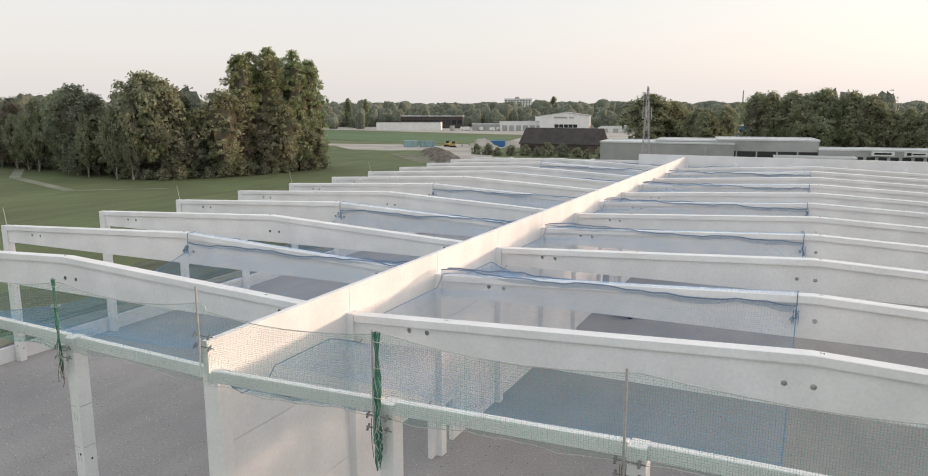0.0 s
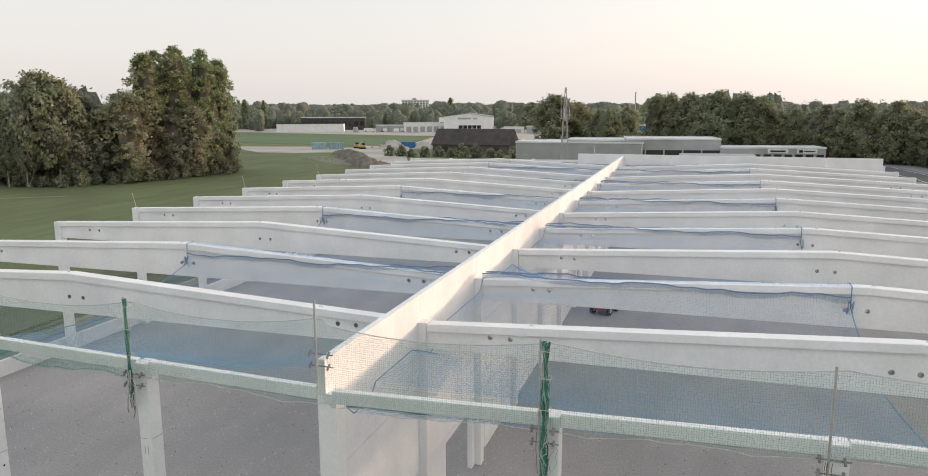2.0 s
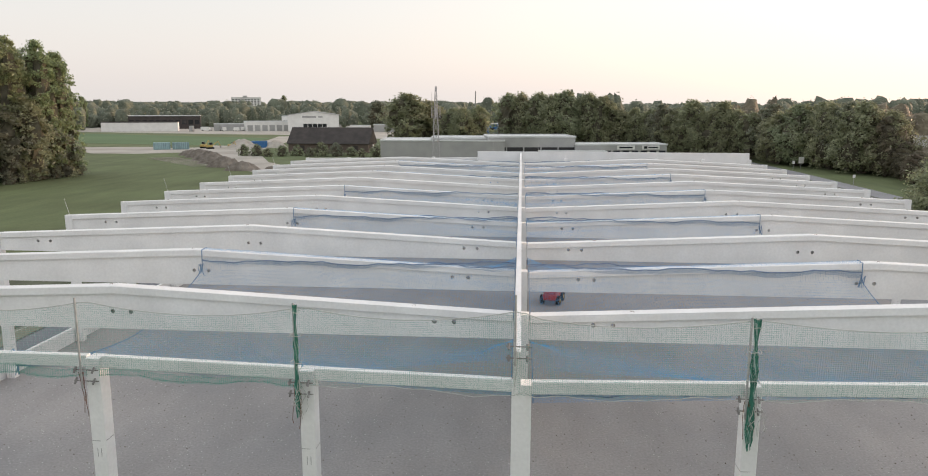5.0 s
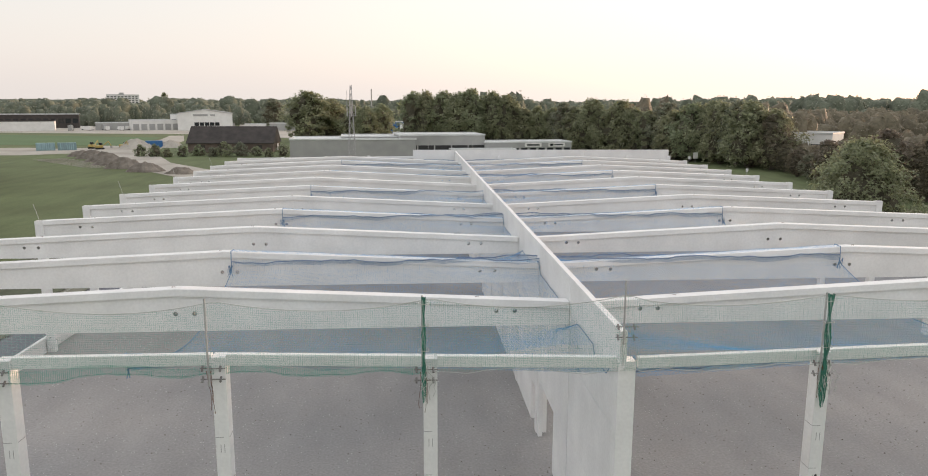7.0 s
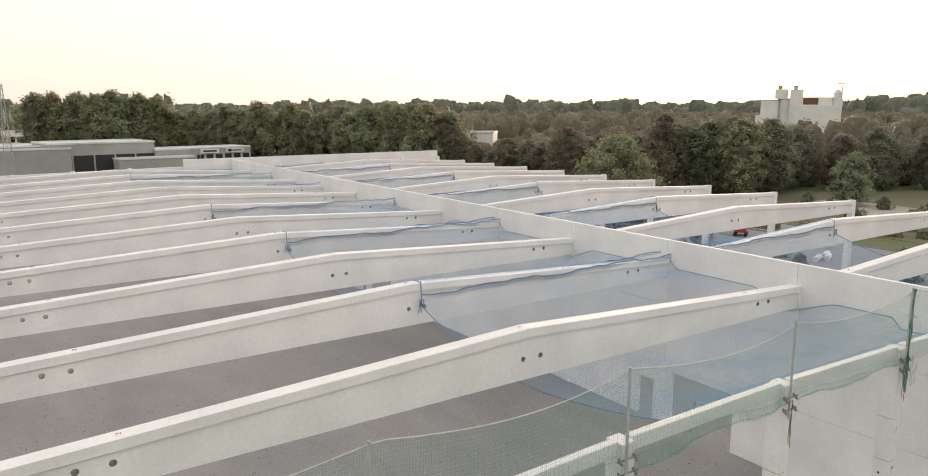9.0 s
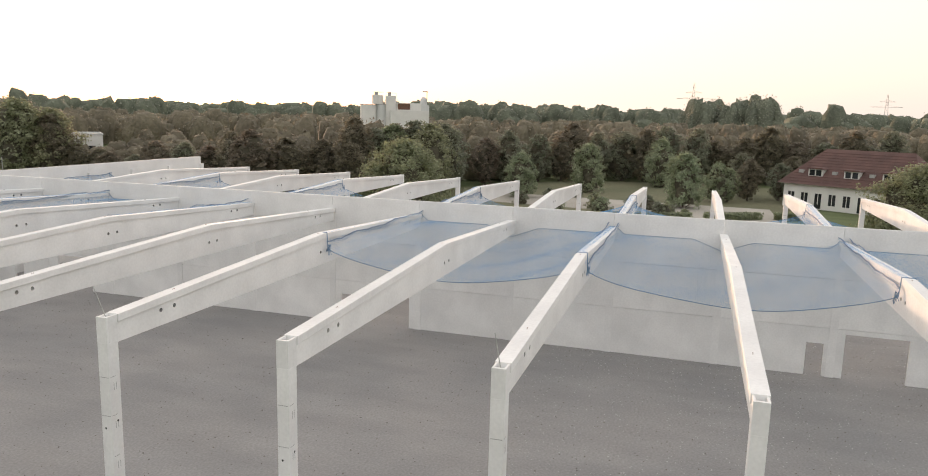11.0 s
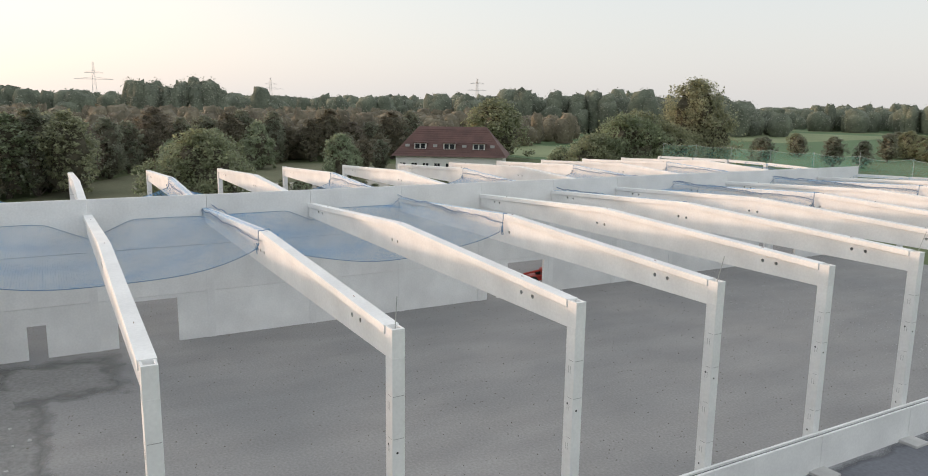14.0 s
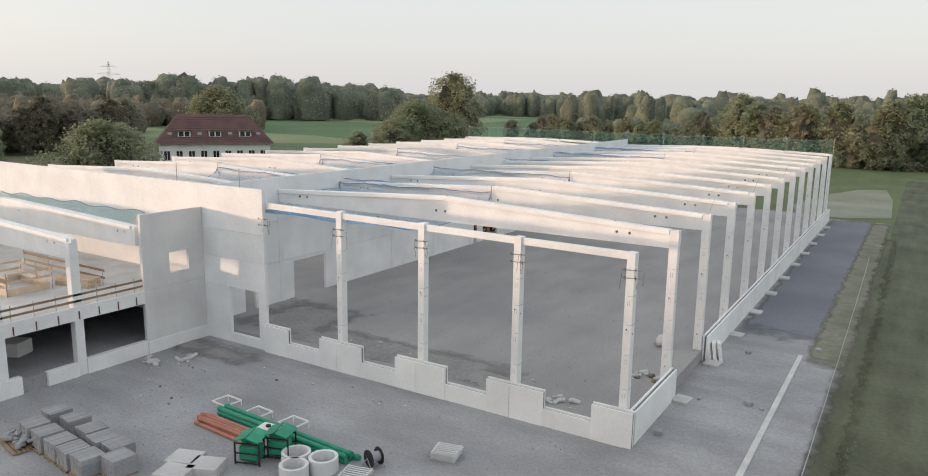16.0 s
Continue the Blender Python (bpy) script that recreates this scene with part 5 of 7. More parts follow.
def far_wood(name, spots, label, seed, size=1.9, per=40, material=None, canopy=None, lobes=2):
    """Distant woodland in one mesh: crowns of a few uneven lobes of leafy canopy each, with loose sprays of leaves standing out of them. Spots: x, y, height, radius."""
    rnd = np.random.default_rng(seed)
    na, lv = 7, ((0.03, 0.75), (0.4, 1.0), (0.77, 0.93), (0.945, 0.6))
    ring = np.arange(na) * math.tau / na
    hz, fr = [z for z, f in lv] + [1.0], [f for z, f in lv] + [0.05]
    vs, cv, cf = [], [], []
    one = []
    for u in range(len(lv) - 1):
        for w in range(na):
            b, d = u * na + w, u * na + (w + 1) % na
            one += [(b, d, d + na), (b, d + na, b + na)]
    b = (len(lv) - 1) * na
    one += [(b + w, b + (w + 1) % na, len(lv) * na) for w in range(na)]
    one = np.array(one)
    for x0, y0, h0, r0 in spots:
        h0 *= 0.96 + 0.2 * noise.noise(Vector((x0 / 45, y0 / 45, seed)))
        for k in range(lobes):
            aa, qq = rnd.uniform(0, math.tau), r0 * rnd.uniform(0.25, 0.6) * (k > 0)
            x, y = x0 + qq * math.cos(aa), y0 + qq * math.sin(aa)
            h, r = h0 * (rnd.uniform(0.92, 1.0) if k == 0 else rnd.uniform(0.6, 0.92)), r0 * rnd.uniform(0.5, 0.78)
            n = per // lobes
            t, a = 1 - rnd.uniform(0, 0.85, n) ** 1.25, rnd.uniform(0, math.tau, n)
            q = r * np.interp(t, hz, fr) * rnd.uniform(0.85, 1.3, n)
            p = np.stack([x + q * np.cos(a), y + q * np.sin(a), G + h * t * rnd.uniform(0.93, 1.05, n)], 1)
            nm = np.stack([np.cos(a), np.sin(a), t * 1.2], 1)
            vs.append(cards(p, nm, size * rnd.uniform(0.5, 1.4, n), rnd))
            base = len(cv) * (na * len(lv) + 1)
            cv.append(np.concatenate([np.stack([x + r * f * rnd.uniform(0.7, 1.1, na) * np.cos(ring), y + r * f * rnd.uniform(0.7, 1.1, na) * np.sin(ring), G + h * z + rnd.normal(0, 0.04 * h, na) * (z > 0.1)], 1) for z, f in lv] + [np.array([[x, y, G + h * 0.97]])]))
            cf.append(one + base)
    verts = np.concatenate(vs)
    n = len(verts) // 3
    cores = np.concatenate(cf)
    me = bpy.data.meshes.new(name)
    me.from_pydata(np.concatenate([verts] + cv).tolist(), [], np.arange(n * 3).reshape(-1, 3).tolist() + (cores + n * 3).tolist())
    me.materials.append(material or M_FAR_HAZE)
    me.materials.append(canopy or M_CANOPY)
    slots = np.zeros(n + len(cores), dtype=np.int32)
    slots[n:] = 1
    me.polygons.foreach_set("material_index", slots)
    me.polygons.foreach_set("use_smooth", slots.astype(bool))
    return tagged(new(name, me), label, "woodland", kind="stuff")


def sector(a0, a1, d0, d1, n, h0, h1, r0=5, r1=9, c=(0, 40)):
    """Random spots in a ring sector; bearings in degrees from +y towards +x."""
    out = []
    for k in range(n):
        a, d = radians(rt.uniform(a0, a1)), math.sqrt(rt.uniform(d0 * d0, d1 * d1))
        out.append((c[0] + d * math.sin(a), c[1] + d * math.cos(a), rt.uniform(h0, h1), rt.uniform(r0, r1)))
    return out


# The eastern trees get the brown that stands for evening light.
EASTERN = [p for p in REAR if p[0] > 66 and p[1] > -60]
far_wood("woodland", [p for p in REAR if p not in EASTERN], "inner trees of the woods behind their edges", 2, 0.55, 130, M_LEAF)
far_wood("woodland", EASTERN, "inner trees of the east wood in a brown painted for evening light", 22, 0.55, 140, M_LEAF4, M_CANOPY_WARM)
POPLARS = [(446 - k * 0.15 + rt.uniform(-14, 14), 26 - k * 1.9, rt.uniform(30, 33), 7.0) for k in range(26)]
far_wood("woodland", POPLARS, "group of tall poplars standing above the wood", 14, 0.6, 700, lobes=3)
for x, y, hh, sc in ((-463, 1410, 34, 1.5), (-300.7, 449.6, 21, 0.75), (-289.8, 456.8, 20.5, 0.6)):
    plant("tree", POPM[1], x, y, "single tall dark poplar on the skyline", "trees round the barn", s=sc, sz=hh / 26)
far_wood("woodland", sector(25, 128, 240, 480, 900, 10, 15.5, 5, 9), "broad dark woodland east of the site", 3, 0.75, 85, M_LEAF4, M_CANOPY_WARM)
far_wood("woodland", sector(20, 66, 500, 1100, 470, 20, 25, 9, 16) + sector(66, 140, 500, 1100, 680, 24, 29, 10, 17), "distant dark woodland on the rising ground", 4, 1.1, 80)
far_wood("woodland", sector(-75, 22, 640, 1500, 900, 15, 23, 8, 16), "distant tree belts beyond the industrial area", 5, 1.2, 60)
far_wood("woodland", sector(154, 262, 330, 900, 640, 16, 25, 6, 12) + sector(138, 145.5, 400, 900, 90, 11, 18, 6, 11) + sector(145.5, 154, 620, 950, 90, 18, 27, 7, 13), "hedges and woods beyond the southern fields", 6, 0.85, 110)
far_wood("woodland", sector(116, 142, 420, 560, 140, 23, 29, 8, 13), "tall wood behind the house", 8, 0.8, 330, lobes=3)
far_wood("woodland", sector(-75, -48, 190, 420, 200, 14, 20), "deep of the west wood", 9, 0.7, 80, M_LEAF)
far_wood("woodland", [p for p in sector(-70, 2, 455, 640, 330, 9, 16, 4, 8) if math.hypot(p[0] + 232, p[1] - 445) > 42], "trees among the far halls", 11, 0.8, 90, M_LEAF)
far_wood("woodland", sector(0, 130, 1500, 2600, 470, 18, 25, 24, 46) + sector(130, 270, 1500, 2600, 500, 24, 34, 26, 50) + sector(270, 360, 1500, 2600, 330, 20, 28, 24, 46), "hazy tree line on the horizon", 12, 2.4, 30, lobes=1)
for x, y, h in ((98, -109, 8), (103, -112, 7.5), (85, -122, 8.5), (92, -160, 9), (80, -128, 7.5), (118, -152, 7), (124, -158, 8)):
    plant("tree", WOODM[rt.randrange(3)], x, y, "rounded dark bush-like tree on the field's edge", "trees south of the field", s=h / 12, rz=x, sz=h / 16)

# ---- plinth walls ----


def plinth_panel(name_at, parent, x0, x1, y0, y1, z1, z0=G - 0.25, axis="x"):
    """A sandwich panel: outer leaf, dark insulation groove, inner leaf."""
    bm = bmesh.new()
    if axis == "x":      # runs along y, thickness along x
        t = (x1 - x0) / 3
        quad_box(bm, x0, x0 + t, y0, y1, z0, z1)
        quad_box(bm, x1 - t, x1, y0, y1, z0, z1 + 0.06)
    else:
        t = (y1 - y0) / 3
        quad_box(bm, x0, x1, y1 - t, y1, z0, z1)
        quad_box(bm, x0, x1, y0, y0 + t, z0, z1 + 0.06)
    p = part("plinth_panel", bm, M_CONC, parent)
    gv = box(x0 + t, x1 - t, y0, y1, z0, z1 - 0.03) if axis == "x" else box(x0, x1, y0 + t, y1 - t, z0, z1 - 0.03)
    part("insulation", gv, M_INSUL, p, "dark insulation strip between the leaves")
    return p


pw = thing("wall_plinth_west", "low white concrete plinth wall along the west side", "wall", kind="structure")
for i in range(0, NB):
    if i != 10:
        plinth_panel("", pw, -28.58, -28.28, i * S + 0.012, (i + 1) * S - 0.012, 0.86)
pn = thing("wall_plinth_north", "stepped white concrete plinth wall under the north gable", "wall", kind="structure")
steps = [-28.58, -26.65, -24.2, -21.1, -18.65, -15.45, -13.1, -10.05, -7.55, -5.6]
for k, (a, b) in enumerate(zip(steps, steps[1:])):
    if k % 2:
        plinth_panel("", pn, a + 0.004, b - 0.004, LEN + 0.16, LEN + 0.44, 0.12, axis="y")
    else:
        m = (a + b) / 2 + (0.25 if 0 < k < 8 else 0)
        if 0 < k < 8:
            plinth_panel("", pn, a, m - 0.012, LEN + 0.16, LEN + 0.46, 0.95, axis="y")
            plinth_panel("", pn, m + 0.012, b, LEN + 0.16, LEN + 0.46, 0.95, axis="y")
        else:
            plinth_panel("", pn, a, b, LEN + 0.16, LEN + 0.46, 0.95, axis="y")
pad = None
for i in range(1, NB):
    y = i * S
    ob = box(-0.42, 0.42, -0.5, 0.5, -0.1, 0.1, 0.02) if pad is None else pad
    o = new("footing_pad", mesh_of("footing_pad", ob, M_CONC_D) if pad is None else pad)
    pad = o.data
    o.matrix_world = pose(-28.98, y + 0.2, G + 0.08, 0, 0, rt.uniform(-6, 6))
    tagged(o, "pale concrete footing pad beside the plinth wall", "footing", "footing pads")

# ---- blue safety nets between the beams ----


def cord_net(lines, r):
    """Thin three-sided cords along many lines of points (an array a group: lines, points, xyz)."""
    vs, fs, base = [], [], 0
    turn = [(math.cos(k * math.tau / 3 + 0.5), math.sin(k * math.tau / 3 + 0.5)) for k in range(3)]
    for grp in lines:
        n, m, _ = grp.shape
        d = np.gradient(grp, axis=1)
        d /= np.linalg.norm(d, axis=2)[..., None] + 1e-9
        u = np.cross(d, np.array([0.13, 0.21, 0.97]))
        u /= np.linalg.norm(u, axis=2)[..., None] + 1e-9
        w = np.cross(d, u)
        ring = np.stack([grp + (u * c + w * q) * r for c, q in turn], 2)
        vs.append(ring.reshape(-1, 3))
        ids = base + np.arange(n * m * 3).reshape(n, m, 3)
        for k in range(3):
            q = np.stack([ids[:, :-1, k], ids[:, :-1, (k + 1) % 3], ids[:, 1:, (k + 1) % 3], ids[:, 1:, k]], -1)
            fs.append(q.reshape(-1, 4))
        base += n * m * 3
    me = bpy.data.meshes.new("netting")
    me.from_pydata(np.concatenate(vs).tolist(), [], np.concatenate(fs).tolist())
    return me


def blue_net(side, i):
    """A net hung from beam i over to beam i + 2, passing below the beam between; it spans the half next to the spine."""
    nu, nv = 44, 28
    y0 = i * S if i else 0.48 + gable_step(side)
    y1 = (i + 2) * S if i + 2 < NB else LEN - 0.1
    xs = [0.42 + 13.4 * (k / nv) for k in range(nv + 1)] if side > 0 else [-0.16 - 13.5 * (k / nv) for k in range(nv + 1)]
    us = [0.0, 0.12, 0.25, 0.29, 0.34]
    mid = (y1 - y0) / 2
    us += [0.34 + (2 * mid - 0.68) * k / (nu - 8) for k in range(1, nu - 8)]
    us += [2 * mid - v for v in (0.34, 0.29, 0.25, 0.12, 0.0)]
    rn = random.Random(100 + i * 3 + side)
    ph = [rn.uniform(0, 6.3) for _ in range(4)]
    grid = []
    for a, u in enumerate(us):
        row = []
        for b, x in enumerate(xs):
            f = b / nv
            d = abs(u - mid)
            e = min(u, 2 * mid - u)
            top = roof_z(x) + 0.03
            gable = (i == 0 and u < 2) or (i + 2 == NB and u > 2 * mid - 2)
            if e <= 0.26:
                z = edge_top(x) - 0.18 if gable and i == 0 else top + 0.015 * math.sin(x * 5 + ph[0]) - (0.72 if gable else 0)
            else:
                wv = math.exp(-f * 13.4 / 0.7)
                zs = (6.98 if i < 10 else 6.72) + (wv * min(d / 2.2, 1) + (1 - wv) * min(d / 5.2, 1) ** 1.4) * 0.92 + max(0, (d - 2) / mid) * 0.1
                q = 1 - (d / mid) ** 2
                ze = 8.2 - 1.3 * max(q, 0) ** 0.75
                z = zs * (1 - f) + ze * f - 0.22 * math.sin(math.pi * f) * max(q, 0) + 0.05 * math.sin(x * 1.1 + u * 0.9 + ph[1])
                z = min(z, top - 0.1 - 0.35 * min((e - 0.26) / 0.4, 1) - (0.35 if gable else 0))
                if d < 0.45:
                    z = min(z, BEAM_BOT - 0.06)
            row.append((x, y0 + u, z))
        grid.append(row)
    gp = np.array(grid)
    pick = [0, 2, 3, 4] + list(range(6, len(us) - 5, 3)) + [len(us) - 5, len(us) - 4, len(us) - 1]
    fx = np.arange(0.02, nv - 0.01, nv * 0.1 / 13.4)
    k0 = fx.astype(int)
    w = (fx - k0)[:, None, None]
    lengthwise = gp[pick][:, k0].transpose(1, 0, 2) * (1 - w) + gp[pick][:, k0 + 1].transpose(1, 0, 2) * w
    uu = np.arange(0.0, 2 * mid, 0.1)
    fa = np.interp(uu, us, np.arange(len(us)))
    a0 = np.minimum(fa.astype(int), len(us) - 2)
    w = (fa - a0)[:, None, None]
    across = gp[a0][:, ::2] * (1 - w) + gp[a0 + 1][:, ::2] * w
    mesh = cord_net([lengthwise, across], 0.0026)
    mesh.materials.append(M_BLUENET)
    edge = [grid[a][nv] for a in range(len(us))]
    edge2 = [grid[a][0] for a in range(len(us))]
    fold = [tuple(Vector(grid[3][b]) + Vector((0, 0, (0.02 if i == 0 else 0.37) + 0.03 * math.sin(b * 1.3 + ph[2]) + 0.025 * math.sin(b * 2.9)))) for b in range(nv + 1)]
    fold2 = [tuple(Vector(grid[len(us) - 4][b]) + Vector((0, 0, (0.12 if i + 2 == NB else 0.37) + 0.03 * math.sin(b * 1.1 + ph[3]) + 0.025 * math.sin(b * 2.7)))) for b in range(nv + 1)]
    t = thing("safety_net", "blue knotted safety net slung under the roof beams", "safety net", "blue safety nets")
    part("netting", mesh, M_BLUENET, t)
    part("edge_rope", rope(bmesh.new(), edge, 0.018, 5), M_BLUEROPE, t, "dark blue edge rope")
    part("edge_rope", rope(bmesh.new(), edge2, 0.014, 5), M_BLUEROPE, t, "dark blue edge rope")
    for fd in (fold, fold2):
        part("gathered_net", rope(bmesh.new(), fd, 0.026, 6), M_GATHER, t, "bunched net gathered on the beam")
    for fd, away in ((fold, 0.05), (fold2, -0.05)):
        fb = bmesh.new()
        uvl = fb.loops.layers.uv.new("UVMap")
        va, vb = [], []
        for b, p in enumerate(fd):
            deep = 0.05 + 0.17 * max(0.0, 0.5 + noise.noise(Vector((p[0] * 0.55, p[1], 7.0))))
            va.append(fb.verts.new((p[0], p[1] + away * 0.6, p[2] + 0.02)))
            vb.append(fb.verts.new((p[0], p[1] + away, p[2] - deep)))
        for b in range(nv):
            fc = fb.faces.new((va[b], va[b + 1], vb[b + 1], vb[b]))
            for lp in fc.loops:
                lp[uvl].uv = (lp.vert.co.x, lp.vert.co.z)
        part("bunched_fold", fb, M_BUNCH, t, "slack fold of bunched net on the beam")
    for a in (4, len(us) - 5):
        kn = bmesh.new()
        p = edge[a]
        for k in range(7):
            tube(kn, (p[0] + rn.uniform(-0.12, 0.12), p[1] + rn.uniform(-0.1, 0.1), p[2] + 0.25), (p[0] + rn.uniform(-0.18, 0.18), p[1] + rn.uniform(-0.1, 0.1), p[2] - rn.uniform(0.05, 0.3)), 0.012, n=4)
        part("tied_corner", kn, M_BLUEROPE, t, "net corner tied into a knot")
    return t


for i in range(0, NB, 2):
    if i != 6:
        blue_net(-1, i)
    blue_net(1, i)

# ---- green fall net along the south gable ----
PX = [XW] + GX[::-1] + [0.0] + GXE + [XE]
NY = 0.08


def net_top(x):
    for a, b in zip(PX, PX[1:]):
        if a <= x <= b:
            f = (x - a) / (b - a)
            return 10.02 - 0.32 * 4 * f * (1 - f) * (0.75 + 0.25 * math.sin(a))
    return 10.0


def net_low(x):
    return edge_top(x) - 0.36 + 0.05 * math.sin(x * 1.7)


def net_y(x, z):
    top = edge_top(x) - 0.02
    return gable_step(x) + (NY - 0.1 - 0.05 * math.sin(x * 0.9) if z > top else NY - 0.08)


fence = thing("fall_net", "green fall protection net on posts along the gable", "safety net", "green fall nets")
bm = bmesh.new()
x = XW
while x < XE:
    za, zb = net_low(x), net_top(x)
    zm = edge_top(x) + 0.01
    p = [(x, net_y(x, za), za), (x + 0.01, net_y(x, zm - 0.1), zm), (x + 0.03, net_y(x, zb), (zm + zb) / 2), (x, net_y(x, zb), zb)]
    for a, b in zip(p, p[1:]):
        tube(bm, a, b, 0.0018, n=3, caps=False)
    x += 0.115
for k in range(24):
    f = k / 23
    pts = []
    x = XW
    while x <= XE:
        za, zb = net_low(x), net_top(x)
        z = za + (zb - za) * f
        pts.append((x, net_y(x, z) - 0.004, z))
        x += 0.55
    rope(bm, pts, 0.0018, 3)
part("cord_mesh", bm, M_PALECORD, fence)
bm = bmesh.new()
uvl = bm.loops.layers.uv.new("UVMap")
cols = []
x = XW
while x <= XE:
    za, zb = net_low(x), net_top(x)
    zs = [za, za + 0.2, edge_top(x) + 0.01, (edge_top(x) + zb) / 2, zb]
    cols.append([(x, net_y(x, z) + 0.012, z) for z in zs])
    x += 0.4
vs = [[bm.verts.new(p) for p in c] for c in cols]
for a in range(len(vs) - 1):
    for b in range(4):
        f = bm.faces.new((vs[a][b], vs[a + 1][b], vs[a + 1][b + 1], vs[a][b + 1]))
        for lp in f.loops:
            lp[uvl].uv = (lp.vert.co.x, lp.vert.co.z)
part("fine_mesh", bm, net_mat("green_fine_net", (0.07, 0.34, 0.28), 0.05, 0.003), fence, "fine green mesh lining")
part("head_rope", rope(bmesh.new(), [(XW + 0.3 * k, net_y(XW + 0.3 * k, 20) - 0.01, net_top(XW + 0.3 * k)) for k in range(int((XE - XW) / 0.3) + 1)], 0.013, 5), M_ROPE, fence, "pale head rope")


def hem_line(x0, x1, drop, wave):
    """The net's lower edge; drop: metres below the beam at its two ends."""
    n = int((x1 - x0) / 0.25)
    xs_ = [x0 + (x1 - x0) * k / n for k in range(n + 1)]
    return [(v, NY - 0.1 + gable_step(v) + 0.03 * math.sin(v * 7.6), net_low(v) - drop[0] - (drop[1] - drop[0]) * k / n - wave * abs(math.sin(v * 0.9)) - 0.02 * math.sin(v * 4)) for k, v in enumerate(xs_)]


part("hem", rope(bmesh.new(), hem_line(GX[0], XE, (-0.02, -0.02), 0.04), 0.009, 4), M_ROPE, fence, "pale hem rope hanging in loops")
for x0, x1, da, db in ((GX[0] - 5.45, GX[0] - 0.1, 0.10, 0.06), (GX[1] - 5.4, GX[1] - 0.1, 0.26, 0.1), (GX[2] - 5.4, GX[2] - 0.1, 0.55, 0.45), (GX[3] - 5.6, GX[3] - 0.1, 0.5, 0.6)):
    part("hem", rope(bmesh.new(), hem_line(x0, x1, (da, db), 0.03), 0.005, 5), M_GREENCORD, fence, "gathered green hem")
    bm = bmesh.new()
    uvl = bm.loops.layers.uv.new("UVMap")
    top, low = hem_line(x0, x1, (-0.06, -0.06), 0.0), hem_line(x0, x1, (da + 0.02, db + 0.02), 0.05)
    va, vb = [bm.verts.new(p) for p in top], [bm.verts.new((p[0], p[1] - 0.03, p[2])) for p in low]
    for m in range(len(va) - 1):
        f = bm.faces.new((va[m], va[m + 1], vb[m + 1], vb[m]))
        for lp in f.loops:
            lp[uvl].uv = (lp.vert.co.x * 0.6, lp.vert.co.z)
    part("gathered_net", bm, M_HEMNET, fence, "slack folds of dark green net under the beam")

for x in PX:
    ps = thing("net_post", "galvanised steel net post clamped to a gable column", "post", "net posts", (x - 0.22 if abs(x) > 1 else x - 0.06, NY - 0.2 + gable_step(x), 0))
    zt = edge_top(x) + 0.15 if abs(x) > 1 else 9.6
    part("pole", tube(bmesh.new(), (0, 0, zt - 0.95), (0, 0, 10.12 if abs(x) > 1 else 10.45), 0.028, n=8), M_POST, ps)
    for dz in (0.45, 0.75):
        bm = bmesh.new()
        tube(bm, (-0.22, 0.02, zt - dz), (0.42, 0.06, zt - dz - 0.03), 0.016, n=6)
        tube(bm, (-0.16, -0.05, zt - dz - 0.06), (-0.16, 0.06, zt - dz + 0.06), 0.03, n=6)
        tube(bm, (0.3, -0.02, zt - dz - 0.08), (0.3, 0.1, zt - dz + 0.03), 0.03, n=6)
        part("clamp_bar", bm, M_CLAMP, ps)
    rd = random.Random(int(x * 10) + 999)
    bm = bmesh.new()
    for k in range(3):
        p = [(rd.uniform(-0.06, 0.12), -0.03, zt - 0.5)]
        for j in range(5):
            p.append((p[-1][0] + rd.uniform(-0.04, 0.04), -0.03 + rd.uniform(-0.02, 0.02), p[-1][2] - rd.uniform(0.1, 0.3)))
        rope(bm, p, 0.008, 4)
    part("loose_rope", bm, M_RUST if int(abs(x)) % 2 else M_ROPE, ps, "loose rope end hanging down")

for x, z0 in ((GX[0] - 0.18, 7.1), (GXE[0] - 0.1, 6.8)):
    nb = thing("net_bundle", "dark green net gathered into a hanging bundle", "net bundle", "net bundles", (x, NY - 0.22 + gable_step(x), 0))
    slim = 0.5 if x < 0 else 0.8
    rd = random.Random(int(x * 7))
    for k in range(30):
        bm = bmesh.new()
        a = rd.uniform(0, 6.3)
        pts = []
        n = 16
        zl = z0 + rd.uniform(0, 0.5)
        for j in range(n + 1):
            z = 10.08 - (10.08 - zl) * j / n
            w = slim * (0.075 + 0.04 * math.sin(j * 0.9 + 2) + 0.02 * (j / n))
            aa = a + j * 0.5 + rd.uniform(-0.4, 0.4)
            pts.append((w * math.cos(aa) * rd.uniform(0.5, 1.1), w * math.sin(aa) * rd.uniform(0.5, 1), z))
        part("net_strand", rope(bm, pts, 0.011, 4), M_GREENCORD if k % 4 else M_PALECORD, nb)
    for z in (9.9, 9.3, 8.6):
        bm = bmesh.new()
        ring = [(0.14 * math.cos(t), 0.14 * math.sin(t), z + 0.02 * math.sin(3 * t)) for t in [k * math.tau / 12 for k in range(13)]]
        rope(bm, ring, 0.01, 4)
        part("tie", bm, M_ROPE, nb, "pale rope tie")
    bm = bmesh.new()
    for k in range(4):
        p = [(0.1, -0.1, 8.2)]
        for j in range(7):
            p.append((p[-1][0] + rd.uniform(-0.1, 0.11), -0.12 + rd.uniform(-0.04, 0.04), p[-1][2] - rd.uniform(0.02, 0.25)))
        rope(bm, p, 0.009, 4)
    part("loose_rope", bm, M_ROPE, nb, "pale rope ends")

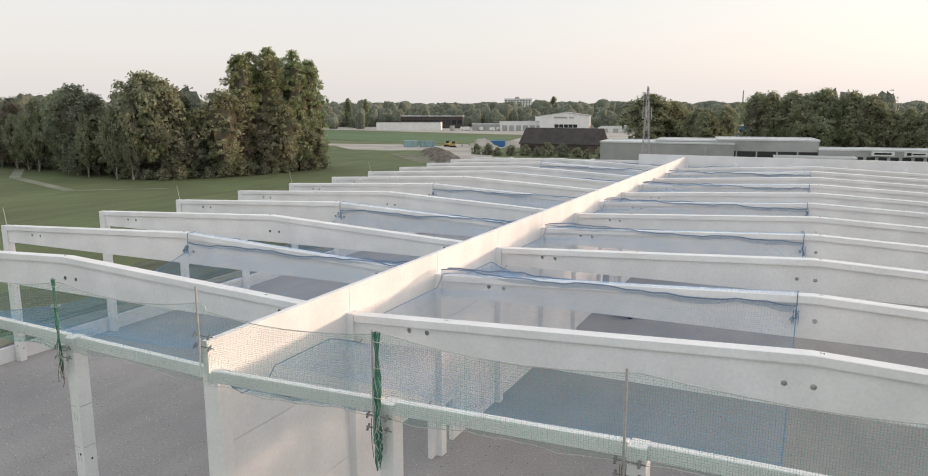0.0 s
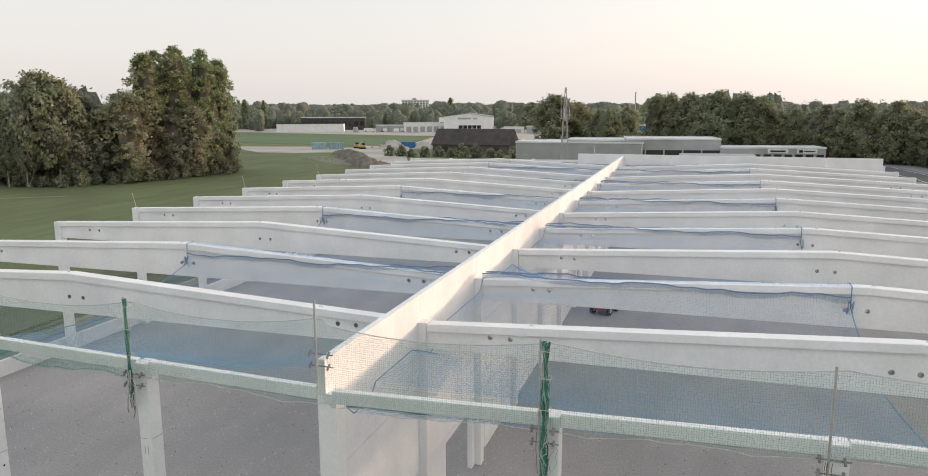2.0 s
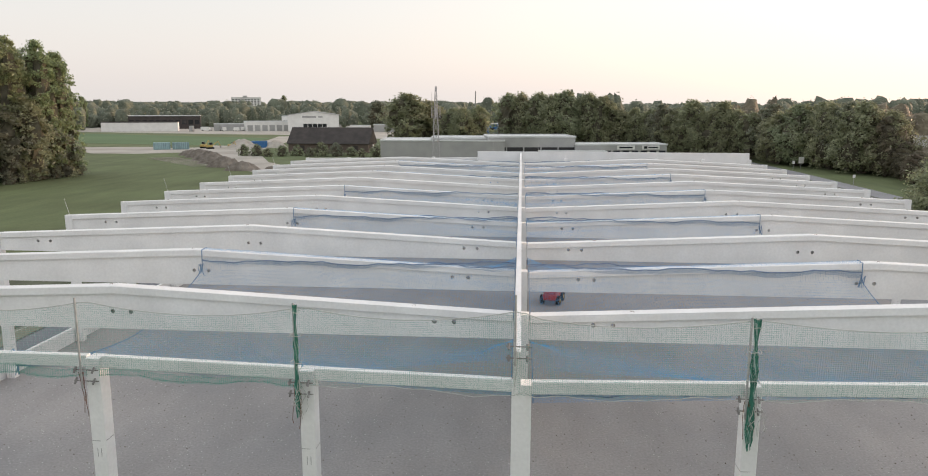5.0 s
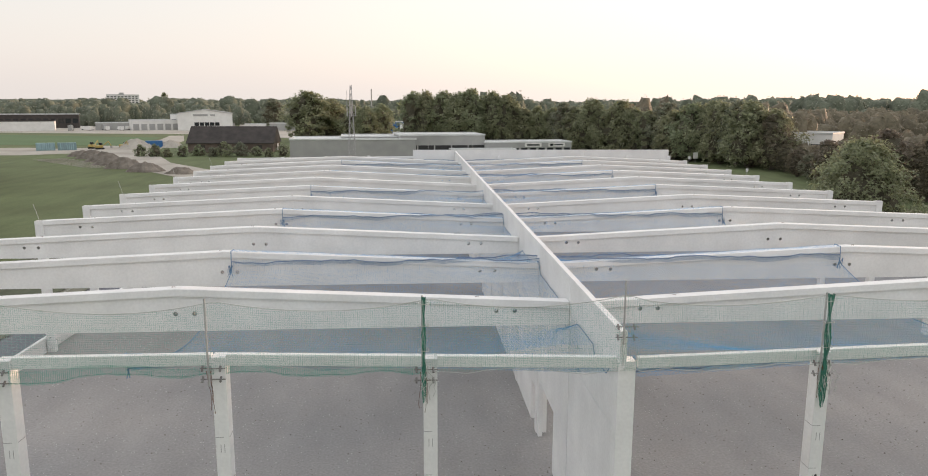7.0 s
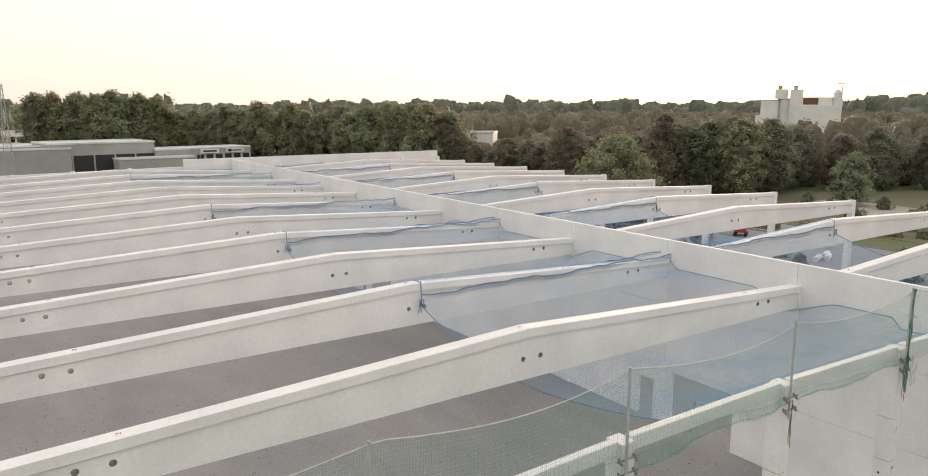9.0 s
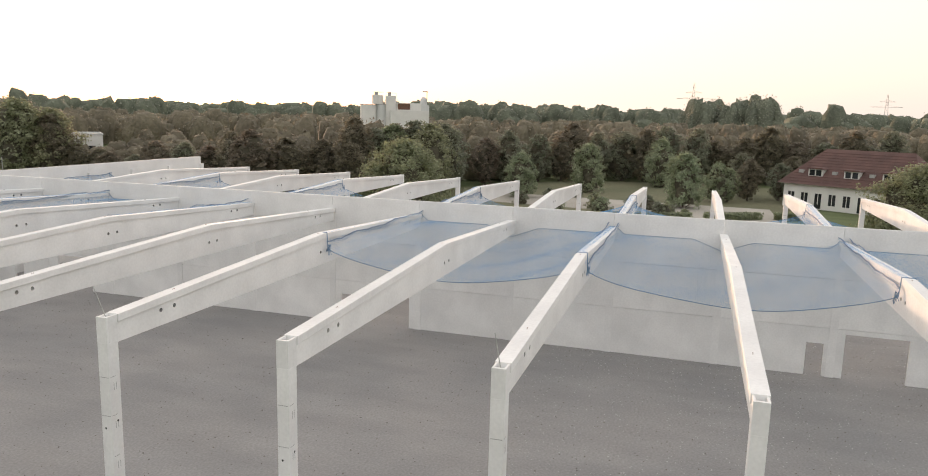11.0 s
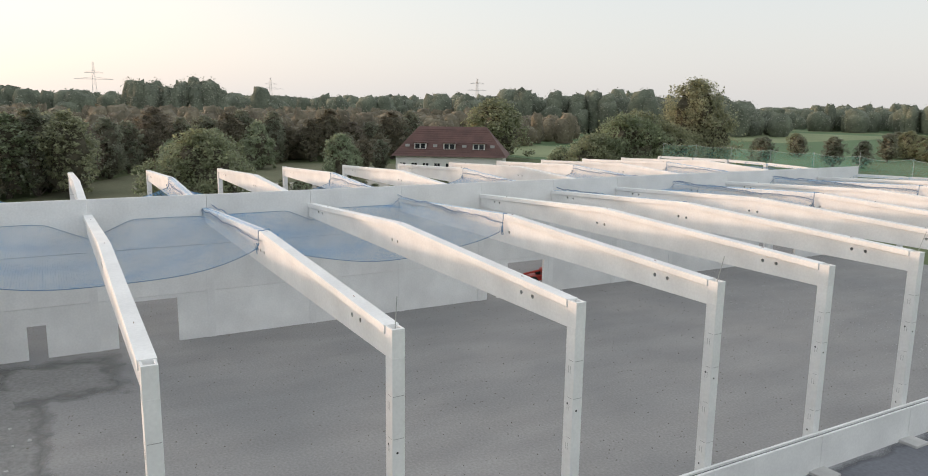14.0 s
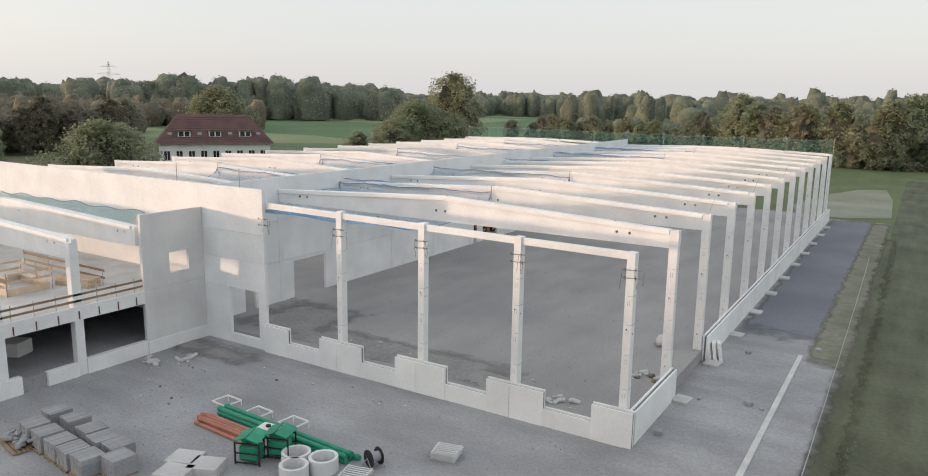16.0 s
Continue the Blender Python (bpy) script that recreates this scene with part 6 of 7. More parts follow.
# clamps and bars on the north gable columns, rods on the fire wall
for x in [XW] + GXN[::-1] + [-5.5]:
    cb = thing("column_clamp", "steel clamp bars screwed to a gable column", "clamp", "column clamps", (x, LEN + 0.2, 7.4))
    for dz in (0.0, -0.36):
        bm = bmesh.new()
        tube(bm, (-0.5, 0.02, dz), (0.3, 0.06, dz - 0.03), 0.02, n=8)
        for u in (-0.26, 0.22):
            tube(bm, (u, -0.02, dz - 0.07), (u, 0.1, dz + 0.05), 0.028, n=6)
        part("bar", bm, M_CLAMP, cb, "dull steel clamp bar")
    rd = random.Random(int(x * 10) + 700)
    for k in range(3):
        p = [(rd.uniform(-0.7, 0.4), 0.05, -0.05)]
        for j in range(4):
            p.append((p[-1][0] + rd.uniform(-0.05, 0.05), 0.06 + rd.uniform(-0.02, 0.03), p[-1][2] - rd.uniform(0.12, 0.3)))
        part("loose_strap", rope(bmesh.new(), p, 0.009, 4), M_RUST, cb, "loose strap hanging down")
for x in (-3.6, 2.2):
    solid("guard_post", tube(bmesh.new(), (0, 0, 0), (0, 0, 1.15), 0.025, n=8), M_STEEL, "thin steel guard post on the fire wall", "post", "guard posts", at=(x, LEN + 0.14, 9.1))
for i in range(2, NB, 2):
    solid("marker_rod", tube(bmesh.new(), (0, 0, 0), (-0.35, 0.1, 1.1), 0.014, n=6), M_ROPE, "thin bent rod standing on a column head", "rod", "marker rods", at=(XW, i * S, 8.06))

# ---- neighbouring part under construction, north of the fire wall ----
FX = -0.2
st = thing("wall_stair", "grey concrete wall slab with a square window opening", "wall", kind="structure")
for z0, z1 in ((G + 0.35, 3.15), (3.16, 7.66)):
    bm = bmesh.new()
    for p, q, r, s in cut_rect(LEN + 0.28, 82.05, z0, z1, [(79.4, 80.8, 3.9, 5.15)]):
        quad_box(bm, FX, FX + 0.2, p, q, r, s)
    part("wall_panel", bm, M_CONC_M, st)
    part("edge_panel", box(FX - 0.02, FX + 0.2, 82.065, 82.62, z0, z1), M_CONC_M, st)
part("ledge", box(FX - 0.12, FX - 0.002, LEN + 0.28, 82.6, G, 0.0), M_CONC, st)
for y in (86.65, 90.75):
    c = thing("concrete_column", "pale concrete column of the neighbouring unfinished hall", "column", "columns of the neighbouring hall", (FX + 0.2, y, G))
    part("shaft", box(-0.22, 0.22, -0.25, 0.25, 0, 6.7 - G + (0.15 if y > 90 else 0), 0.01), M_CONC, c)
for y in (82.4, 86.6, 90.8):
    b = thing("roof_beam", "pale concrete roof beam of the neighbouring unfinished hall", "beam", "beams of the neighbouring hall", (0, y, 0))
    bm = bmesh.new()
    zt = lambda x: 6.88 + 0.036 * min(x, 14) - 0.03 * max(0, x - 14)  # noqa: E731
    x0 = 0.45 if y < 83 else FX - 0.05
    prism(bm, [(x0, 5.75), (28, 5.75), (28, zt(28)), (14, zt(14)), (x0, zt(x0))], "y", -0.15, 0.15, [oct_hole(1.4, 6.5), oct_hole(2.1, 6.5), oct_hole(13, 6.7)])
    part("web", bm, M_CONC, b)
    bm = bmesh.new()
    prism(bm, [(x0 + 0.3, zt(x0) - 0.2), (14, zt(14) - 0.2), (28, zt(28) - 0.2), (28, zt(28) + 0.03), (14, zt(14) + 0.03), (x0 + 0.3, zt(x0) + 0.03)], "y", -0.25, 0.25)
    part("top_flange", bm, M_CONC, b)
solid("floor_slab", box(FX + 0.05, 28, 82.7, 97, 2.45, 3.1), M_CONC_D, "rough concrete upper floor slab of the neighbouring hall", "floor slab", kind="structure")
solid("floor_slab", box(FX + 0.3, 28, LEN + 0.3, 82.68, 2.75, 3.1), M_CONC_D, "rough concrete upper floor slab beside the fire wall", "floor slab", kind="structure")
solid("floor_lower", box(FX + 0.1, 28, LEN + 0.3, 97, G, 0.0), M_YARD, "dark ground floor of the neighbouring hall", "floor", kind="structure")
# Unseen walls, added to stop the sun from crossing the lower floor.
solid("back_wall", box(27.7, 27.95, LEN + 0.3, 97, 0.001, 2.44), M_CONC_D, "added wall that keeps the low sun out of the lower floor", "wall", kind="structure")
solid("back_wall", box(3.0, 27.69, 96.7, 96.95, 0.001, 2.44), M_CONC_D, "added end wall that keeps the low sun out of the lower floor", "wall", kind="structure")
for x, y, w in ((4.5, 88.2, 1.1), (6.8, 91.5, 0.8)):
    solid("concrete_slab", box(-w, w, -0.6, 0.6, 0, 0.8, 0.02), M_CONC, "pale concrete block stored on the lower floor", "slab", "concrete slabs", at=(x, y, 0.0), rz=20 + x)
pb = thing("wall_plinth_yard", "low white plinth beams under the neighbouring facade", "wall", kind="structure")
for y0, y1, z1 in ((82.64, 86.4, 0.12), (86.9, 88.6, 0.02), (89.9, 94.5, 0.2)):
    part("plinth_beam", box(FX - 0.1, FX + 0.25, y0, y1, G, z1, 0.01), M_CONC, pb)
part("slab_edge", box(FX - 0.06, FX + 0.048, 82.64, 97, 2.4, 3.15), M_CONC, pb)
gr = thing("guard_rail", "weathered timber guard rail along the slab edge", "railing", "guard rails")
for z in (3.4, 3.75):
    part("rail", box(FX - 0.02, FX + 0.02, 82.7, 96.5, z, z + 0.12), M_WOOD, gr)
y = 83.2
while y < 96.5:
    part("rail_post", tube(bmesh.new(), (FX + 0.05, y, 2.5), (FX + 0.05, y, 4.0), 0.02, n=6), M_STEEL, gr)
    part("bracket", boxes((FX - 0.1, FX - 0.062, y - 0.03, y + 0.03, 2.45, 2.85), (FX - 0.1, FX + 0.05, y - 0.03, y + 0.03, 2.85, 2.9)), M_RUST, gr)
    y += 1.15
g2 = thing("guard_rail", "weathered timber guard rail deep on the slab", "railing", "guard rails")
for z in (3.5, 3.95):
    part("rail", box(3, 12, 83.0, 83.05, z, z + 0.14), M_WOOD, g2)
for x in (3.1, 6, 9, 11.9):
    part("rail_post", tube(bmesh.new(), (x, 83.08, 3.1), (x, 83.08, 4.2), 0.02, n=6), M_STEEL, g2)
fw = thing("formwork_box", "timber guard frame with rails round a stair opening", "formwork", "", (6.5, 86.5, 3.1))
for a in ((-1.6, 1.6, -1.2, -1.16), (-1.6, 1.6, 1.16, 1.2), (-1.6, -1.56, -1.158, 1.158), (1.56, 1.6, -1.158, 1.158)):
    part("side_board", box(*a, 0, 0.42), M_LITWOOD, fw)
for z in (0.62, 1.05):
    for sy in (-1.26, 1.2):
        part("rail", box(-1.9, 1.9, sy, sy + 0.05, z, z + 0.14), M_LITWOOD, fw)
    for sx in (-1.72, 1.66):
        part("rail", box(sx, sx + 0.05, -1.18, 1.18, z + 0.15, z + 0.28), M_LITWOOD, fw)
for sx in (-1.7, 0, 1.7):
    for sy in (-1.3, 1.28):
        part("post", tube(bmesh.new(), (sx, sy, 0), (sx, sy, 1.4), 0.03, n=6), M_STEEL, fw)
ts = thing("timber_stack", "stack of timber boards in a painted sunlit tone on the upper slab", "timber", "", (4.4, 83.9, 3.1), 12)
for k in range(12):
    part("board", box(-1.3, 1.3, -0.5 + (k % 4) * 0.25, -0.27 + (k % 4) * 0.25, 0.02 + (k // 4) * 0.18, 0.18 + (k // 4) * 0.18), M_LITWOOD, ts)
tn = thing("safety_net", "pale teal safety net hung on the fire wall", "safety net", "teal safety nets")
bm = bmesh.new()
uvl = bm.loops.layers.uv.new("UVMap")
gr_ = [[bm.verts.new((5.5 + 22 * a / 30, LEN + 0.32 + 3.7 * b / 8, 6.75 + 0.1 * math.sin(a * 1.3) * (b == 0) - 0.9 * math.sin(math.pi * b / 8 * 0.6) + 0.05 * math.sin(a * 0.7))) for b in range(9)] for a in range(31)]
for a in range(30):
    for b in range(8):
        f = bm.faces.new((gr_[a][b], gr_[a + 1][b], gr_[a + 1][b + 1], gr_[a][b + 1]))
        for lp in f.loops:
            lp[uvl].uv = (lp.vert.co.x, lp.vert.co.y)
        f.smooth = True
topl = [tuple(gr_[a][0].co) for a in range(31)]
part("netting", bm, net_mat("teal_net", (0.18, 0.44, 0.46), 0.06, 0.011), tn)
part("edge_rope", rope(bmesh.new(), topl, 0.02, 5), M_BLUEROPE, tn)

# ---- things in the yard ----


def block_pallet(x, y, rz, rows, cols, group="block pallets"):
    t = thing("block_pallet", "pallet stacked with grey concrete kerb blocks", "pallet", group, (x, y, G), rz)
    for k in range(3):
        part("runner", box(-0.55, 0.55, -0.5 + k * 0.44, -0.4 + k * 0.44, 0.01, 0.09), M_WOOD, t)
    for k in range(6):
        part("deck_board", box(-0.55 + k * 0.19, -0.4 + k * 0.19, -0.52, 0.52, 0.091, 0.12), M_WOOD, t)
    me = mesh_of("kerb_block", box(-0.5, 0.5, -0.066, 0.066, 0, 0.25, 0.012), M_BLOCK)
    for r in range(rows):
        for c in range(cols):
            ob = part("kerb_block", me, M_BLOCK, t)
            ob.location = (rt.uniform(-0.01, 0.01), -0.43 + c * 0.148, 0.122 + r * 0.252)
    return t


pal = [(-5.0, 91.8), (-6.4, 91.95), (-7.75, 92.1), (-9.0, 92.25), (-10.2, 92.3), (-4.4, 90.4), (-6.0, 90.35), (-7.8, 90.6), (-10.3, 90.9), (-11.4, 91.6), (-9.1, 90.9)]
for k, (x, y) in enumerate(pal):
    block_pallet(-7.3 + (x + 7.3) * 0.92 - 0.7, 91.3 + (y - 91.3) * 0.92 + 0.55, 82 + rt.uniform(-4, 4), 3, 7)
for x, y in ((-5.3, 92.9), (-6.3, 93.1)):
    t = thing("wrapped_pallet", "pallet with a low heap of wrapped stones", "pallet", "wrapped pallets", (x, y, G), 80)
    for k in range(6):
        part("deck_board", box(-0.55 + k * 0.19, -0.4 + k * 0.19, -0.52, 0.52, 0.05, 0.12), M_WOOD, t)
    for k in range(22):
        s = rt.uniform(0.1, 0.2)
        ob = part("stone", box(-s, s, -s * 0.7, s * 0.7, -s * 0.5, s * 0.5, s * 0.25), M_BLOCK, t)
        ob.matrix_local = pose(rt.uniform(-0.35, 0.35), rt.uniform(-0.35, 0.35), 0.22 + 0.25 * rt.random(), rt.uniform(-30, 30), rt.uniform(-30, 30), rt.uniform(0, 180))

for k in range(5):
    y = 85.75 + (k % 3) * 0.24 + (0.12 if k > 2 else 0)
    z = 0.13 + (k // 3) * 0.2
    bm = bmesh.new()
    tube(bm, (-4.2, 0, 0), (4.2, 0, 0), 0.115, n=12)
    for f in (-4.05, 4.05):
        tube(bm, (f - 0.06, 0, 0), (f + 0.06, 0, 0), 0.14, n=12)
    solid("green_pipe", bm, M_GREENSTEEL, "long green painted steel pipe in a stack on the gravel", "pipe", "green pipes", at=(-15.0 + rt.uniform(-0.3, 0.3), y + 0.1 * (k // 4), G + z), rz=-2 + rt.uniform(-1, 1))
for k in range(9):
    bm = bmesh.new()
    tube(bm, (-1.9, 0, 0), (1.9, 0, 0), 0.085, n=12)
    tube(bm, (1.7, 0, 0), (1.95, 0, 0), 0.105, n=12)
    solid("drain_pipe", bm, M_REDPIPE, "salmon coloured plastic drain pipe in a stack", "pipe", "drain pipes", at=(-12.4 + rt.uniform(-0.25, 0.25), 86.75 + (k % 5) * 0.18, G + 0.09 + (k // 5) * 0.16), rz=-3 + rt.uniform(-1.5, 1.5))
for k, (x, y) in enumerate(((-10.1, 85.2), (-12.4, 85.3), (-14.6, 85.15))):
    t = thing("grating_frame", "white steel frame lying on the gravel", "frame", "steel frames", (x, y, G), -4)
    for a in ((-0.55, 0.55, -0.5, -0.44), (-0.55, 0.55, 0.44, 0.5), (-0.55, -0.49, -0.438, 0.438), (0.49, 0.55, -0.438, 0.438)):
        part("bar", box(*a, 0.3, 0.36), M_WHITE, t)
    for sx in (-0.52, 0.52):
        for sy in (-0.47, 0.47):
            part("leg", box(sx - 0.02, sx + 0.02, sy - 0.02, sy + 0.02, 0, 0.299), M_WHITE, t)
for x, y, r in ((-17.2, 87.6, 0.62), (-18.45, 87.3, 0.62), (-17.9, 88.45, 0.6)):
    bm = bmesh.new()
    n = 28
    prof = [(r, 0), (r, 0.62), (r - 0.13, 0.62), (r - 0.13, 0.0)]
    ring = [[bm.verts.new((q[0] * math.cos(k * math.tau / n), q[0] * math.sin(k * math.tau / n), q[1])) for q in prof] for k in range(n)]
    for k in range(n):
        for j in range(4):
            bm.faces.new((ring[k][j], ring[(k + 1) % n][j], ring[(k + 1) % n][(j + 1) % 4], ring[k][(j + 1) % 4]))
    solid("manhole_ring", bm, M_CONC_M, "pale concrete manhole ring standing on the gravel", "manhole ring", "manhole rings", at=(x, y, G))
for x, y in ((-15.4, 88.4), (-16.05, 87.4)):
    t = thing("tool_crate", "steel mesh crate with a green lid and machines inside", "crate", "tool crates", (x, y, G), 20)
    for sx in (-0.55, 0.55):
        for sy in (-0.4, 0.4):
            part("corner_post", box(sx - 0.03, sx + 0.03, sy - 0.03, sy + 0.03, 0, 1.0), M_RUBBER, t)
    for z in (0.08, 0.5, 0.94):
        for sy in (-0.4, 0.4):
            part("rail", box(-0.518, 0.518, sy - 0.02, sy + 0.02, z, z + 0.05), M_RUBBER, t)
    part("content", box(-0.45, 0.45, -0.33, 0.33, 0.14, 0.8, 0.08), M_GREENSTEEL, t)
    part("drum", tube(bmesh.new(), (0.3, -0.05, 0.81), (0.3, -0.05, 1.1), 0.2, n=14), M_GREENSTEEL, t)
    for k in range(2):
        ob = part("lid_half", box(-0.28, 0.28, -0.55, 0.55, 0, 0.04), M_GREENSTEEL, t)
        ob.matrix_local = pose(-0.3 + k * 0.58, 0, 1.18, 0, 18 if k else -18, 0)
t = thing("water_tank", "pale plastic tank among the pipes", "tank", "", (-15.0, 87.05, G), 10)
part("body", box(-0.5, 0.5, -0.4, 0.4, 0.1, 0.95, 0.08), M_WHITE, t)
part("cap", tube(bmesh.new(), (0, 0, 0.951), (0, 0, 1.02), 0.12, n=12), M_RUBBER, t)
t = thing("cable_reel", "cable reel on a steel trestle", "cable reel", "", (-20.0, 85.9, G), 70)
part("drum", tube(bmesh.new(), (-0.24, 0, 0.42), (0.24, 0, 0.42), 0.22, n=18), M_BLOCK, t)
for sx in (-0.25, 0.25):
    part("flange", tube(bmesh.new(), (sx - 0.02, 0, 0.42), (sx + 0.02, 0, 0.42), 0.38, n=22), M_RUBBER, t)
    part("trestle", tube(tube(bmesh.new(), (sx * 1.3, -0.4, 0), (sx * 1.3, 0, 0.45), 0.025, n=6), (sx * 1.3, 0.4, 0), (sx * 1.3, 0, 0.45), 0.025, n=6), M_STEEL, t)
for x, y, n in ((-22.1, 83.5, 7), (-20.0, 87.1, 5)):
    t = thing("mesh_stack", "stack of light steel grating panels on the gravel", "grating", "steel gratings", (x, y, G), 12)
    for k in range(n):
        bm = bmesh.new()
        for j in range(7):
            quad_box(bm, -0.55, 0.55, -0.5 + j * 0.155, -0.44 + j * 0.155, 0, 0.03)
        quad_box(bm, -0.55, -0.5, -0.5, 0.5, 0.031, 0.05)
        quad_box(bm, 0.5, 0.55, -0.5, 0.5, 0.031, 0.05)
        ob = part("grating_panel", bm, M_ROOFGREY, t)
        ob.matrix_local = pose(rt.uniform(-0.04, 0.04), rt.uniform(-0.04, 0.04), 0.02 + k * 0.055, 0, 0, rt.uniform(-3, 3))
for x, y, rz in ((-13.4, 90.2, 20), (-14.6, 90.1, 24), (-14.0, 91.2, 18)):
    solid("concrete_slab", box(-0.65, 0.65, -0.55, 0.55, 0, 0.45, 0.02), M_CONC_D, "pale square concrete slab lying on the gravel", "slab", "concrete slabs", at=(x, y, G), rz=rz)
solid("kerb", box(-0.14, 0.14, -9.7, 9.7, -0.1, 0.1, 0.02), M_CONC_D, "long pale kerb line beside the gravel strip", "kerb", kind="structure", at=(-33.2, 70.3, G))
for x, y, s in ((-29.15, 76.2, 0.22), (-30.4, 62, 0.15), (-32.0, 70.3, 0.2), (-32.7, 70.6, 0.1), (-29.7, 71.0, 0.1), (-34.0, 59.1, 0.2)):
    solid("stone_block", box(-s, s, -s * 0.8, s * 0.8, 0, s * 1.2, s * 0.2), M_BLOCK, "loose pale stone block on the gravel", "stone", "loose stones", at=(x, y, G + 0.02), rz=x * 40)
for k in range(3):
    ob = solid("facing_slab", box(-0.1, 0.1, -0.35, 0.35, 0, 1.25, 0.02), M_CONC, "concrete slab leaning against the column foot", "slab", "leaning slabs")
    ob.matrix_world = pose(-28.75 - k * 0.27, 64.6 - k * 0.1, G, 0, 9, 8 * k)
rb = random.Random(77)
for nm, cx, cy, n in (("rubble", -26.9, 71.4, 14), ("rubble", -24.6, 76.9, 10), ("rubble", -3.0, 81.8, 8), ("rubble", -1.5, 83.2, 10)):
    t = thing("rubble_heap", "small heap of rubble and scraps on the ground", "rubble", "rubble heaps", (cx, cy, 0.0 if cy < 78 else G))
    for k in range(n):
        s = rb.uniform(0.08, 0.26)
        ob = part("lump", box(-s, s, -s * 0.6, s * 0.6, -s * 0.4, s * 0.4, s * 0.2), M_EARTH if k % 3 == 0 and cy < 72 else M_CONC_D, t)
        ob.matrix_local = pose(rb.uniform(-0.7, 0.7), rb.uniform(-0.6, 0.6), s * 0.4, rb.uniform(-20, 20), rb.uniform(-20, 20), rb.uniform(0, 180))
bm = bmesh.new()
bmesh.ops.create_icosphere(bm, subdivisions=3, radius=0.52)
for v in bm.verts:
    v.co += v.co.normalized() * 0.12 * noise.noise(v.co * 2.5)
    v.co.z = max(v.co.z * 0.75 + 0.3, 0)
solid("bulk_bag", bm, M_CONC_D, "slumped white bulk bag on the hall floor", "bulk bag", at=(-26.1, 65.6, 0))

# red lifting machine in the east half
t = thing("lift_truck", "small red lifting machine with black tyres beside the opening", "machine", "", (2.6, 38.1, 0), 75)
part("chassis", box(-1.0, 1.0, -0.55, 0.55, 0.35, 0.8, 0.06), M_REDPAINT, t)
part("engine_cover", box(-0.95, -0.1, -0.5, 0.5, 0.802, 1.25, 0.08), M_REDPAINT, t)
part("seat", box(0.0, 0.4, -0.25, 0.25, 0.802, 1.05, 0.06), M_RUBBER, t)
part("boom", tube(bmesh.new(), (-0.8, 0.3, 1.35), (1.5, 0.3, 0.9), 0.1, 0.08, n=8), M_REDPAINT, t)
for sx in (-0.7, 0.7):
    for sy in (-0.62, 0.62):
        w = part("wheel", tube(bmesh.new(), (sx, sy - 0.13, 0.36), (sx, sy + 0.13, 0.36), 0.36, n=20), M_RUBBER, t)
        part("rim", tube(bmesh.new(), (sx, sy - 0.14, 0.36), (sx, sy + 0.14, 0.36), 0.17, n=14), M_YELLOW, w)

# east yard: rolls of membrane, a red machine, slabs
for x, y, rz in ((46.4, 31.8, 20), (47.8, 31.4, 24), (49.0, 32.4, 15)):
    t = thing("membrane_roll", "white roll of roofing membrane lying on the yard", "roll", "membrane rolls", (x, y, G), rz)
    part("roll_body", tube(bmesh.new(), (-0.9, 0, 0.3), (0.9, 0, 0.3), 0.3, n=16), M_WHITE, t)
    part("core", tube(bmesh.new(), (-0.93, 0, 0.3), (0.93, 0, 0.3), 0.07, n=8), M_WOOD, t)
t = thing("mini_excavator", "small red machine parked on the east yard", "machine", "", (53.2, 45.8, G), 30)
part("track", box(-1.1, 1.1, -0.8, -0.45, 0, 0.5, 0.12), M_RUBBER, t)
part("track", box(-1.1, 1.1, 0.45, 0.8, 0, 0.5, 0.12), M_RUBBER, t)
part("body", box(-1.1, 0.6, -0.7, 0.7, 0.52, 1.2, 0.1), M_REDPAINT, t)
part("canopy", box(-0.9, 0.5, -0.65, 0.65, 1.9, 2.0, 0.04), M_REDPAINT, t)
for sx in (-0.85, 0.45):
    for sy in (-0.6, 0.6):
        part("canopy_post", tube(bmesh.new(), (sx, sy, 1.2), (sx, sy, 1.9), 0.03, n=6), M_RUBBER, t)
part("boom", tube(tube(bmesh.new(), (0.6, 0, 0.9), (1.7, 0, 2.0), 0.12, 0.1, n=6), (1.7, 0, 2.0), (2.3, 0, 0.8), 0.1, 0.08, n=6), M_REDPAINT, t)
for x, y, rz in ((50.5, 36.2, 8), (52.3, 37.0, 14), (48.9, 38.1, 4), (54.5, 35.0, 30)):
    solid("concrete_slab", box(-0.9, 0.9, -0.5, 0.5, 0, 0.35, 0.02), M_CONC_D, "grey concrete slab stored on the east yard", "slab", "concrete slabs", at=(x, y, G + 0.05), rz=rz)
# clipped hedge along the drive
for k, (x, y, ln, rz) in enumerate(((60, 50, 9, -64), (66, 39, 12, -62), (72, 27, 12, -66), (78, 15, 10, -60), (83, 5, 8, -58))):
    bm = bmesh.new()
    rh = np.random.default_rng(90 + k)
    m = 2600
    c = np.stack([rh.uniform(-ln / 2, ln / 2, m), rh.uniform(-0.75, 0.75, m), rh.uniform(0.05, 1.25, m)], 1)
    nn = np.stack([np.zeros(m), np.sign(c[:, 1]), np.where(c[:, 2] > 0.9, 1.5, 0.3)], 1)
    hd = tagged(new("hedge", leaf_mesh("hedge", cards(c, nn, rh.uniform(0.14, 0.3, m), rh), M_LEAF2)), "low trimmed green hedge beside the drive", "hedge", "hedges")
    hd.matrix_world = pose(x, y, G, 0, 0, rz)
    bm.free()

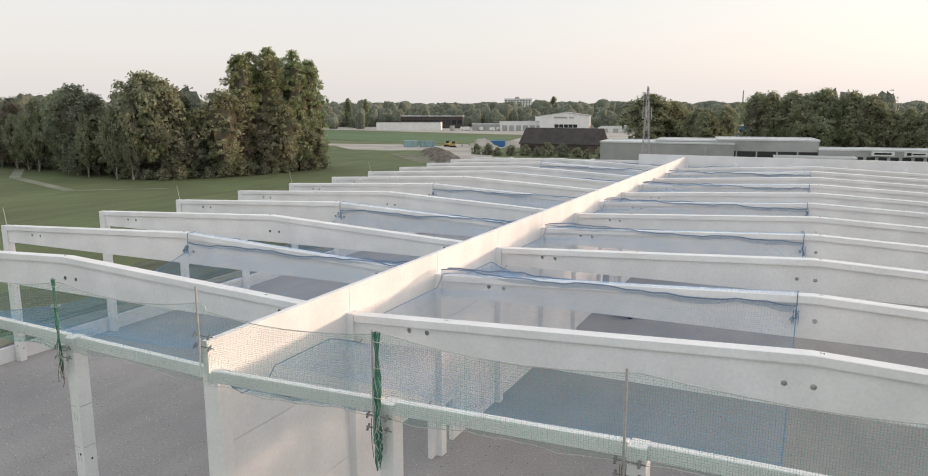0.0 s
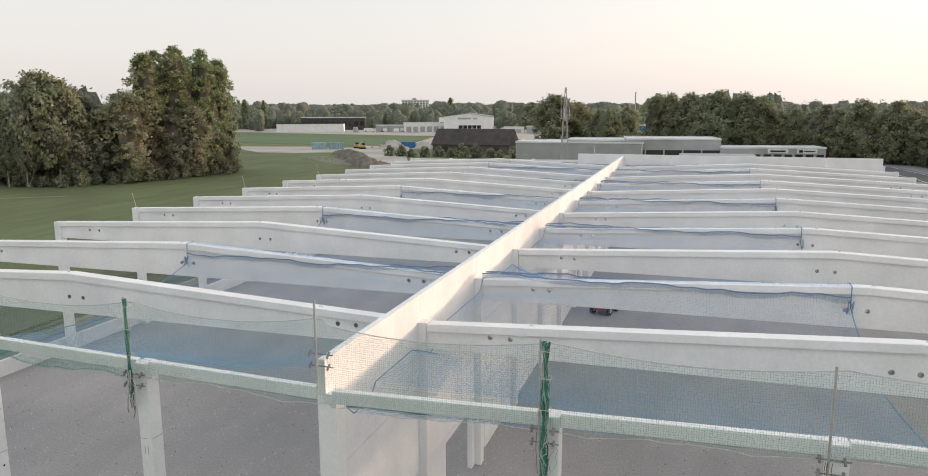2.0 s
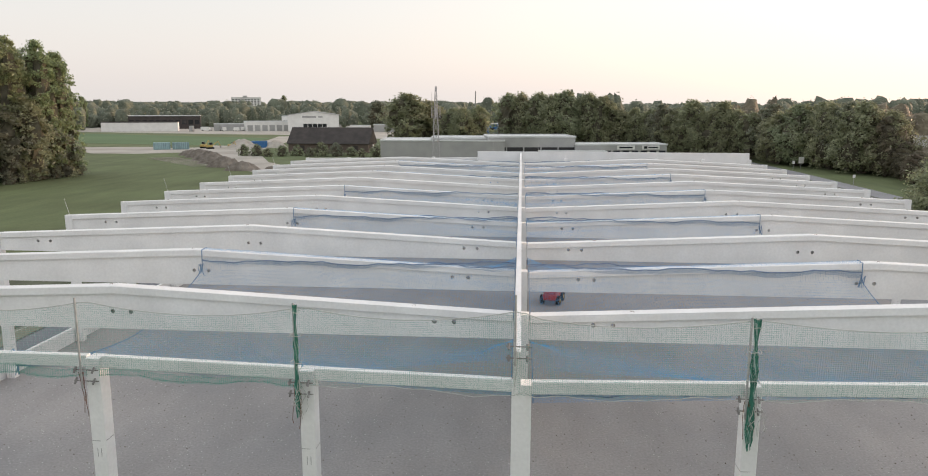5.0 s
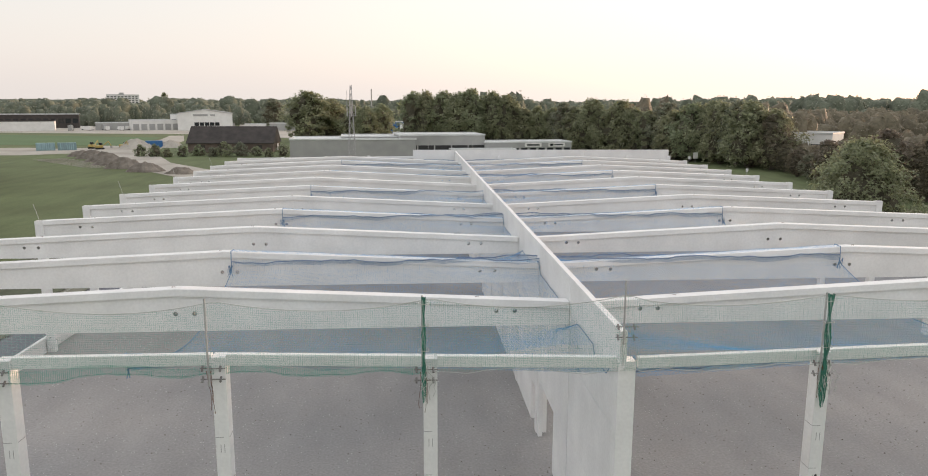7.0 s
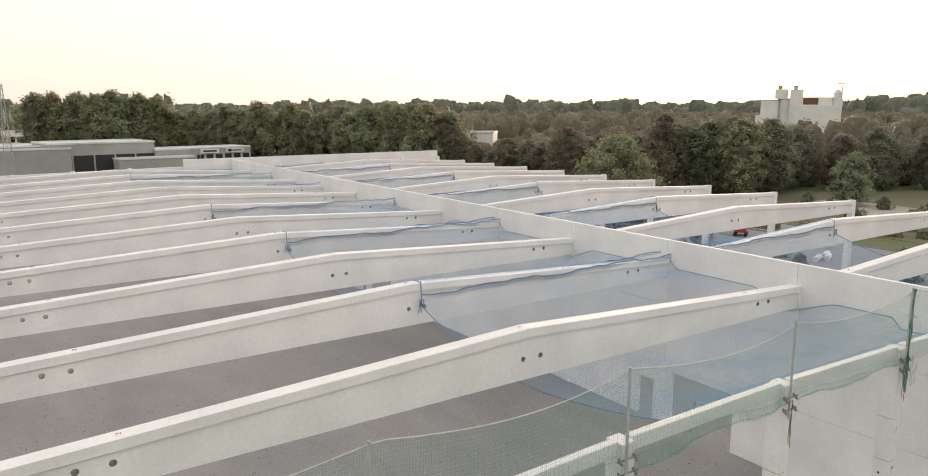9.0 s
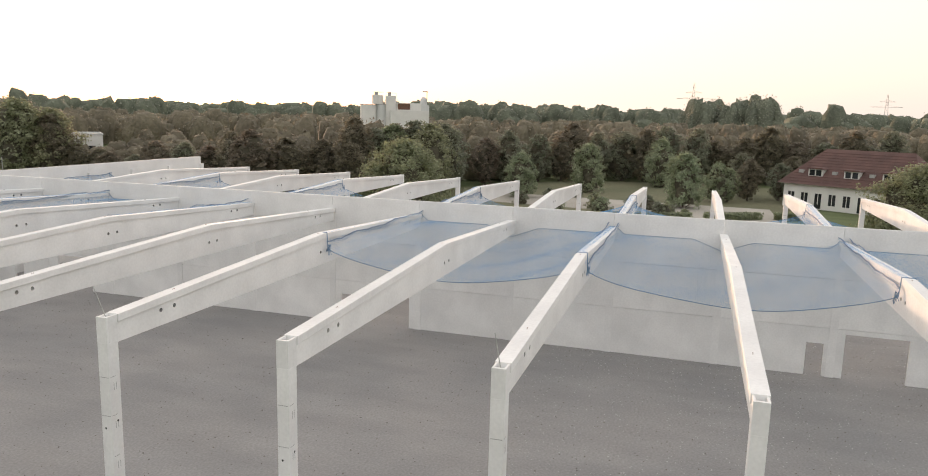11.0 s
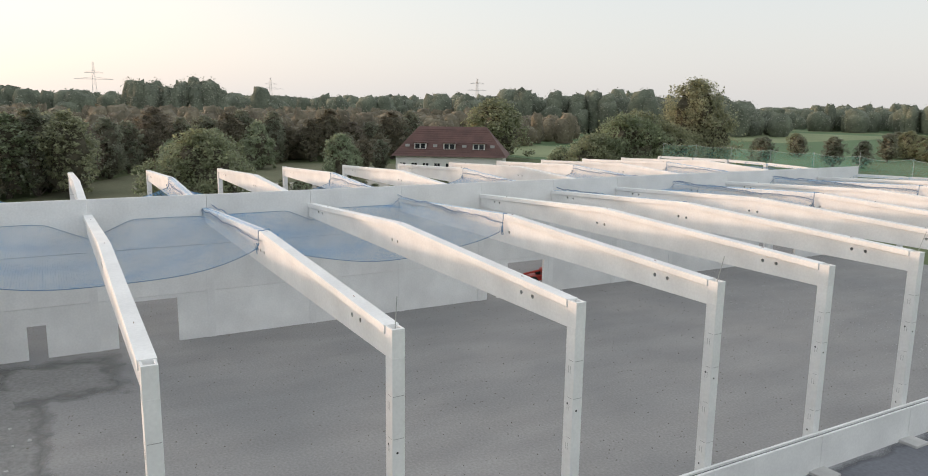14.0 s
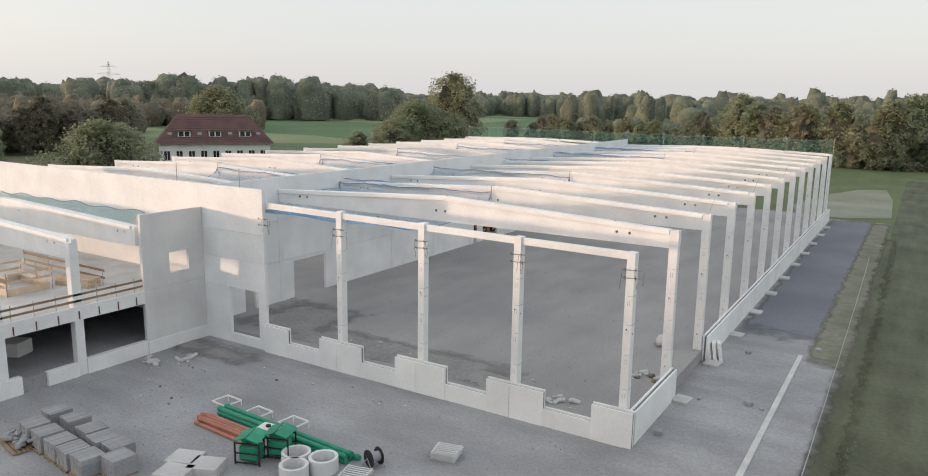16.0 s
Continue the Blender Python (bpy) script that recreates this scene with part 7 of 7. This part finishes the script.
# bank of dark gravel left inside the north plinth
bm = bmesh.new()
cols = []
for k in range(61):
    x = -21.5 + k * 0.29
    row = []
    for j in range(11):
        y = 75.3 + j * 0.22 + 0.15 * noise.noise(Vector((x * 0.5, j * 0.7, 3)))
        e = math.sin(math.pi * j / 10) * min(1, k / 4, (60 - k) / 4)
        row.append(bm.verts.new((x, y, -0.02 + e * (0.1 + 0.16 * noise.noise(Vector((x * 0.8, y * 0.9, 0))) + 0.08 * noise.noise(Vector((x * 3, y * 3, 1)))))))
    cols.append(row)
for a in range(60):
    for b in range(10):
        bm.faces.new((cols[a][b], cols[a + 1][b], cols[a + 1][b + 1], cols[a][b + 1])).smooth = True
solid("gravel_bank", bm, M_SOIL, "low bank of dark gravel along the north plinth", "gravel", kind="structure")

# marking line strung low along the meadow
solid("marking_line", rope(bmesh.new(), [(-34.75 - 0.7 * (k / 24) ** 0.7, 24 + k * 2.4, G + 0.07 + 0.05 * (k % 3)) for k in range(25)], 0.018, 5), M_ROPE, "pale marking line strung low along the meadow's edge", "rope")

# rough grass at the meadow's edge and beside the yard
rg = np.random.default_rng(21)
n = 5000
px, py = rg.uniform(-37.2, -36.0, n), rg.uniform(5, 90, n)
keep = rg.uniform(0, 1, n) < np.clip(0.75 - (-36.0 - px) / 3, 0.03, 1) * np.clip((92 - py) / 12, 0, 1)
px, py = px[keep], py[keep]
n = len(px)
ang, hh = rg.uniform(0, math.tau, n), rg.uniform(0.05, 0.18, n)
w = 0.03
base = np.stack([px, py, np.full(n, G - 0.02)], 1)
side = np.stack([np.cos(ang) * w, np.sin(ang) * w, np.zeros(n)], 1)
tip = base + np.stack([rg.normal(0, 0.06, n), rg.normal(0, 0.06, n), hh], 1)
vv = np.stack([base - side, base + side, tip], 1).reshape(-1, 3)
me = bpy.data.meshes.new("grass")
me.from_pydata(vv.tolist(), [], np.arange(n * 3).reshape(-1, 3).tolist())
me.materials.append(M_FIELD)
tagged(new("grass", me), "tufts of rough grass along the meadow's edge", "grass", kind="stuff")
# scattered stones on the yard and the floor


def scattered(x0, x1, y0, y1, z, n, big, material, label):
    px, py, s = rg.uniform(x0, x1, n), rg.uniform(y0, y1, n), rg.uniform(0.015, big, n)
    vv, ff = [], []
    for k in range(n):
        b = len(vv)
        vv += [(px[k] - s[k], py[k], z), (px[k] + s[k] * 0.7, py[k] - s[k], z), (px[k] + s[k] * 0.5, py[k] + s[k], z), (px[k], py[k], z + s[k])]
        ff += [(b, b + 1, b + 3), (b + 1, b + 2, b + 3), (b + 2, b, b + 3)]
    me = bpy.data.meshes.new("gravel_stones")
    me.from_pydata(vv, [], ff)
    me.materials.append(material)
    tagged(new("gravel_stones", me), label, "gravel", kind="stuff")


scattered(-35, 0, 79, 130, G + 0.01, 5000, 0.06, M_BLOCK, "loose stones scattered over the gravel yard")
scattered(-27.5, 28, 0.6, 30, 0.0, 5000, 0.04, M_CONC_D, "small pale stones lying on the hall floor")
scattered(-27.5, 28, 0.6, 77, 0.0, 5000, 0.045, M_EARTH, "small dark stones lying on the hall floor")


# scraps on the north yard and in the hall
rk = random.Random(41)


for k in range(46):
    s = rk.uniform(0.03, 0.09)
    x, y = rk.choice(((-3, 83), (-9, 80.3), (-16, 80.4), (-12, 75.2), (-22, 75.5), (-6, 86)))
    x, y = x + rk.gauss(0, 1.6), y + rk.gauss(0, 0.5)
    if 77.2 < y < 79.1:
        continue
    ob = solid("stone_scrap", box(-s, s, -s * 0.7, s * 0.7, -s * 0.3, s * 0.5, s * 0.25), M_CONC_D if k % 3 else M_EARTH, "small broken scrap of stone on the ground", "stone", "stone scraps", at=(x, y, (0.0 if y < 78 else G + 0.02) + s * 0.25), rz=rk.uniform(0, 180))
